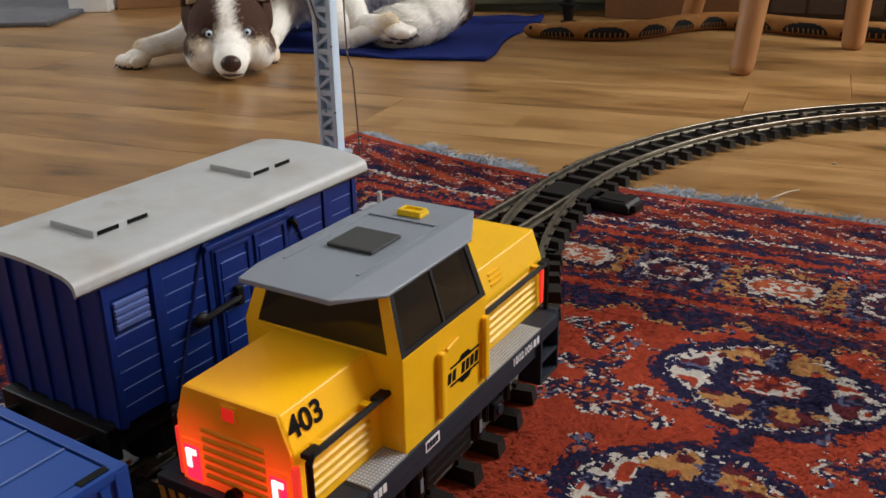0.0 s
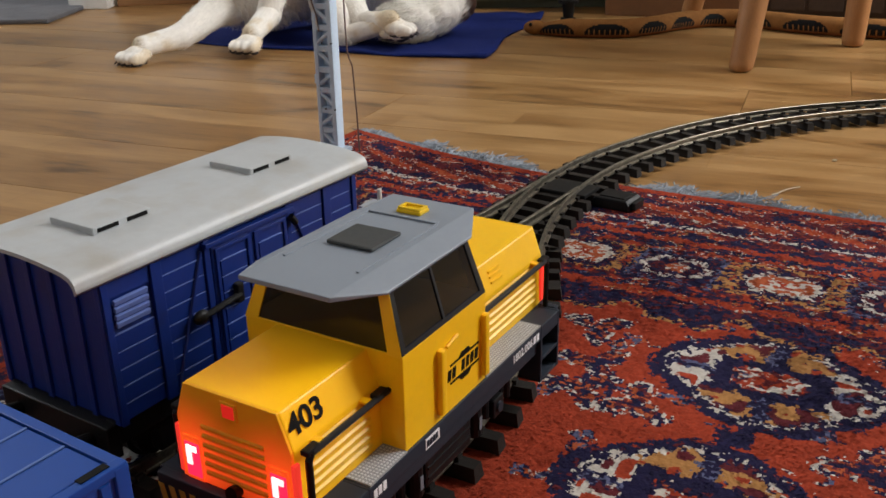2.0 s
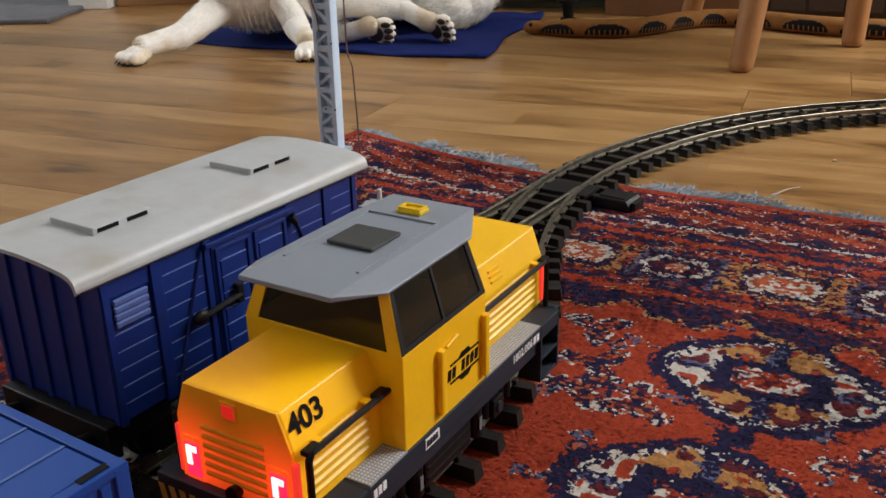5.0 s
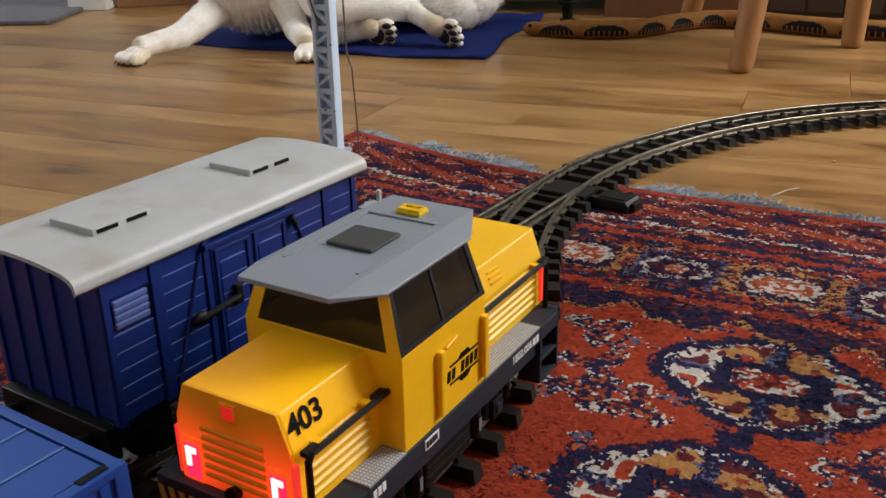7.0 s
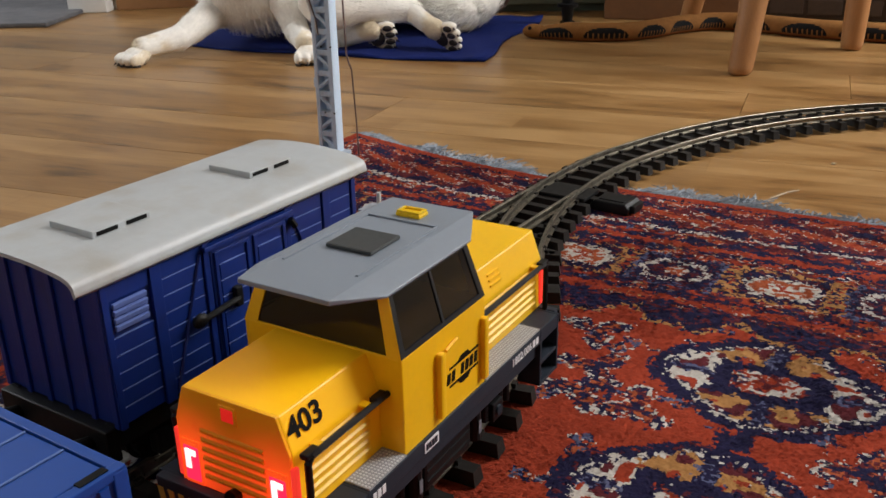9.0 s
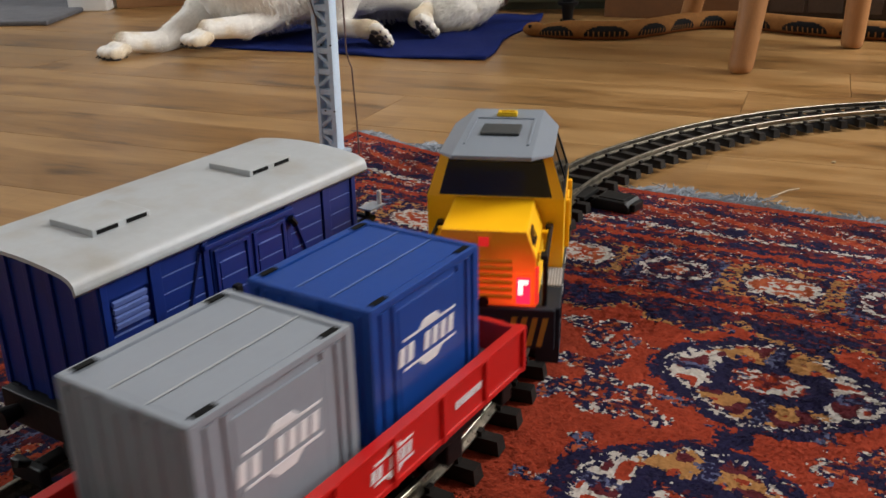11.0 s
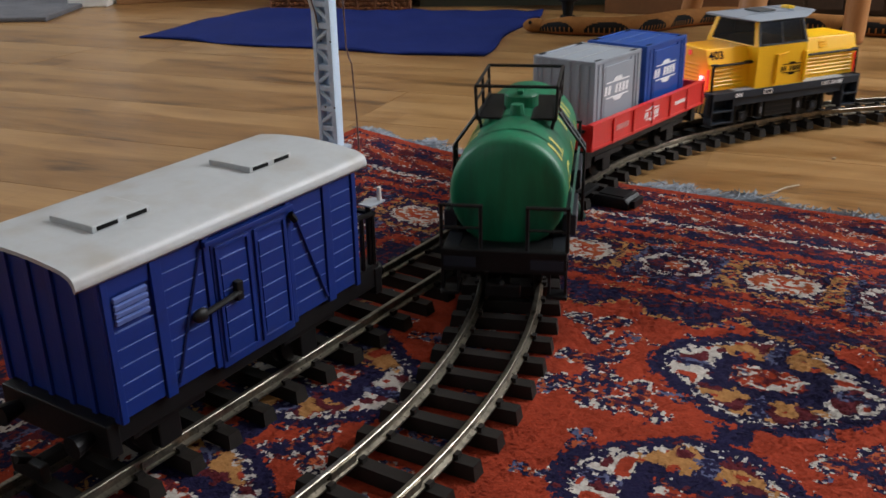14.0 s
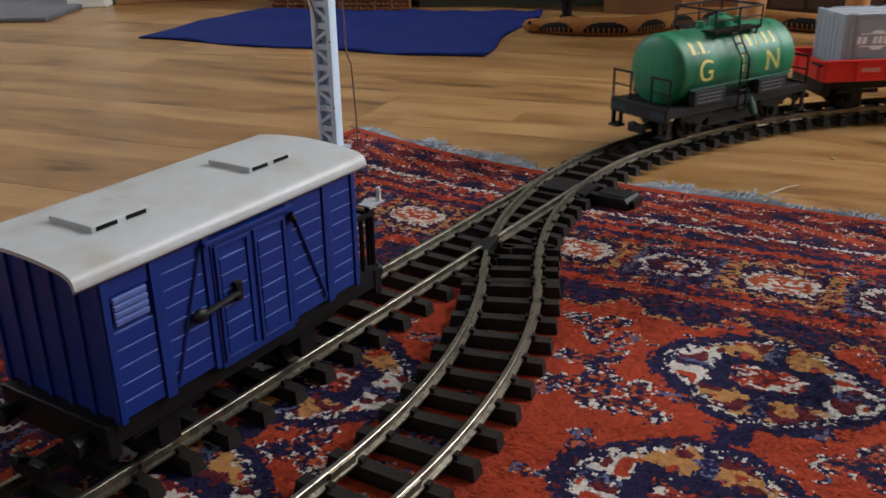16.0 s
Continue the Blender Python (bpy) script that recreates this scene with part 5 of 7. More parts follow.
        for x0, z_0, x1, z_1 in ((0.0445, Z1 - 0.008, 0.0715, Z0 + 0.004), (-0.0310, Z1 - 0.006, -0.0560, Z0 + 0.004)):
            part("brace", rod((x0, y * (W + 0.0005), z_0), (x1, y * (W + 0.0005), z_1), 0.0012, sides=6), BLUE, ob)
        part("hook", rod((0.0395, y * (W + 0.003), Z1 - 0.008), (0.0430, y * (W + 0.0035), Z1 - 0.013), 0.0022), BLACK, ob)
        if y < 0:
            for k in range(4):
                part("louvre", turned(box(-0.0105, 0.0105, -0.0014, 0.0006, 0, 0.0030, 0.0004), pose(-0.0800, -W - 0.0004, 0.0970 + k * 0.0040, 14, 0, 0)), BLUE_HIGHLIGHT_LOUVRE, ob, "pale blue ventilation louvre")
        part("sole_bar", box(-0.098, 0.134, min(y * 0.036, y * 0.043), max(y * 0.036, y * 0.043), 0.030, 0.0445, 0.0008), BLACK, ob)
    for x, e in ((-1, A0), (1, A1)):
        for k in range(6):
            part("end_post", box(min(e, e + x * 0.0018), max(e, e + x * 0.0018), -0.045 + k * 0.018 - 0.0018, -0.045 + k * 0.018 + 0.0018, Z0, Z1 + 0.006, 0.0004), BLUE, ob)
    # roof: a shallow arch with rolled eaves
    E0, E1, half = -0.1112, 0.1163, 0.0502
    eave = [(-half + 0.0070 * (1 - math.cos(a)), 0.1265 + 0.0062 * math.sin(a)) for a in np.linspace(0, 1.30, 7)]
    arc = [(-half - 0.0006, 0.1250)] + eave + [(y, 0.1327 + 0.0040 * (1 - (y / (half - 0.003)) ** 2)) for y in np.linspace(-half + 0.0080, half - 0.0080, 13)] + [(-y, z) for y, z in reversed(eave)] + [(half + 0.0006, 0.1250)]
    under = [(y * 0.965, z - 0.0022) for y, z in reversed(arc)]
    roof = part("roof", prism([(float(y), float(z)) for y, z in arc + under], "x", E0, E1), WAGON_ROOF, ob, "weathered pale grey arched roof")
    ends = {k for f in roof.data.polygons if abs(f.normal.x) > 0.5 for k in f.edge_keys}
    for f in roof.data.polygons:
        f.use_smooth = abs(f.normal.x) < 0.5
    for e in roof.data.edges:
        e.use_edge_sharp = e.key in ends
    part("body_top", prism([(float(y * 0.93), float(z - 0.002)) for y, z in arc], "x", A0 + 0.001, A1 - 0.001), BLUE, ob)
    for x in (-0.0570, 0.0575):
        v = part("roof_vent", box(x - 0.0187, x + 0.0187, -0.0210, 0.0134, 0.130, 0.1399, 0.0008), WAGON_ROOF, roof, "raised roof vent with two dark slots")
        for k in (-0.0095, 0.0095):
            part("vent_slot", box(x + k - 0.0066, x + k + 0.0066, -0.0214, -0.0208, 0.1368, 0.1390), PRINT_BLACK, v)
    # underframe, end platforms, brake stand
    part("underframe", box(-0.098, 0.134, -0.037, 0.037, 0.032, 0.0440, 0.001), BLACK, ob)
    part("platform", box(A1, 0.134, -0.043, 0.043, 0.0440, 0.0475, 0.0006), BLACK, ob)
    for d, x in ((-1, 0.096), (1, 0.128)):
        part("headstock", box(min(d * x, d * (x + 0.008)), max(d * x, d * (x + 0.008)), -0.044, 0.044, 0.024, 0.0440, 0.001), BLACK, ob)
        coupler(ob, d * (x + 0.005), d)
        for y in (-0.03, 0.03):
            part("buffer", rod((d * (x + 0.008), y, 0.034), (d * (x + 0.020), y, 0.034), 0.004, 0.0065, 16), BLACK, ob)
    for k in range(6):
        part("baluster", rod((0.130, -0.042 + k * 0.0168, 0.047), (0.130, -0.042 + k * 0.0168, 0.085), 0.0018, sides=6), BLACK, ob)
    part("handrail", rod((0.130, -0.044, 0.085), (0.130, 0.044, 0.085), 0.002, sides=6), BLACK, ob)
    part("side_handrail", rod((0.104, -0.0425, 0.087), (0.130, -0.0425, 0.085), 0.002, sides=6), BLACK, ob)
    part("baluster", rod((0.117, -0.0425, 0.047), (0.117, -0.0425, 0.085), 0.0018, sides=6), BLACK, ob)
    br = box(0.120, 0.137, -0.049, -0.038, 0.0930, 0.0942, 0.0004)
    part("brake_lever", rod((0.134, -0.046, 0.0940), (0.134, -0.046, 0.1035), 0.0017, 0.0014), PAINT_WHITE, ob, "small white brake lever")
    part("brake_stand", br, material("pale_grey_plastic", (0.36, 0.40, 0.45), 0.5), ob, "pale grey brake stand")
    part("brake_column", rod((0.128, -0.040, 0.047), (0.128, -0.040, 0.0935), 0.002), BLACK, ob)
    wheel_sets(ob, (-0.060, 0.060))
    for x in (-0.060, 0.060):
        for y in (-1, 1):
            ax = box(x - 0.008, x + 0.008, min(y * 0.030, y * 0.038), max(y * 0.030, y * 0.038), 0.008, 0.034, 0.001)
            box(x - 0.026, x + 0.026, min(y * 0.037, y * 0.040), max(y * 0.037, y * 0.040), 0.025, 0.031, 0.0008, bm=ax)
            part("axle_box", ax, BLACK, ob)
    return ob


LOCO = build_locomotive()
FLAT = build_flat_wagon()
GREY_BOX = build_container("grey toy shipping container with white emblem on the wagon", CONT_GREY, material("pale_seam", (0.42, 0.44, 0.46), 0.5))
BLUE_BOX = build_container("blue toy shipping container with white emblem on the wagon", CONT_BLUE, material("pale_blue_seam", (0.10, 0.17, 0.42), 0.5))
TANK = build_tank_wagon()
build_box_wagon()
# ---------------------------------------------------------------- catenary mast and hanging wire
def build_mast():
    ob = thing("catenary_mast", "pale blue-grey plastic lattice catenary mast beside the rails", "toy mast", at=pose(-0.1345, 1.115, 0.006, 0, 0, -28))
    H = 0.42
    part("base", prism(((-0.017, -0.014), (0.017, -0.014), (0.017, 0.014), (-0.017, 0.014)), "z", 0, 0.005, 0.001), MAST_DARK, ob)
    part("front_channel", prism(((0.0042, -0.0075), (0.0105, -0.0075), (0.0105, 0.0075), (0.0042, 0.0075)), "z", 0.004, H, 0.0008), MAST, ob)
    part("rear_channel", prism(((-0.0165, -0.007), (-0.0115, -0.007), (-0.0115, 0.007), (-0.0165, 0.007)), "z", 0.004, H, 0.0008), MAST, ob)
    part("web", box(-0.0125, 0.005, 0.0050, 0.0058, 0.004, H), MAST, ob)
    bar = shared("lattice_bar", rod((-0.0120, 0, 0), (0.005, 0, 0.0125), 0.0026, sides=6), MAST)
    bar2 = shared("lattice_bar", rod((0.005, 0, 0), (-0.0120, 0, 0.0125), 0.0026, sides=6), MAST)
    for k in range(16):
        piece("lattice_bar", bar if k % 2 else bar2, ob, pose(0, -0.0035, 0.010 + k * 0.025))
        piece("batten", shared("batten", box(-0.0125, 0.005, -0.0055, 0.003, 0, 0.007, 0.0008), MAST), ob, pose(0, 0, 0.024 + k * 0.025))
    for z in (0.055, 0.135, 0.215, 0.295):
        for x in (-0.0040, 0.0095):
            part("bolt", rod((x, -0.0072, z), (x, -0.0078, z), 0.0012), PRINT_BLACK, ob)
    part("clip", box(-0.0205, -0.016, -0.004, 0.004, 0.084, 0.096, 0.0008), MAST, ob)
    for k, (c, x) in enumerate(((PAINT_WHITE, -0.016), (WIRE, -0.014), (PAINT_WHITE, -0.018))):
        bm = rod((x + 0.004, -0.006, 0.166), (x - 0.004, -0.009, 0.196), 0.0008, sides=6)
        rod((x - 0.004, -0.009, 0.196), (x - 0.005, -0.008, 0.42), 0.0008, sides=6, bm=bm)
        rod((x + 0.004, -0.006, 0.166), (-0.008, -0.006, 0.148), 0.0008, sides=6, bm=bm)
        part("cable", bm, c, ob)
    w = thing("hanging_wire", "thin rusty wire hanging down beside the mast", "wire", at=pose(-0.1025, 1.105, 0.006))
    pts = ((0.0, 0.0, 0.0), (-0.001, 0, 0.045), (-0.0035, 0, 0.108), (-0.0065, 0, 0.116), (-0.0090, 0, 0.128), (-0.0095, 0, 0.175), (-0.012, 0, 0.42))
    bm = bmesh.new()
    for a, b in zip(pts, pts[1:]):
        rod(a, b, 0.0010, sides=6, bm=bm)
    part("wire_strand", bm, WIRE, w)


# ---------------------------------------------------------------- the dog's mat, stool, toy snake and the room's far side
def build_mat():
    """A thin cloth laid flat, its edges a little uneven."""
    a, b, c, d = Vector((0.076, 1.727)), Vector((0.262, 2.30)), Vector((-0.46, 2.44)), Vector((-0.652, 2.018))
    n = 44
    bm = bmesh.new()
    grid = []
    for i in range(n + 1):
        row = []
        for j in range(n + 1):
            s, t = i / n, j / n
            p = (d.lerp(a, s)).lerp(c.lerp(b, s), t)
            p = p + Vector((0.010 * math.sin(t * 9 + 1) * (s > 0.98), 0.008 * math.sin(s * 14) + 0.01 * math.sin(s * 5 + 2)))
            wr = noise.noise((p.x * 7, p.y * 7, 0)) * 0.005 + noise.noise((p.x * 16, p.y * 5 + p.x * 6, 3)) * 0.006
            row.append((p.x, p.y, 0.0062 + max(-0.004, wr)))
        grid.append(row)
    top = [[bm.verts.new(q) for q in r] for r in grid]
    low = [[bm.verts.new((q[0], q[1], q[2] - 0.0045 if 0 < i < n and 0 < j < n else 0.0008)) for j, q in enumerate(r)] for i, r in enumerate(grid)]
    for i in range(n):
        for j in range(n):
            bm.faces.new((top[i][j], top[i + 1][j], top[i + 1][j + 1], top[i][j + 1]))
            bm.faces.new((low[i][j], low[i][j + 1], low[i + 1][j + 1], low[i + 1][j]))
    for i in range(n):
        for j0 in (0, n):
            bm.faces.new((top[i][j0], top[i + 1][j0], low[i + 1][j0], low[i][j0]))
            bm.faces.new((top[j0][i], top[j0][i + 1], low[j0][i + 1], low[j0][i]))
    bmesh.ops.recalc_face_normals(bm, faces=bm.faces[:])
    tagged(part("dog_mat", bm, MAT_BLUE, smooth=True), "thin crumpled royal blue cloth spread on the floor", "dog mat")


def leg(ob, foot, top, r0, r1):
    bm = bmesh.new()
    a, b = Vector(foot), Vector(top)
    rings = []
    for t, r in ((0, r0 * 0.75), (0.012, r0 * 0.96), (0.04, r0 * 1.03), (0.3, (r0 * 2 + r1) / 3), (0.7, r1), (1, r1)):
        c = a.lerp(b, t)
        rings.append([bm.verts.new((c.x + r * math.cos(k * math.tau / 20), c.y + r * math.sin(k * math.tau / 20), c.z)) for k in range(20)])
    for p, q in zip(rings, rings[1:]):
        for k in range(20):
            bm.faces.new((p[k], p[(k + 1) % 20], q[(k + 1) % 20], q[k]))
    bm.faces.new(rings[0])
    bm.faces.new(rings[-1])
    bmesh.ops.recalc_face_normals(bm, faces=bm.faces[:])
    return part("leg", bm, WOOD_LEG, ob, smooth=True)


def build_stool():
    ob = thing("wooden_stool", "low beech stool with splayed turned legs", "stool", at=pose(0.73, 1.83, 0))
    o = ob.matrix_world.inverted()
    for foot, top in (((0.517, 1.585, 0.001), (0.580, 1.66, 0.36)), ((0.800, 1.80, 0.001), (0.812, 1.815, 0.36)), ((0.92, 1.55, 0.001), (0.86, 1.63, 0.36)), ((0.55, 2.08, 0.001), (0.60, 2.0, 0.36))):
        leg(ob, o @ Vector(foot), o @ Vector(top), 0.0205, 0.027)
    part("seat", turned(rod((0, 0, 0.355), (0, 0, 0.395), 0.21, 0.205, 40), Matrix.Identity(4)), WOOD_LEG, ob)


def snake_path(t):
    keys = ((0.215, 2.005), (0.285, 1.965), (0.380, 1.950), (0.455, 1.985), (0.520, 2.035), (0.60, 2.070), (0.68, 2.045), (0.76, 1.965), (0.84, 1.905), (0.95, 1.86), (1.08, 1.90), (1.20, 1.96))
    x = t * (len(keys) - 1)
    i = min(int(x), len(keys) - 2)
    f = x - i
    p = [Vector(keys[max(0, min(len(keys) - 1, k))]) for k in (i - 1, i, i + 1, i + 2)]
    return 0.5 * (2 * p[1] + (p[2] - p[0]) * f + (2 * p[0] - 5 * p[1] + 4 * p[2] - p[3]) * f * f + (3 * p[1] - p[0] - 3 * p[2] + p[3]) * f ** 3)


def build_snake():
    ob = thing("toy_snake", "long stuffed cloth snake with tan and black markings", "stuffed toy")
    n, k, r = 440, 40, 0.0200
    bm = bmesh.new()
    rings = []
    for i in range(n + 1):
        t = i / n
        c, d = snake_path(t), snake_path(min(1, t + 0.002)) - snake_path(max(0, t - 0.002))
        d.normalize()
        rr = r * min(1, 0.62 + t * 5) * min(1, (1 - t) * 12 + 0.1)
        rings.append([bm.verts.new((c.x - d.y * rr * math.cos(a), c.y + d.x * rr * math.cos(a), rr * 0.96 + rr * 0.95 * math.sin(a))) for a in (j * math.tau / k for j in range(k))])
    for i in range(n):
        for j in range(k):
            f = bm.faces.new((rings[i][j], rings[i][(j + 1) % k], rings[i + 1][(j + 1) % k], rings[i + 1][j]))
            phase = (i % 44) / 44
            a = ((j + 0.5) / k * 360 + 90) % 360
            rise = a if a < 180 else 360 - a
            if rise < 52:
                f.material_index = 2
            elif math.hypot((phase - 0.5) / 0.43, (rise - 52) / 76) < 1 and not (i % 4 == 0 and rise < 92):
                f.material_index = 1
    bm.faces.new(rings[0])
    bm.faces.new(rings[-1])
    bmesh.ops.recalc_face_normals(bm, faces=bm.faces[:])
    part("body", bm, SNAKE_TAN, ob, smooth=True, mats=(SNAKE_BLACK, SNAKE_RIM))
    part("head", ball((0.205, 2.008, 0.0155), 0.026, 0.02, 0.0150), SNAKE_TAN, ob, "flat rounded snake head", smooth=True)
    for s in (-1, 1):
        part("eye", ball((0.193, 2.006 + s * 0.0125, 0.0235), 0.004, 0.004, 0.004, 10, 8), SNAKE_BLACK, ob)


def build_basket(x, y, w, d, h, turn):
    ob = thing("wicker_basket", "woven brown wicker basket on the floor", "basket", at=pose(x, y, 0, 0, 0, turn))
    part("liner", box(-w / 2 + 0.006, w / 2 - 0.006, -d / 2 + 0.006, d / 2 - 0.006, 0.002, h - 0.02), WICKER, ob)
    cane = bmesh.new()
    for k in range(int(h / 0.011)):
        z = 0.006 + k * 0.011
        n = 44
        for i in range(n):
            a = -w / 2 + w * i / n
            o = 0.0022 * (1 if (i + k) % 2 else -1)
            rod((a, -d / 2 - o, z), (a + w / n, -d / 2 + o, z), 0.0048, sides=5, bm=cane)
    part("weave", cane, WICKER, ob)
    part("rim", box(-w / 2 - 0.006, w / 2 + 0.006, -d / 2 - 0.006, d / 2 + 0.006, h - 0.02, h, 0.008), WICKER, ob)
    for i in range(9):
        part("stake", rod((-w / 2 + w * i / 8, -d / 2 - 0.001, 0), (-w / 2 + w * i / 8, -d / 2 - 0.001, h), 0.004, sides=6), WICKER, ob)


def build_room():
    t = 0.12
    X0, X1, Y0, Y1, H = -3.1, 2.6, -2.0, 3.9, 2.45
    # right-hand wall with its window opening, far wall with another
    def windowed(name, axis, at, lo, hi, w0, w1, z0, z1, sgn):
        bm = bmesh.new()
        for a, b, c, d in ((lo, w0, 0, H), (w1, hi, 0, H), (w0, w1, 0, z0), (w0, w1, z1, H)):
            if axis == "x":
                box(min(at, at + sgn * t), max(at, at + sgn * t), a, b, c, d, bm=bm)
            else:
                box(a, b, min(at, at + sgn * t), max(at, at + sgn * t), c, d, bm=bm)
        tagged(part(name, bm, WALL), "painted wall with a wide window", "wall", kind="structure")
    # the south opening is added for the unseen fill lamp
    windowed("wall_south", "y", Y0, X0 - t, X1 + t, -2.9, -1.3, 0.85, 2.15, -1)
    windowed("wall_east", "x", X1, Y0, Y1, 0.3, 2.6, 0.85, 2.15, 1)
    tagged(part("wall_north", box(X0 - t, X1 + t, Y1, Y1 + t, 0, H), WALL), "plain painted wall", "wall", kind="structure")
    windowed("wall_west", "x", X0, Y0, Y1, 1.9, 3.3, 0.8, 2.1, -1)
    tagged(part("ceiling", box(X0 - t, X1 + t, Y0 - t, Y1 + t, H, H + 0.1), CEILING), "plain pale ceiling", "ceiling", kind="structure")
    # the low partition, threshold and carpet at the far side
    tagged(part("carpet", box(-3.05, -0.96, 2.30, 3.85, 0.0, 0.012, 0.004), CARPET), "flat grey carpet beyond the doorway", "carpet", kind="structure")
    tagged(part("door_frame", box(-1.00, -0.895, 2.55, 2.66, 0, 2.0, 0.004), PAINT_WHITE), "white painted door frame", "door frame", kind="structure")
    tagged(part("baseboard", turned(box(0, 0.55, 0, 0.02, 0, 0.07, 0.003), pose(-0.885, 2.60, 0, 0, 0, 12)), material("oak_strip", (0.30, 0.15, 0.06), 0.5)), "varnished wooden skirting strip", "skirting", kind="structure")
    cab = thing("low_cabinet", "sage green painted cabinet with dark plinth", "cabinet", at=pose(0.30, 2.62, 0, 0, 0, -3))
    part("plinth", box(-0.34, 0.34, -0.19, 0.2, 0, 0.02), SAGE, cab)
    part("carcass", box(-0.36, 0.36, -0.215, 0.2, 0.02, 0.60, 0.004), SAGE, cab)
    part("door", box(-0.33, 0.0, -0.225, -0.213, 0.05, 0.56, 0.003), SAGE, cab)
    part("door", box(0.004, 0.33, -0.225, -0.213, 0.05, 0.56, 0.003), SAGE, cab)
    st = thing("stand_foot", "black turned foot of a floor stand", "stand", at=pose(0.296, 2.165, 0))
    bm = rod((0, 0, 0), (0, 0, 0.012), 0.019, 0.017, 16)
    rod((0, 0, 0.012), (0, 0, 0.045), 0.011, 0.015, 16, bm=bm)
    rod((0, 0, 0.045), (0, 0, 0.052), 0.024, 0.024, 16, bm=bm)
    rod((0, 0, 0.052), (0, 0, 0.30), 0.014, 0.014, 16, bm=bm)
    part("foot", bm, BLACK, st)
    bx = thing("cardboard_box", "plain brown cardboard box behind the stool", "box", at=pose(0.62, 2.26, 0, 0, 0, -22))
    part("carton", box(-0.21, 0.10, -0.07, 0.2, 0, 0.28, 0.002), CARDBOARD, bx)
    part("flap", box(-0.21, 0.10, -0.085, -0.07, 0.265, 0.272), CARDBOARD, bx)
    sh = thing("wooden_chest", "dark wooden chest with panelled front behind the stool", "chest", at=pose(1.0, 2.25, 0, 0, 0, -22))
    part("chest_body", box(-0.28, 0.4, -0.1, 0.3, 0, 0.4, 0.004), material("dark_wood", (0.045, 0.027, 0.017), 0.6, vary=0.3, scale=10), sh)
    slat = shared("panel", box(-0.038, 0.038, -0.004, 0, 0, 0.034, 0.002), material("dark_panel", (0.06, 0.037, 0.024), 0.6, vary=0.3, scale=12))
    for i in range(8):
        for j in range(8):
            piece("panel", slat, sh, pose(-0.24 + i * 0.084, -0.1, 0.012 + j * 0.042))
    # windows: frame, pane and sill; the third is added round the fill lamp
    for nm, m, w in (("window_1", pose(X1 + 0.05, 1.45, 1.5, 0, 0, 90), 2.3), ("window_2", pose(X0 - 0.05, 2.6, 1.45, 0, 0, 90), 1.4), ("added_window", pose(-2.1, Y0 - 0.05, 1.5), 1.6)):
        h = 1.3
        ob = thing(nm, "white framed window letting daylight in", "window", at=m, kind="structure")
        fr = bmesh.new()
        for x in ((-w / 2, 0, w / 2) if w > 1 else (-w / 2, w / 2)):
            box(x - 0.025, x + 0.025, -0.03, 0.03, -h / 2, h / 2, bm=fr)
        for z in (-h / 2, h / 2):
            box(-w / 2, w / 2, -0.03, 0.03, z - 0.025, z + 0.025, bm=fr)
        part("window_frame", fr, PAINT_WHITE, ob)


def build_clutter():
    bm = bmesh.new()
    p = Vector((0.352, 0.932, 0.0015))
    for q in range(5):
        n = p + Vector((0.007, 0.003 + 0.002 * math.sin(q * 1.3), 0.0006))
        rod(p, n, 0.0009, sides=5, bm=bm)
        p = n
    tagged(part("straw", bm, material("pale_straw", (0.55, 0.48, 0.36), 0.7)), "short pale bit of straw on the floor", "straw")
    tagged(part("crumb", ball((0.467, 1.052, 0.0014), 0.003, 0.002, 0.0014, 8, 6), material("pale_crumb", (0.5, 0.42, 0.3), 0.8)), "tiny pale crumb on the wood floor", "crumb")


build_room()
build_mast()
build_mat()
build_stool()
build_snake()
build_basket(-0.235, 2.53, 0.36, 0.26, 0.18, -7)
build_clutter()
# ---------------------------------------------------------------- the dog
def melt(name, balls, voxel, shade, fluff=0.004, seed=1, rods=(), even=6):
    """Ellipsoids (centre, radii) and tapered rods grown into one rounded body, its fur uneven, coloured by place."""
    bm = bmesh.new()
    for c, r in balls:
        ball(c, *r, 20, 14, bm=bm)
    for a, b, r0, r1 in rods:
        rod(a, b, r0, r1, 16, bm=bm)
    me = bpy.data.meshes.new(name)
    bm.to_mesh(me)
    bm.free()
    tmp = new(name, me)
    re = tmp.modifiers.new("remesh", "REMESH")
    re.mode, re.voxel_size, re.use_smooth_shade = "VOXEL", voxel, True
    sm = tmp.modifiers.new("smooth", "SMOOTH")
    sm.iterations, sm.factor = even, 0.5
    bpy.context.view_layer.update()
    out = bpy.data.meshes.new_from_object(tmp.evaluated_get(bpy.context.evaluated_depsgraph_get()))
    out.name = name
    bpy.data.objects.remove(tmp)
    out.materials.clear()
    out.materials.append(FUR)
    rng = random.Random(seed)
    coats = (WHITE_COAT, BROWN_COAT, CREAM_COAT)
    colours = []
    for v in out.vertices:
        mix = Vector((0, 0, 0))
        for q in range(10):
            mix += Vector(coats[shade(v.co + Vector((rng.gauss(0, 0.005), rng.gauss(0, 0.005), rng.gauss(0, 0.005))))])
        colours += [*(mix / 10), 1.0]
    out.color_attributes.new("coat", "FLOAT_COLOR", "POINT").data.foreach_set("color", colours)
    for v in out.vertices:
        n = v.normal.copy()
        k = noise.noise(v.co * 38 + Vector((seed, 0, 0))) * 0.6 + noise.noise(Vector((v.co.x * 130, v.co.y * 130, v.co.z * 50))) * 0.5
        v.co = v.co + n * (k * fluff)
    for p in out.polygons:
        p.use_smooth = True
    return out


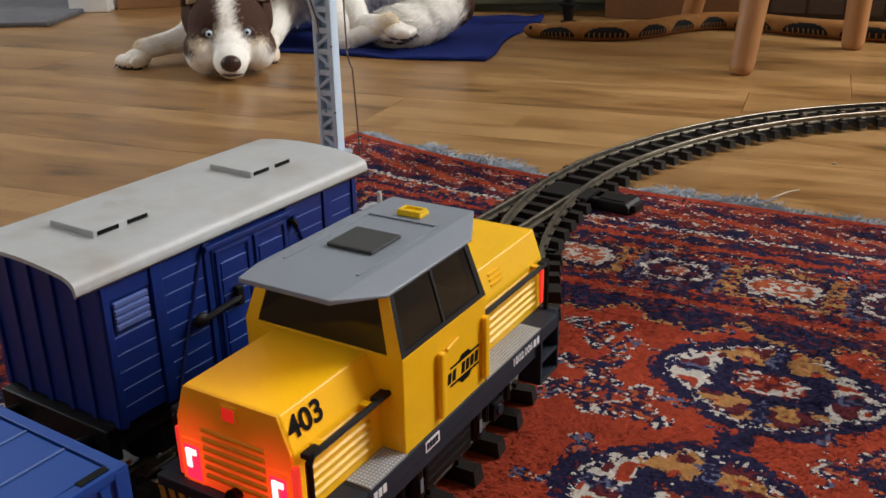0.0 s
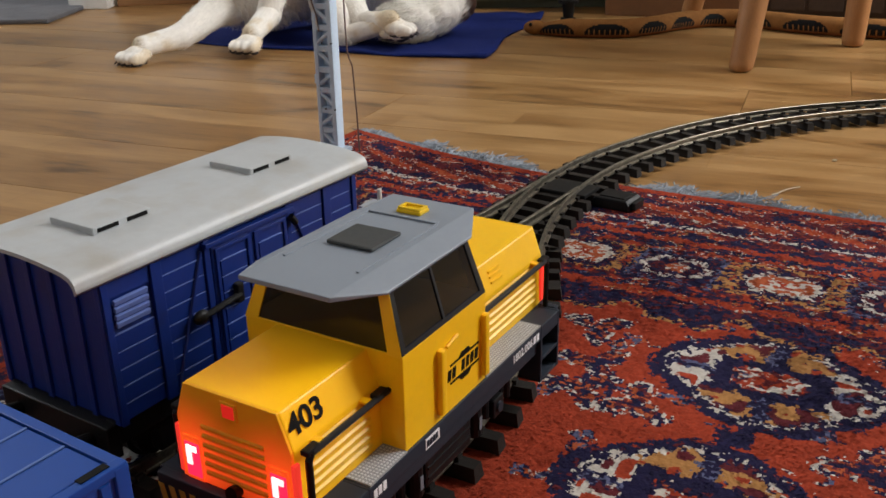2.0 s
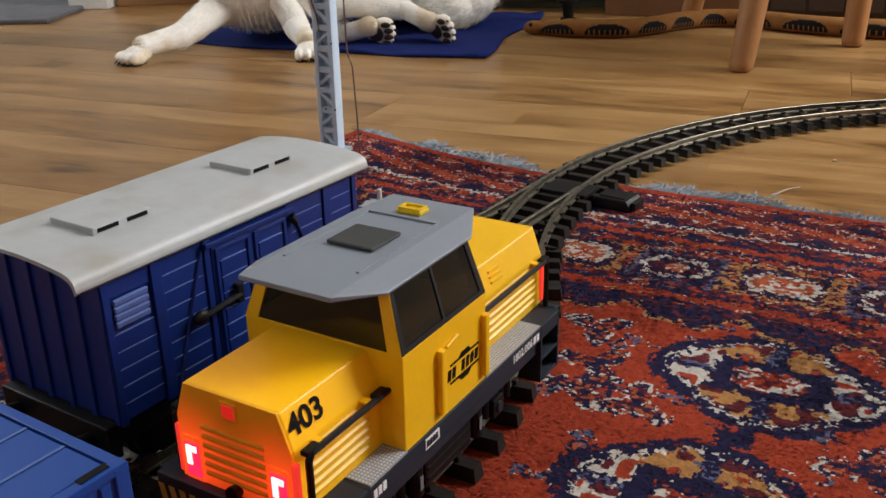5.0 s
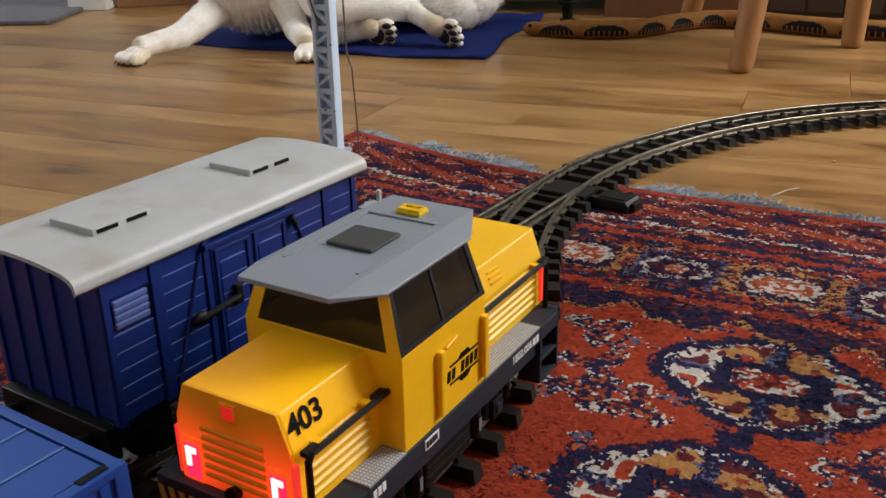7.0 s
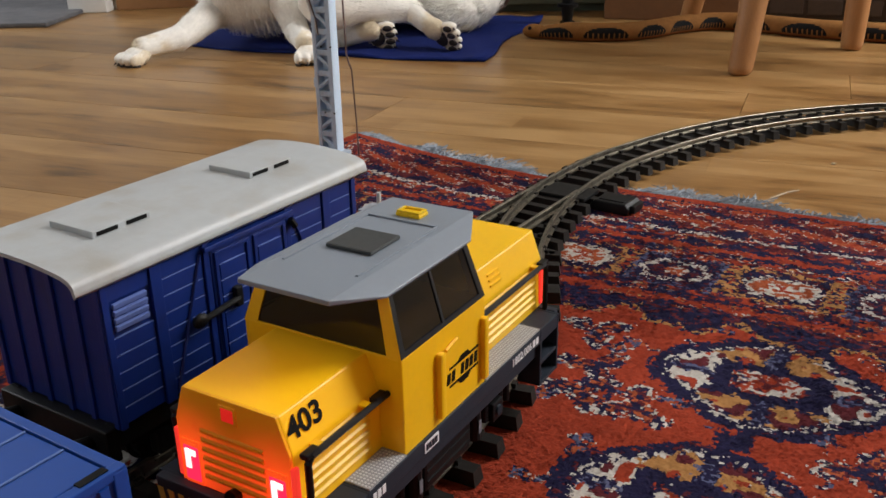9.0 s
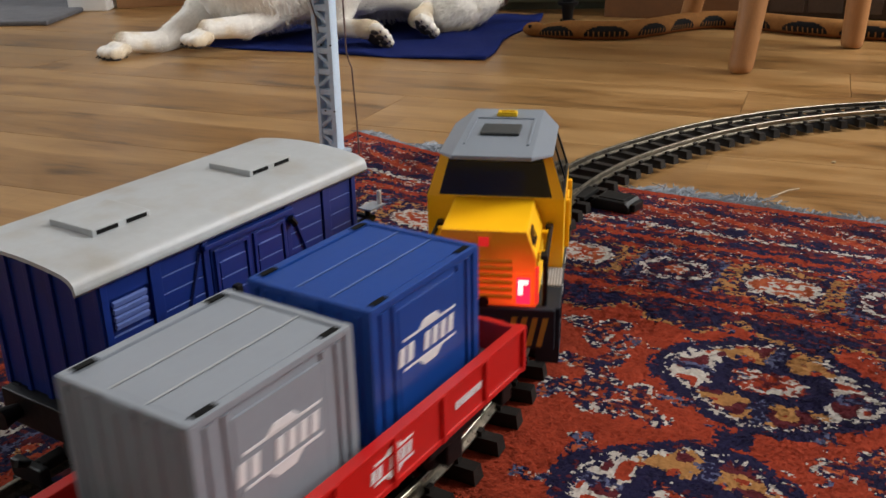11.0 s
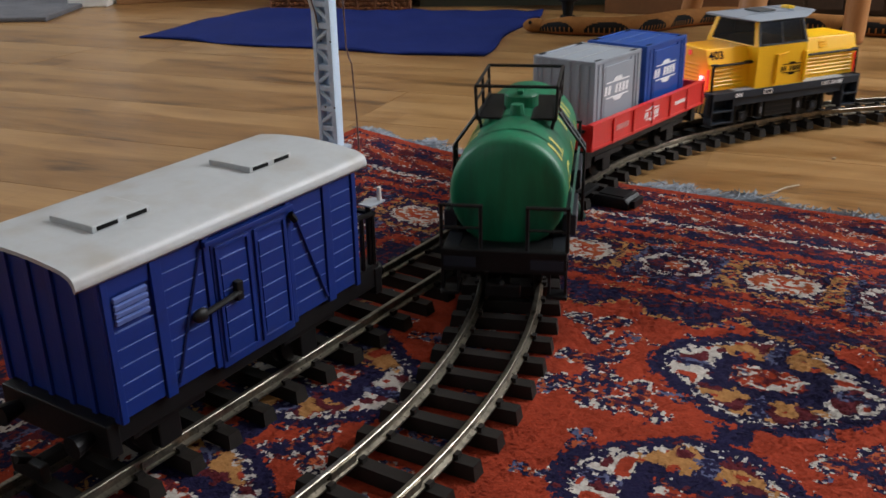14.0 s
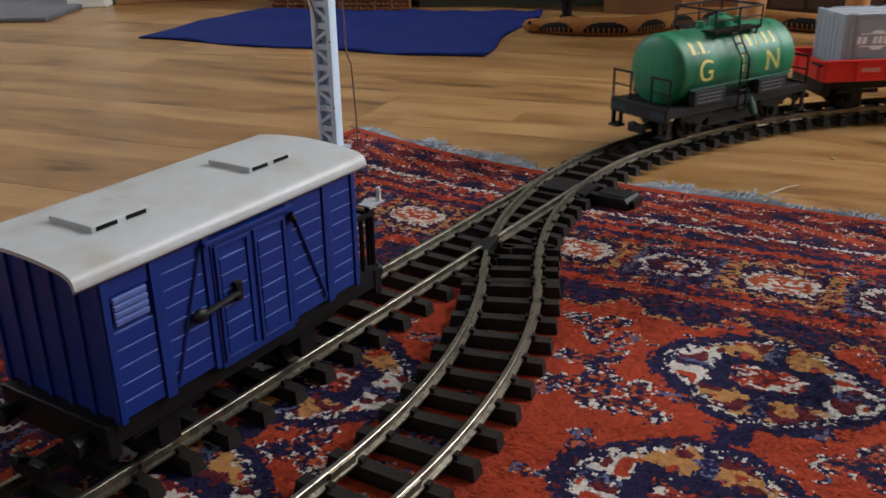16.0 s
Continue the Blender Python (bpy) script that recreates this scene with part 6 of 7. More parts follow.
def fur(parent, me, count, length, lay, seed):
    """Short tapering hairs standing off a body, combed towards lay."""
    rng = random.Random(seed)
    verts, faces, colours = [], [], []
    polys = list(me.polygons)
    coat = me.color_attributes["coat"].data
    lay = Vector(lay)
    for i in range(count):
        p = polys[rng.randrange(len(polys))]
        n = p.normal
        d = (n * rng.uniform(0.10, 0.38) + lay * 1.3 + Vector((rng.gauss(0, 0.22), rng.gauss(0, 0.22), rng.gauss(0, 0.22)))).normalized()
        side = d.cross(n)
        if side.length < 0.01:
            continue
        side = side.normalized() * rng.uniform(0.0004, 0.0010)
        c = p.center - n * 0.001
        l = length * rng.uniform(0.5, 1.25)
        k = len(verts)
        verts += [c - side, c + side, c + d * l * 0.6 + side * 0.6 - n * l * 0.05, c + d * l - n * l * 0.12, c + d * l * 0.6 - side * 0.6 - n * l * 0.05]
        faces.append((k, k + 1, k + 2, k + 3, k + 4))
        tone = rng.uniform(0.85, 1.12)
        colours += [min(1.0, x * tone) for x in coat[p.vertices[0]].color[:3]] + [1.0]
    out = bpy.data.meshes.new("fur")
    out.from_pydata([tuple(v) for v in verts], [], faces)
    cs = np.repeat(np.array(colours).reshape(-1, 4), 5, axis=0).ravel()
    out.color_attributes.new("coat", "FLOAT_COLOR", "POINT").data.foreach_set("color", cs)
    out.materials.append(FUR)
    return tagged(piece("fur", out, parent), kind="stuff")


def build_dog():
    dog = thing("husky_dog", "brown and white husky with pale blue eyes on mat", "dog")
    made = {"dog": dog}
    # trunk, its origin on the floor under the chest
    def coat(c):
        edge = 0.165 + 0.02 * noise.noise(c * 20)
        return 1 if c.z > edge else (2 if c.z > edge - 0.03 else 0)
    me = melt("trunk", [((0, 0, 0.135), (0.135, 0.135, 0.118)), ((0.12, 0.07, 0.13), (0.15, 0.12, 0.108)), ((0.26, 0.13, 0.125), (0.14, 0.13, 0.112)), ((0.34, 0.16, 0.11), (0.10, 0.12, 0.10)), ((-0.07, -0.03, 0.20), (0.09, 0.09, 0.11))], 0.012, coat, 0.009, 2)
    made["trunk"] = piece("trunk", me, dog)
    tagged(made["trunk"], "white-bellied furry trunk with brown back")
    fur(made["trunk"], me, 24000, 0.017, (0.25, 0.1, -0.5), 3)
    # head, its origin on the floor under the chin, facing the near side
    def face(c):
        x, y, z = abs(c.x), c.y, c.z
        k = noise.noise(c * 55)
        w = 0.013 + max(0, 0.098 - z) * 0.42 + 0.004 * k
        if z > 0.064 + 0.005 * k + 0.30 * max(0, 0.030 - x) and x > w:
            return 1
        if x > 0.066 + 0.006 * k and z > 0.036:
            return 1
        if z > 0.054 + 0.008 * k and x > 0.036:
            return 2
        return 0
    me = melt("head", [((0, 0.040, 0.034), (0.031, 0.050, 0.032)), ((0, 0.070, 0.050), (0.034, 0.05, 0.036)), ((0, 0.125, 0.078), (0.072, 0.075, 0.070)), ((-0.046, 0.095, 0.045), (0.036, 0.05, 0.042)), ((0.046, 0.095, 0.045), (0.036, 0.05, 0.042)), ((0, 0.20, 0.09), (0.085, 0.09, 0.085))], 0.0042, face, 0.0015, 5)
    head = made["head"] = piece("head", me, dog)
    tagged(head, "white muzzle and blaze on a brown face")
    fur(head, me, 6000, 0.0075, (0, 0.7, -0.25), 6)
    part("nose", ball((0, -0.008, 0.036), 0.0175, 0.012, 0.0145), NOSE, head, "liver brown nose")
    part("mouth", ball((0, 0.008, 0.014), 0.019, 0.016, 0.0024), NOSE, head)
    for s in (-1, 1):
        e = part("eye", ball((s * 0.0325, 0.0600, 0.0775), 0.0078, 0.0060, 0.0070), EYE_ICE, head, "ice blue eye with dark rim")
        part("pupil", ball((s * 0.0325, 0.0546, 0.0772), 0.0028, 0.0014, 0.0030, 12, 8), PRINT_BLACK, head)
        part("eyelid", turned(ball((0, 0, 0), 0.0135, 0.0060, 0.0105), pose(s * 0.0325, 0.0622, 0.0775, 0, s * 12, 0)), NOSE, head)
        ear = bmesh.new()
        bmesh.ops.create_cone(ear, cap_ends=True, segments=16, radius1=0.036, radius2=0.004, depth=0.085)
        ear.transform(pose(s * 0.054, 0.135, 0.165, 8, s * 12, 0) @ Matrix.Diagonal((1, 0.45, 1, 1)))
        part("ear", ear, FUR_BROWN, head, "upright brown ear", smooth=True)
        inner = bmesh.new()
        bmesh.ops.create_cone(inner, cap_ends=True, segments=12, radius1=0.022, radius2=0.003, depth=0.06)
        inner.transform(pose(s * 0.054, 0.122, 0.155, 8, s * 12, 0) @ Matrix.Diagonal((1, 0.3, 1, 1)))
        part("inner_ear", inner, FUR_CREAM, head, smooth=True)
    # brush of a tail, its origin at the tip end on the mat
    me = melt("tail", [((0, 0, 0.045), (0.070, 0.05, 0.042)), ((0.05, 0.02, 0.06), (0.065, 0.05, 0.046)), ((0.10, 0.05, 0.075), (0.05, 0.05, 0.045))], 0.009, lambda c: 1 if c.x > 0.115 + 0.02 * noise.noise(c * 30) else 2 if c.z < 0.022 else 0, 0.007, 7)
    made["tail"] = piece("tail", me, dog)
    tagged(made["tail"], "bushy white tail")
    fur(made["tail"], me, 11000, 0.026, (-0.8, -0.1, -0.35), 8)
    # legs: paw with toes and claws, shank, thigh
    for k in "ABCD":
        hind = k in "CD"
        toes = [((0.0, 0, 0.017), (0.026, 0.025, 0.017))]
        for j, y in enumerate((-0.0225, -0.0078, 0.0078, 0.0225)):
            toes.append(((0.025 - abs(y) * 0.35, y, 0.0125), (0.019, 0.0082, 0.0125)))
        me = melt("paw", toes + [((-0.013, 0, 0.026), (0.018, 0.019, 0.019))], 0.0032, lambda c: 2 if c.z < 0.008 or noise.noise(c * 35) > -0.05 else 0, 0.0009, 9, even=3)
        paw = made["paw" + k] = piece("paw", me, dog)
        for y in (-0.0225, -0.0078, 0.0078, 0.0225):
            part("claw", rod((0.039 - abs(y) * 0.35, y, 0.0075), (0.0465 - abs(y) * 0.35, y, 0.0025), 0.0020, 0.0008, 6), PAD, paw)
        part("pad", ball((0.000, 0, 0.002), 0.015, 0.018, 0.0045), PAD, paw)
        for y in (-0.0225, -0.0078, 0.0078, 0.0225):
            part("pad", ball((0.028 - abs(y) * 0.35, y, 0.002), 0.010, 0.0066, 0.0042, 10, 8), PAD, paw)
        fur(paw, me, 1800, 0.0045, (-0.6, 0, -0.2), 16)
        if hind:
            me = melt("shank", [((0, 0, 0.005), (0.022, 0.022, 0.026)), ((0, 0, 0.095), (0.026, 0.024, 0.03))], 0.006, lambda c: 2 if noise.noise(c * 24) > c.z * 6 - 0.25 else 0, 0.0014, 11, rods=(((0, 0, 0), (0, 0, 0.095), 0.019, 0.021),))
        else:
            me = melt("shank", [((0, 0, 0.005), (0.0215, 0.0215, 0.024)), ((0, 0, 0.085), (0.027, 0.026, 0.03))], 0.006, lambda c: 2 if noise.noise(c * 24) > c.z * 8 - 0.15 else 0, 0.0014, 12, rods=(((0, 0, 0), (0, 0, 0.09), 0.020, 0.0245),))
        made["shank" + k] = piece("shank", me, dog)
        fur(made["shank" + k], me, 5000, 0.0055, (0, 0, -0.9), 13)
        me = melt("thigh", [((0, 0, 0.0), (0.027, 0.027, 0.03)), ((0, 0, 0.16), (0.045, 0.055, 0.07))], 0.009, lambda c: 0, 0.004, 14, rods=(((0, 0, 0), (0, 0, 0.16), 0.026, 0.040),))
        made["thigh" + k] = piece("thigh", me, dog)
        fur(made["thigh" + k], me, 6500, 0.009, (0, 0, -0.8), 15)
    return made


DOG = build_dog()


# ---------------------------------------------------------------- what moves

def aim(a, b):
    """A pose at a whose z axis points to b."""
    a, b = Vector(a), Vector(b)
    return Matrix.Translation(a) @ (b - a).to_track_quat("Z", "Y").to_matrix().to_4x4()


def dog_motions():
    """Lies watching, lifts its head, settles, gets up and walks off. Rows: time, paw, its heading, hock or wrist, upper joint."""
    LEG_A = (
        (0, -0.574, 1.758, 0.0, -125, -0.525, 1.818, 0.035, -0.46, 1.918, 0.071), (9.2, -0.583, 1.787, 0.0, -125, -0.532, 1.847, 0.036, -0.467, 1.947, 0.073),
        (11.2, -0.638, 1.845, 0.0, -130, -0.582, 1.915, 0.015, -0.511, 2.025, 0.055), (11.6, -0.617, 1.837, 0.0, -125, -0.578, 1.907, 0.032, -0.515, 1.977, 0.072),
        (11.8, -0.629, 1.838, 0.0, -125, -0.586, 1.888, 0.039, -0.544, 1.938, 0.093), (11.9, -0.629, 1.832, 0.0, -120, -0.587, 1.872, 0.048, -0.551, 1.892, 0.114),
        (12.0, -0.566, 1.68, 0.044, -115, -0.544, 1.7, 0.111, -0.53, 1.71, 0.197), (12.1, -0.525, 1.52, 0.046, -112, -0.51, 1.52, 0.13, -0.502, 1.52, 0.212),
        (12.2, -0.463, 1.403, 0.0, -110, -0.459, 1.423, 0.074, -0.454, 1.433, 0.186), (12.4, -0.464, 1.399, 0.0, -110, -0.462, 1.419, 0.074, -0.457, 1.399, 0.189),
        (12.5, -0.471, 1.411, 0.0, -110, -0.474, 1.411, 0.08, -0.467, 1.351, 0.194), (12.55, -0.463, 1.38, 0.036, -112, -0.476, 1.36, 0.103, -0.49, 1.32, 0.183),
        (12.62, -0.449, 1.28, 0.082, -112, -0.495, 1.26, 0.113, -0.504, 1.24, 0.193), (12.7, -0.66, 1.22, 0.1, -112, -0.63, 1.25, 0.2, -0.61, 1.24, 0.32),
        (12.85, -0.8, 1.02, 0.03, -112, -0.77, 1.05, 0.13, -0.75, 1.04, 0.25), (13.1, -0.86, 0.98, 0, -112, -0.83, 1.01, 0.1, -0.81, 1.0, 0.22),
        (13.6, -1.15, 0.75, 0, -112, -1.12, 0.78, 0.1, -1.1, 0.77, 0.22), (16, -1.15, 0.75, 0, -112, -1.12, 0.78, 0.1, -1.1, 0.77, 0.22),
    )
    LEG_B = (
        (0, -0.336, 1.791, 0.0, -100, -0.338, 1.891, 0.038, -0.328, 1.991, 0.075), (1.2, -0.367, 1.842, 0.0, -100, -0.359, 1.942, 0.034, -0.348, 2.042, 0.072),
        (1.5, -0.417, 1.891, 0.0, -160, -0.366, 1.941, 0.017, -0.308, 2.011, 0.058), (1.9, -0.388, 1.807, 0.01, -120, -0.365, 1.857, 0.053, -0.336, 1.907, 0.095),
        (2.3, -0.324, 1.844, 0.01, -95, -0.324, 1.894, 0.052, -0.331, 1.944, 0.09), (2.7, -0.305, 1.893, 0.0, -85, -0.311, 1.953, 0.042, -0.327, 1.993, 0.089),
        (3.2, -0.252, 1.783, 0.0, -75, -0.278, 1.853, 0.041, -0.316, 1.923, 0.087), (9.2, -0.25, 1.771, 0.0, -75, -0.274, 1.841, 0.04, -0.309, 1.911, 0.088),
        (11.2, -0.478, 1.854, 0.02, -140, -0.409, 1.904, 0.048, -0.325, 1.974, 0.076), (11.5, -0.457, 1.803, 0.012, -125, -0.424, 1.843, 0.053, -0.388, 1.883, 0.093),
        (11.6, -0.46, 1.788, 0.004, -120, -0.437, 1.828, 0.053, -0.405, 1.858, 0.102), (11.7, -0.421, 1.715, 0.0, -115, -0.405, 1.745, 0.059, -0.381, 1.765, 0.128),
        (11.9, -0.408, 1.693, 0.0, -112, -0.393, 1.713, 0.062, -0.37, 1.723, 0.145), (12.2, -0.404, 1.682, 0.0, -110, -0.396, 1.682, 0.076, -0.382, 1.682, 0.168),
        (12.25, -0.393, 1.6, 0.038, -112, -0.378, 1.58, 0.105, -0.363, 1.56, 0.18), (12.3, -0.375, 1.45, 0.077, -112, -0.368, 1.43, 0.144, -0.359, 1.41, 0.211),
        (12.4, -0.442, 1.22, 0.041, -112, -0.421, 1.22, 0.115, -0.397, 1.22, 0.2), (12.5, -0.503, 1.07, 0.0, -112, -0.466, 1.07, 0.089, -0.424, 1.1, 0.188),
        (12.6, -0.505, 1.07, 0.0, -112, -0.474, 1.07, 0.093, -0.443, 1.09, 0.19), (12.7, -0.507, 1.074, 0.0, -112, -0.483, 1.074, 0.095, -0.459, 1.074, 0.198),
        (12.8, -0.511, 1.077, 0.0, -112, -0.498, 1.077, 0.096, -0.483, 1.057, 0.202), (12.9, -0.6, 1.02, 0.05, -112, -0.57, 1.05, 0.15, -0.55, 1.04, 0.27),
        (13.1, -0.95, 0.85, 0.03, -112, -0.92, 0.88, 0.13, -0.9, 0.87, 0.25), (13.4, -1.05, 0.8, 0, -112, -1.02, 0.83, 0.1, -1.0, 0.82, 0.22),
        (16, -1.05, 0.8, 0, -112, -1.02, 0.83, 0.1, -1.0, 0.82, 0.22),
    )
    LEG_C = (
        (0, -0.098, 1.865, 0.02, 0, -0.156, 1.885, 0.031, -0.203, 1.915, 0.044), (2.1, -0.098, 1.858, 0.02, 0, -0.155, 1.878, 0.035, -0.203, 1.908, 0.048),
        (2.6, -0.132, 1.897, 0.012, 0, -0.176, 1.927, 0.027, -0.221, 1.977, 0.044), (9.2, -0.124, 1.876, 0.012, 0, -0.171, 1.906, 0.031, -0.217, 1.956, 0.049),
        (11.4, -0.145, 1.876, 0.01, -60, -0.174, 1.906, 0.043, -0.203, 1.936, 0.09), (11.9, -0.162, 1.951, 0.0, -90, -0.163, 2.001, 0.065, -0.194, 2.001, 0.146),
        (12.1, -0.196, 1.93, 0.003, -100, -0.172, 1.97, 0.074, -0.191, 1.97, 0.148), (12.2, -0.275, 1.8, 0.005, -110, -0.248, 1.83, 0.077, -0.24, 1.83, 0.162),
        (12.3, -0.287, 1.757, 0.0, -110, -0.255, 1.787, 0.057, -0.24, 1.777, 0.166), (12.5, -0.292, 1.752, 0.0, -110, -0.276, 1.782, 0.057, -0.268, 1.752, 0.168),
        (12.6, -0.295, 1.753, 0.0, -110, -0.292, 1.783, 0.057, -0.299, 1.723, 0.172), (12.7, -0.299, 1.6, 0.048, -110, -0.301, 1.57, 0.124, -0.316, 1.56, 0.188),
        (12.8, -0.403, 1.3, 0.023, -110, -0.381, 1.3, 0.107, -0.369, 1.28, 0.186), (12.9, -0.47, 1.093, 0.0, -112, -0.422, 1.113, 0.107, -0.418, 1.093, 0.208),
        (13.0, -0.475, 1.093, 0.0, -112, -0.432, 1.113, 0.11, -0.444, 1.073, 0.205), (13.1, -0.482, 1.098, 0.0, -112, -0.465, 1.118, 0.107, -0.472, 1.048, 0.202),
        (13.2, -0.5, 1.08, 0.003, -112, -0.504, 1.05, 0.108, -0.512, 1.03, 0.205), (13.35, -0.78, 0.95, 0.05, -112, -0.75, 0.98, 0.15, -0.73, 0.97, 0.27),
        (13.7, -1.0, 0.9, 0, -112, -0.97, 0.93, 0.1, -0.95, 0.92, 0.22), (16, -1.0, 0.9, 0, -112, -0.97, 0.93, 0.1, -0.95, 0.92, 0.22),
    )
    LEG_D = (
        (0, -0.086, 1.843, 0.03, -10, -0.144, 1.893, 0.052, -0.181, 1.943, 0.08), (2.1, -0.085, 1.837, 0.03, -10, -0.143, 1.887, 0.052, -0.18, 1.937, 0.077),
        (2.6, -0.04, 1.896, 0.015, -40, -0.101, 1.936, 0.042, -0.16, 1.976, 0.072), (4.2, -0.022, 1.915, 0.015, -60, -0.072, 1.955, 0.056, -0.148, 1.975, 0.077),
        (6.3, 0.006, 1.857, 0.015, -70, -0.041, 1.907, 0.061, -0.132, 1.907, 0.085), (9.2, 0.003, 1.844, 0.015, -70, -0.041, 1.894, 0.064, -0.131, 1.894, 0.087),
        (11.4, -0.076, 2.033, 0.01, -80, -0.057, 2.073, 0.052, -0.118, 2.083, 0.094), (11.9, -0.144, 2.073, 0.0, -100, -0.121, 2.113, 0.062, -0.143, 2.123, 0.134),
        (12.2, -0.157, 2.067, 0.0, -108, -0.135, 2.097, 0.057, -0.152, 2.067, 0.138), (12.35, -0.207, 1.93, 0.015, -110, -0.185, 1.93, 0.085, -0.198, 1.93, 0.152),
        (12.5, -0.428, 1.6, 0.029, -110, -0.366, 1.58, 0.105, -0.371, 1.57, 0.17), (12.6, -0.445, 1.439, 0.0, -110, -0.396, 1.459, 0.095, -0.405, 1.439, 0.175),
        (12.7, -0.447, 1.439, 0.0, -110, -0.405, 1.459, 0.095, -0.423, 1.419, 0.178), (12.85, -0.442, 1.414, 0.005, -110, -0.417, 1.414, 0.097, -0.444, 1.364, 0.185),
        (12.9, -0.45, 1.4, 0.015, -110, -0.443, 1.4, 0.099, -0.454, 1.37, 0.185), (13.0, -0.538, 1.2, 0.032, -110, -0.517, 1.2, 0.113, -0.523, 1.2, 0.198),
        (13.15, -0.72, 1.0, 0.06, -112, -0.69, 1.03, 0.16, -0.67, 1.02, 0.28), (13.5, -0.95, 1.05, 0, -112, -0.92, 1.08, 0.1, -0.9, 1.07, 0.22),
        (16, -0.95, 1.05, 0, -112, -0.92, 1.08, 0.1, -0.9, 1.07, 0.22),
    )
    for k, table in (("A", LEG_A), ("B", LEG_B), ("C", LEG_C), ("D", LEG_D)):
        paws, shanks, thighs = [], [], []
        for t, px, py, pz, yaw, kx, ky, kz, jx, jy, jz in table:
            p, w, j = Vector((px, py, pz)), Vector((kx, ky, kz)), Vector((jx, jy, jz))
            # lying on its side, the dog shows the soles of its hind paws
            roll = float(np.interp(t, (2.1, 2.6, 4.2, 9.2, 11.4, 11.9), (0, -45, -66, -66, -30, 0))) if k in "CD" else 0
            if roll < -40:
                yaw = max(yaw, -35)
            paws.append((t, pose(px, py, pz - roll * 0.0002, roll, 0, yaw)))
            heel = p + Vector((-math.cos(radians(yaw)) * 0.012, -math.sin(radians(yaw)) * 0.012, 0.030))
            shanks.append((t, aim(heel, w)))
            thighs.append((t, aim(heel + (w - heel).normalized() * 0.092, j)))
        walk(DOG["paw" + k], paws)
        walk(DOG["shank" + k], shanks)
        walk(DOG["thigh" + k], thighs)
    walk(DOG["trunk"], [(0, pose(-0.375, 2.075, 0.004, 0, 0, 4)), (1.2, pose(-0.375, 2.075, 0.004, 0, 0, 4)), (1.6, pose(-0.40, 2.07, 0.004, 0, 0, 4)), (2.3, pose(-0.385, 2.02, 0.004, 0, 0, 4)),
                        (11.0, pose(-0.385, 2.02, 0.004, 0, 0, 4)), (11.3, pose(-0.40, 2.06, 0.03, 0, 0, 6)), (11.6, pose(-0.42, 2.02, 0.09, 0, -6, 14)), (11.9, pose(-0.42, 1.92, 0.22, 0, 0, 25)),
                        (12.2, pose(-0.42, 1.68, 0.32, 0, 0, 45)), (12.5, pose(-0.48, 1.38, 0.34, 0, 0, 52)), (12.8, pose(-0.60, 1.12, 0.34, 0, 0, 48)), (13.2, pose(-0.90, 0.86, 0.34, 0, 0, 35)), (13.6, pose(-1.20, 0.75, 0.34, 0, 0, 20)), (16, pose(-1.20, 0.75, 0.34, 0, 0, 20))])
    walk(DOG["head"], [(0, pose(-0.358, 1.578, 0.001, 0, 0, 12)), (1.08, pose(-0.358, 1.578, 0.001, 0, 0, 12)), (1.18, pose(-0.350, 1.61, 0.006, 4, 8, 20)), (1.28, pose(-0.36, 1.70, 0.10, 10, 0, 0)), (1.40, pose(-0.38, 1.74, 0.24, 10, 0, 0)),
                       (11.3, pose(-0.38, 1.74, 0.26, 10, 0, 0)), (11.6, pose(-0.43, 1.70, 0.34, 0, 0, -8)), (11.9, pose(-0.50, 1.62, 0.46, 0, 0, -15)), (12.2, pose(-0.55, 1.36, 0.52, 0, 0, -22)), (12.5, pose(-0.66, 1.06, 0.52, 0, 0, -30)),
                       (12.8, pose(-0.85, 0.85, 0.52, 0, 0, -42)), (13.2, pose(-1.20, 0.66, 0.52, 0, 0, -60)), (13.6, pose(-1.52, 0.62, 0.52, 0, 0, -75)), (16, pose(-1.52, 0.62, 0.52, 0, 0, -75))])
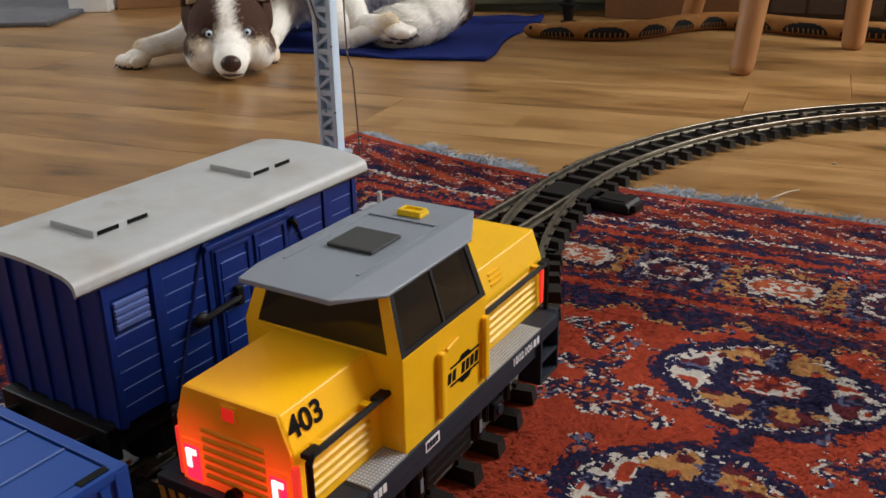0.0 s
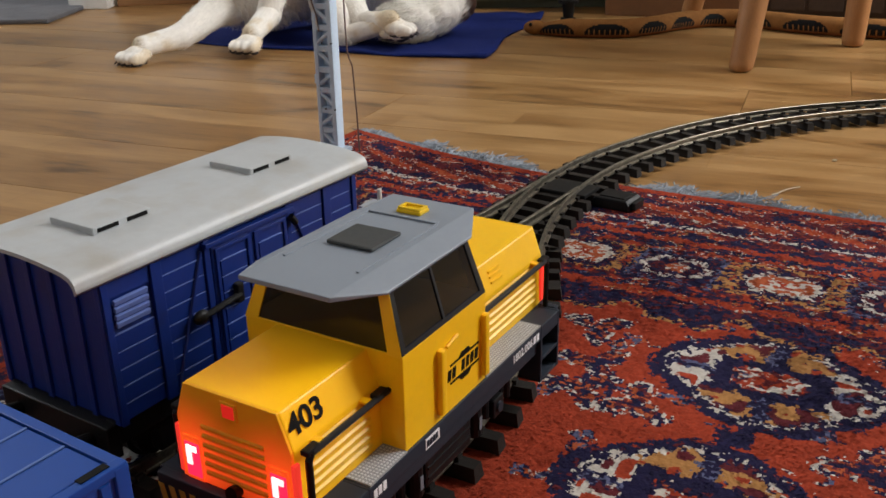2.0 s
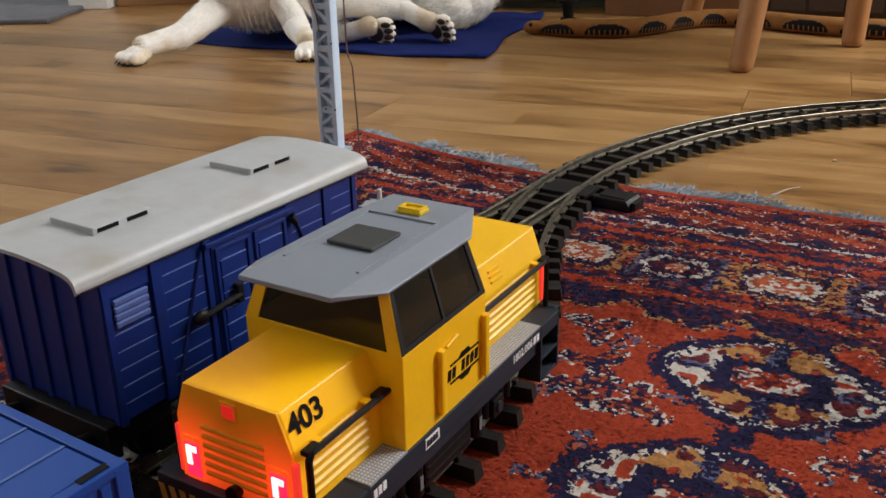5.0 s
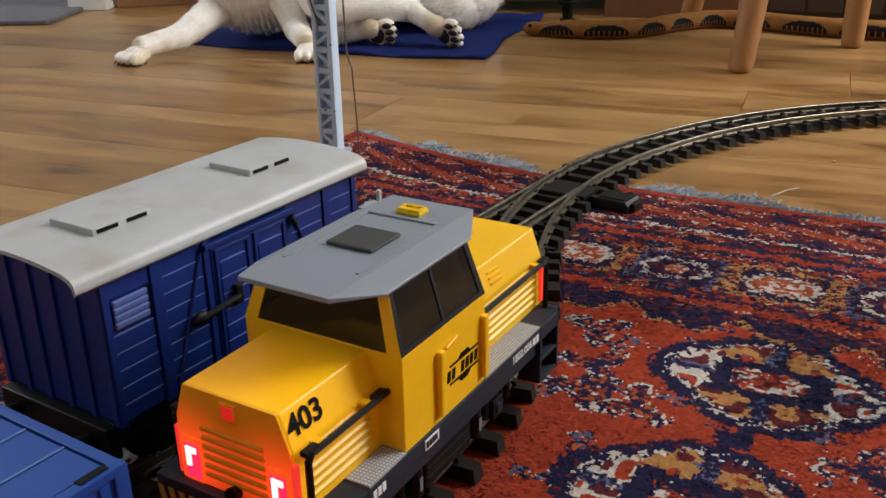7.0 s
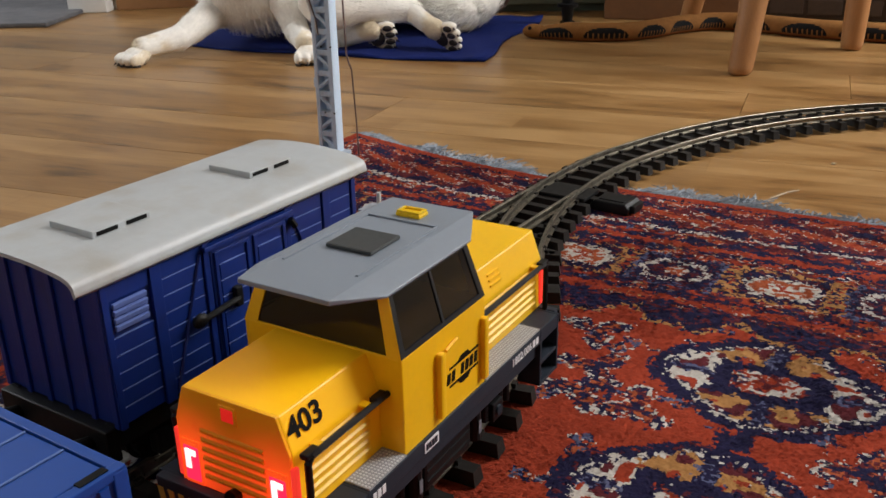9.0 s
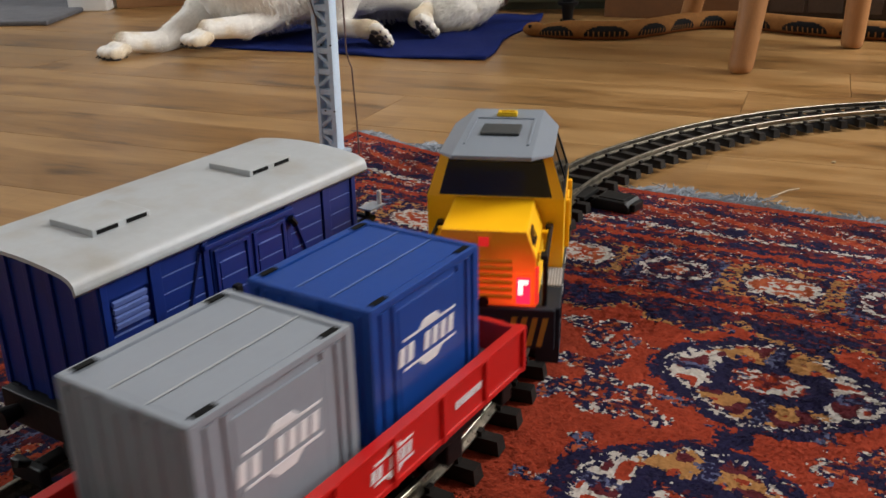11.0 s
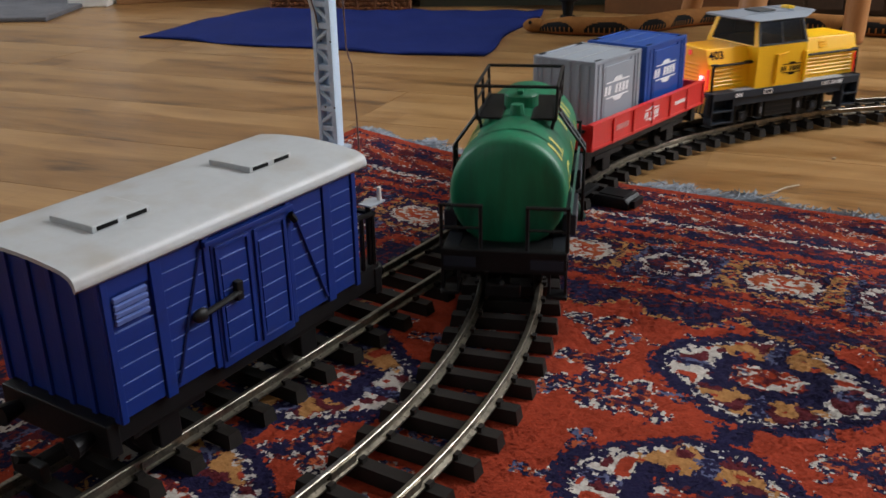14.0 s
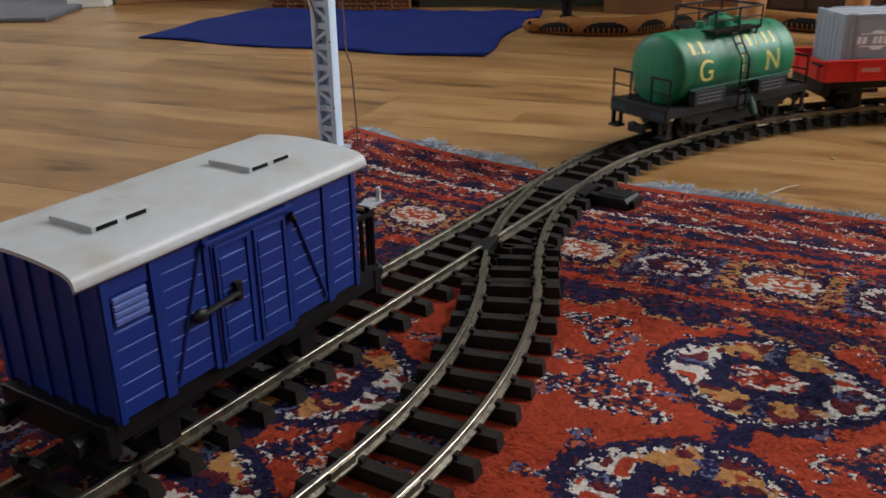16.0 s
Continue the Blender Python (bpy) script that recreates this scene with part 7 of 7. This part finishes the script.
    walk(DOG["tail"], [(0, pose(-0.065, 1.905, 0.004, 0, 0, 8)), (1.8, pose(-0.065, 1.905, 0.004, 0, 0, 8)), (2.6, pose(-0.02, 2.02, 0.006, 0, 0, 10)), (4.2, pose(0.01, 2.05, 0.006, 0, 0, 12)), (6.3, pose(0.03, 2.07, 0.006, 0, 0, 14)), (11.0, pose(0.03, 2.07, 0.006, 0, 0, 14)),
                       (11.5, pose(0.02, 2.15, 0.10, 0, 20, 20)), (11.9, pose(-0.02, 2.16, 0.30, 0, 30, 40)), (12.2, pose(-0.16, 2.02, 0.38, 0, 30, 55)), (12.5, pose(-0.28, 1.74, 0.40, 0, 30, 58)), (12.8, pose(-0.40, 1.48, 0.40, 0, 30, 55)), (13.2, pose(-0.62, 1.14, 0.40, 0, 30, 42)), (13.6, pose(-0.86, 0.92, 0.40, 0, 30, 25)), (16, pose(-0.86, 0.92, 0.40, 0, 30, 25))])


def motions():
    """The train waits, then pulls away round the curve."""
    keys = ((0, -0.8458), (9.55, -0.8458), (9.8, -0.8370), (10.1, -0.8030), (10.4, -0.7500), (11.5, -0.5140), (12.0, -0.4070), (12.5, -0.2990), (13.0, -0.1800), (13.5, -0.0600), (14.0, 0.0680), (14.5, 0.1920), (15.0, 0.3190), (15.5, 0.4450), (16.0, 0.5710))
    times = [0.0, 5.0, 9.2, 9.55] + [9.8 + 0.1 * k for k in range(63)]
    s_at = lambda t: float(np.interp(t, [k[0] for k in keys], [k[1] for k in keys]))
    rows = {ob: [] for ob in (LOCO, FLAT, GREY_BOX, BLUE_BOX, TANK)}
    for t in times:
        s = s_at(t)
        lead = s + 0.2862
        swing = float(np.interp(lead, (-0.3, 0.15), (0.5, -1.2)))
        rows[LOCO].append((t, on_line(main_line, lead, 0.116) @ pose(0, 0.0016, 0, 0, 0, swing)))
        m = on_line(main_line, s, 0.144) @ pose(0, 0, 0, 0, 0, float(np.interp(s, (-0.45, -0.25, 0.05, 0.15), (0.5, 0.0, -0.2, -1.5))))
        rows[FLAT].append((t, m))
        rows[GREY_BOX].append((t, m @ pose(-0.0545, 0, 0.0502)))
        rows[BLUE_BOX].append((t, m @ pose(0.0521, 0, 0.0502)))
        rows[TANK].append((t, on_line(main_line, s - 0.299, 0.140)))
    for ob, r in rows.items():
        walk(ob, r)
    dog_motions()


motions()
